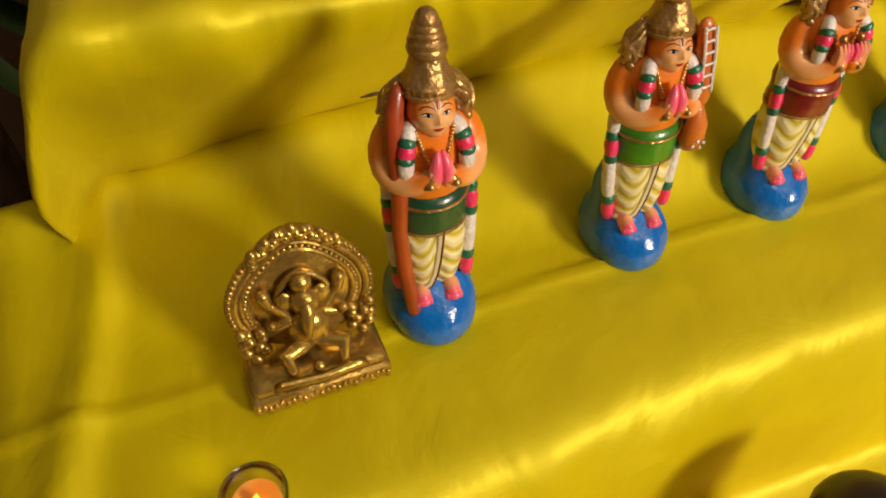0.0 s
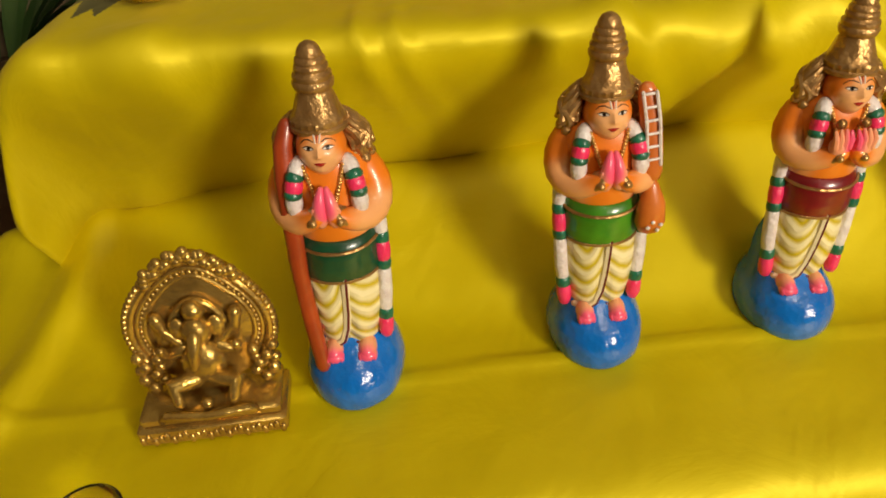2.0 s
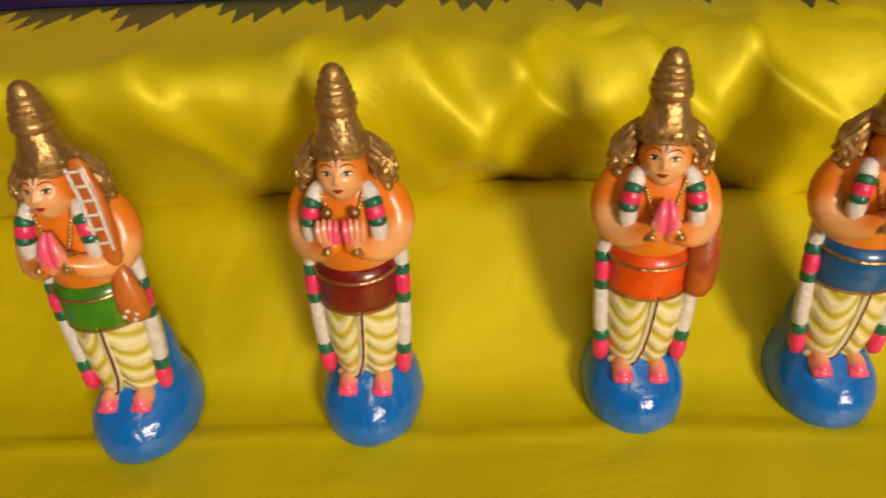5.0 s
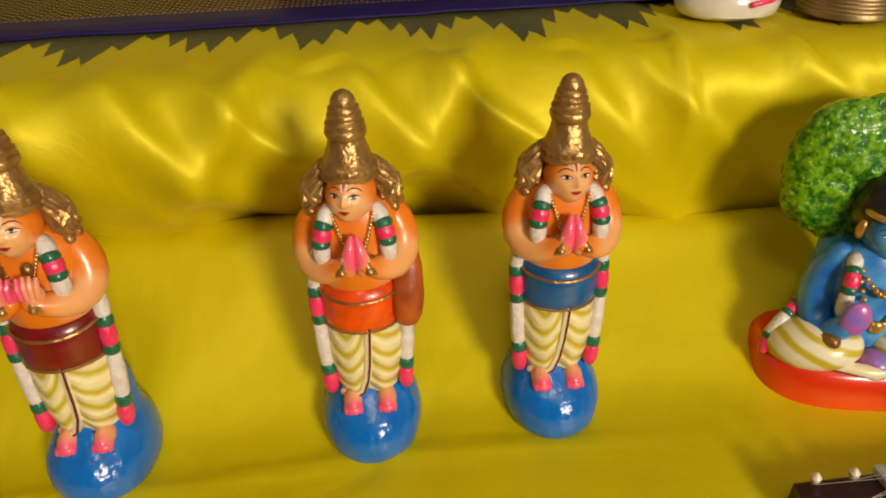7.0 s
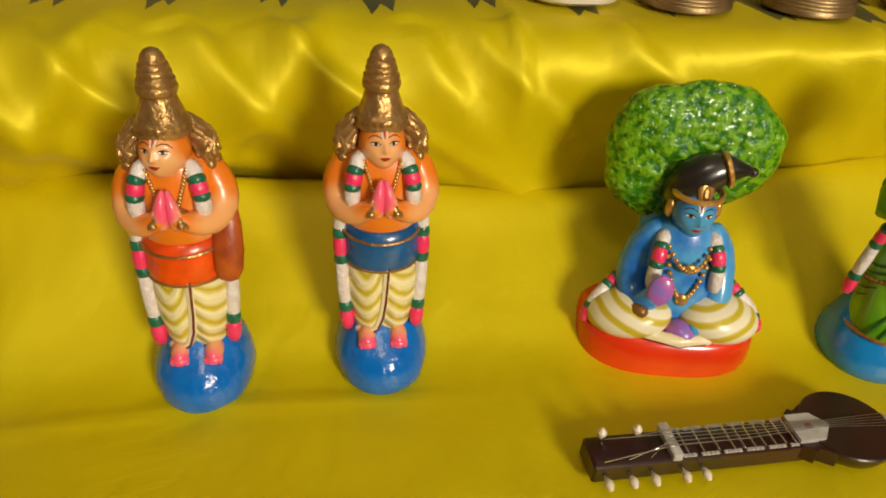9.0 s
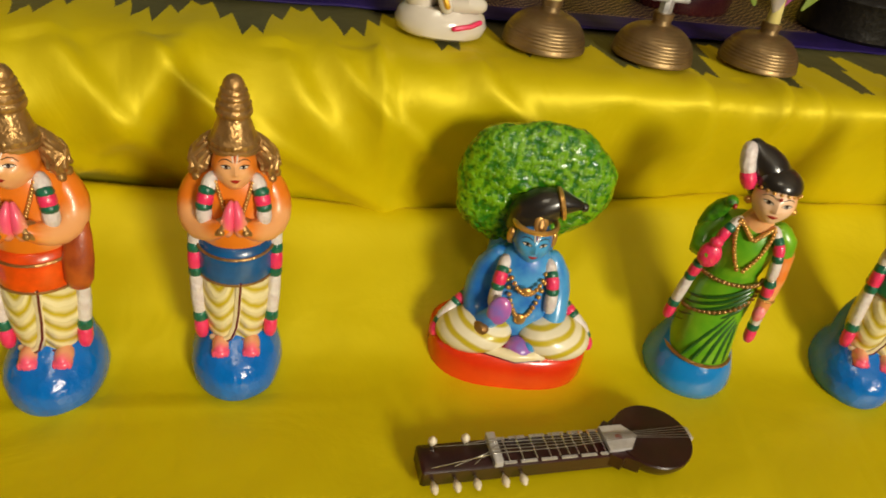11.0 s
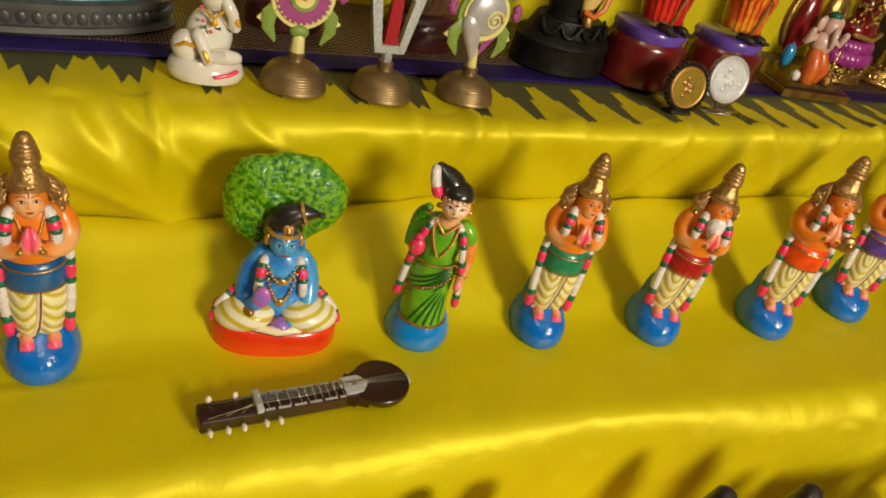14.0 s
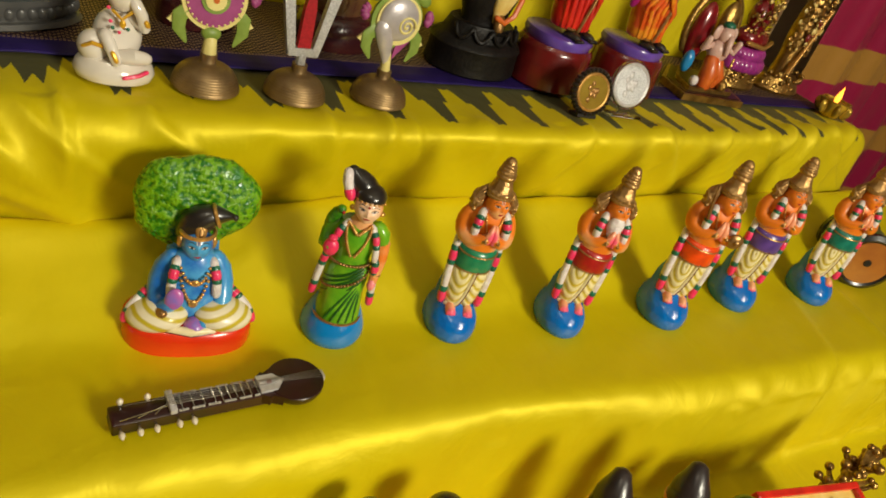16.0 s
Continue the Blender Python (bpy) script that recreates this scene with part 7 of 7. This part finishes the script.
def red_board(x, y):
    root = new("game_board")
    s = Shape()
    s.box((-0.09, -0.07, 0.0), (0.09, 0.07, 0.006), lemon, 0.001)
    part("panel", s, root, "yellow panel", smooth=False)
    for lo, hi in (((-0.098, -0.078, 0.0), (0.098, -0.068, 0.014)), ((-0.098, 0.068, 0.0), (0.098, 0.078, 0.014)), ((-0.098, -0.068, 0.0), (-0.088, 0.068, 0.014)), ((0.088, -0.068, 0.0), (0.098, 0.068, 0.014))):
        s = Shape()
        s.box(lo, hi, scarlet, 0.0015)
        part("frame_bar", s, root, "red frame bar", smooth=False)
    rnd = random.Random(2)
    for k in range(9):
        s = Shape()
        a, b = rnd.uniform(-0.07, 0.07), rnd.uniform(-0.05, 0.05)
        s.tube([(a, b, 0.009), (a + 0.012, b + 0.006, 0.010), (a + 0.018, b - 0.006, 0.009)], 0.0035, hair_black, 6)
        part("figure_piece", s, root, "black cut-out piece")
    root.matrix_basis = pose(x, y, 0.455, 18, 0, -12)
    tagged(root, "red-framed yellow board with black cut-outs", "board")


slab("step_riser_block", (1.44, -0.46, LOWER), (1.74, -0.29, 0.43), step_wood)
red_board(1.585, -0.365)


def brass_tree(x, y):
    s = Shape()
    rnd = random.Random(11)
    s.lathe([(0.0, 0.045, 0.035), (0.006, 0.045, 0.035), (0.010, 0.036, 0.028)], old_gold, 24)
    s.tube([(0, 0, 0.008), (0.004, 0, 0.06), (-0.004, 0, 0.12)], [0.012, 0.009, 0.007], old_gold, 10)
    for k in range(34):
        a, z = rnd.uniform(0, 6.28), rnd.uniform(0.05, 0.165)
        r = rnd.uniform(0.02, 0.055)
        s.tube([(0, 0, z - 0.01), (r * 0.6 * math.cos(a), r * 0.5 * math.sin(a), z), (r * math.cos(a), r * 0.7 * math.sin(a), z + 0.008)], [0.004, 0.0045, 0.003], old_gold, 6)
        s.ball((r * math.cos(a), r * 0.7 * math.sin(a), z + 0.010), rnd.uniform(0.005, 0.009), old_gold, 8, 5)
    ob = s.thing("brass_figurine", pose(x, y, LOWER + 0.004))
    tagged(ob, "branching antique brass figurine on the lower step", "figurine")


brass_tree(1.745, -0.300)

# ---------------------------------------------------------------- curtain at the far end
curtain_m = mat("magenta_silk_with_gold_bands", (0.30, 0.008, 0.055), 0.38, 0.1)
def curtain_bands(m):
    t = m.node_tree
    p = t.nodes["Principled BSDF"]
    tc = node(m, "ShaderNodeTexCoord")
    sep = node(m, "ShaderNodeSeparateXYZ")
    t.links.new(tc.outputs["Object"], sep.inputs[0])
    q = t.nodes.new("ShaderNodeMath")
    q.operation = "PINGPONG"
    q.inputs[1].default_value = 0.12
    t.links.new(sep.outputs["Z"], q.inputs[0])
    ramp = node(m, "ShaderNodeValToRGB")
    ramp.color_ramp.interpolation = "CONSTANT"
    ramp.color_ramp.elements[0].position, ramp.color_ramp.elements[1].position = 0.0, 0.62
    ramp.color_ramp.elements[0].color, ramp.color_ramp.elements[1].color = (0.30, 0.008, 0.055, 1), (0.40, 0.20, 0.035, 1)
    k = t.nodes.new("ShaderNodeMath")
    k.operation = "DIVIDE"
    k.inputs[1].default_value = 0.12
    t.links.new(q.outputs[0], k.inputs[0])
    t.links.new(k.outputs[0], ramp.inputs["Fac"])
    t.links.new(ramp.outputs["Color"], p.inputs["Base Color"])
    n = node(m, "ShaderNodeTexNoise", Scale=300.0, Detail=2.0)
    bp = node(m, "ShaderNodeBump", Strength=0.25, Distance=0.002)
    t.links.new(tc.outputs["Object"], n.inputs["Vector"])
    t.links.new(n.outputs["Fac"], bp.inputs["Height"])
    t.links.new(bp.outputs["Normal"], p.inputs["Normal"])


curtain_bands(curtain_m)
s = Shape()
def drape(u, v):
    x = 2.40 + 1.3 * u
    return (x, 0.47 + 0.15 * u + 0.014 * math.sin(x * 26 + 2 * v) + 0.004 * math.sin(x * 61), 0.05 + 1.75 * v + 0.75 * u * (v - 0.3))
s.grid(drape, 160, 60, curtain_m)
curtain = s.thing("curtain")
sol = curtain.modifiers.new("thickness", "SOLIDIFY")
sol.thickness = 0.0015
tagged(curtain, "magenta silk curtain with woven gold bands hanging in folds", "curtain")

# ---------------------------------------------------------------- plant and pot on the floor at the near end
leaf_m = mottled("houseplant_leaf", (0.035, 0.085, 0.018), (0.060, 0.12, 0.030), 12, 0.4, 0, 0.2, 0.2)
pot_m = mottled("hammered_brass_pot", (0.36, 0.26, 0.15), (0.24, 0.16, 0.09), 30, 0.35, 0.7, 0, 0.6, fine=80, distance=0.003)


def plant(x, y):
    root = new("potted_plant")
    s = Shape()
    s.lathe([(0.0, 0.09, 0.09), (0.02, 0.10, 0.10), (0.30, 0.115, 0.115), (0.52, 0.10, 0.10), (0.60, 0.12, 0.12), (0.615, 0.122, 0.122), (0.60, 0.108, 0.108), (0.56, 0.09, 0.09)], pot_m, 40)
    part("pot", s, root, "hammered brass pot")
    rnd = random.Random(5)
    for k in range(46):
        a = rnd.uniform(0, 6.283)
        length, wide, rise = rnd.uniform(0.25, 0.48), rnd.uniform(0.012, 0.026), rnd.uniform(0.4, 1.3)
        s = Shape()
        m = s.paint(leaf_m)
        n = 9
        for i in range(n + 1):
            q = i / n
            r = 0.05 + length * q * (0.5 + 0.5 * q)
            z = 0.57 + length * (rise * q - 1.0 * q * q * (1.1 - 0.3 * rise))
            w = wide * math.sin(math.pi * (0.06 + 0.92 * q)) + 0.001
            c, d = math.cos(a), math.sin(a)
            s.v += [(r * c - w * d, r * d + w * c, z), (r * c, r * d, z - 0.3 * w), (r * c + w * d, r * d - w * c, z)]
        for i in range(n):
            b = 3 * i
            s.f += [(b, b + 1, b + 4, b + 3), (b + 1, b + 2, b + 5, b + 4)]
            s.m += [m, m]
        part("leaf", s, root, angle=80)
    root.matrix_basis = pose(x, y, 0.0)
    tagged(root, "leafy houseplant in a hammered brass pot on the floor", "plant")


plant(-0.52, 0.62)
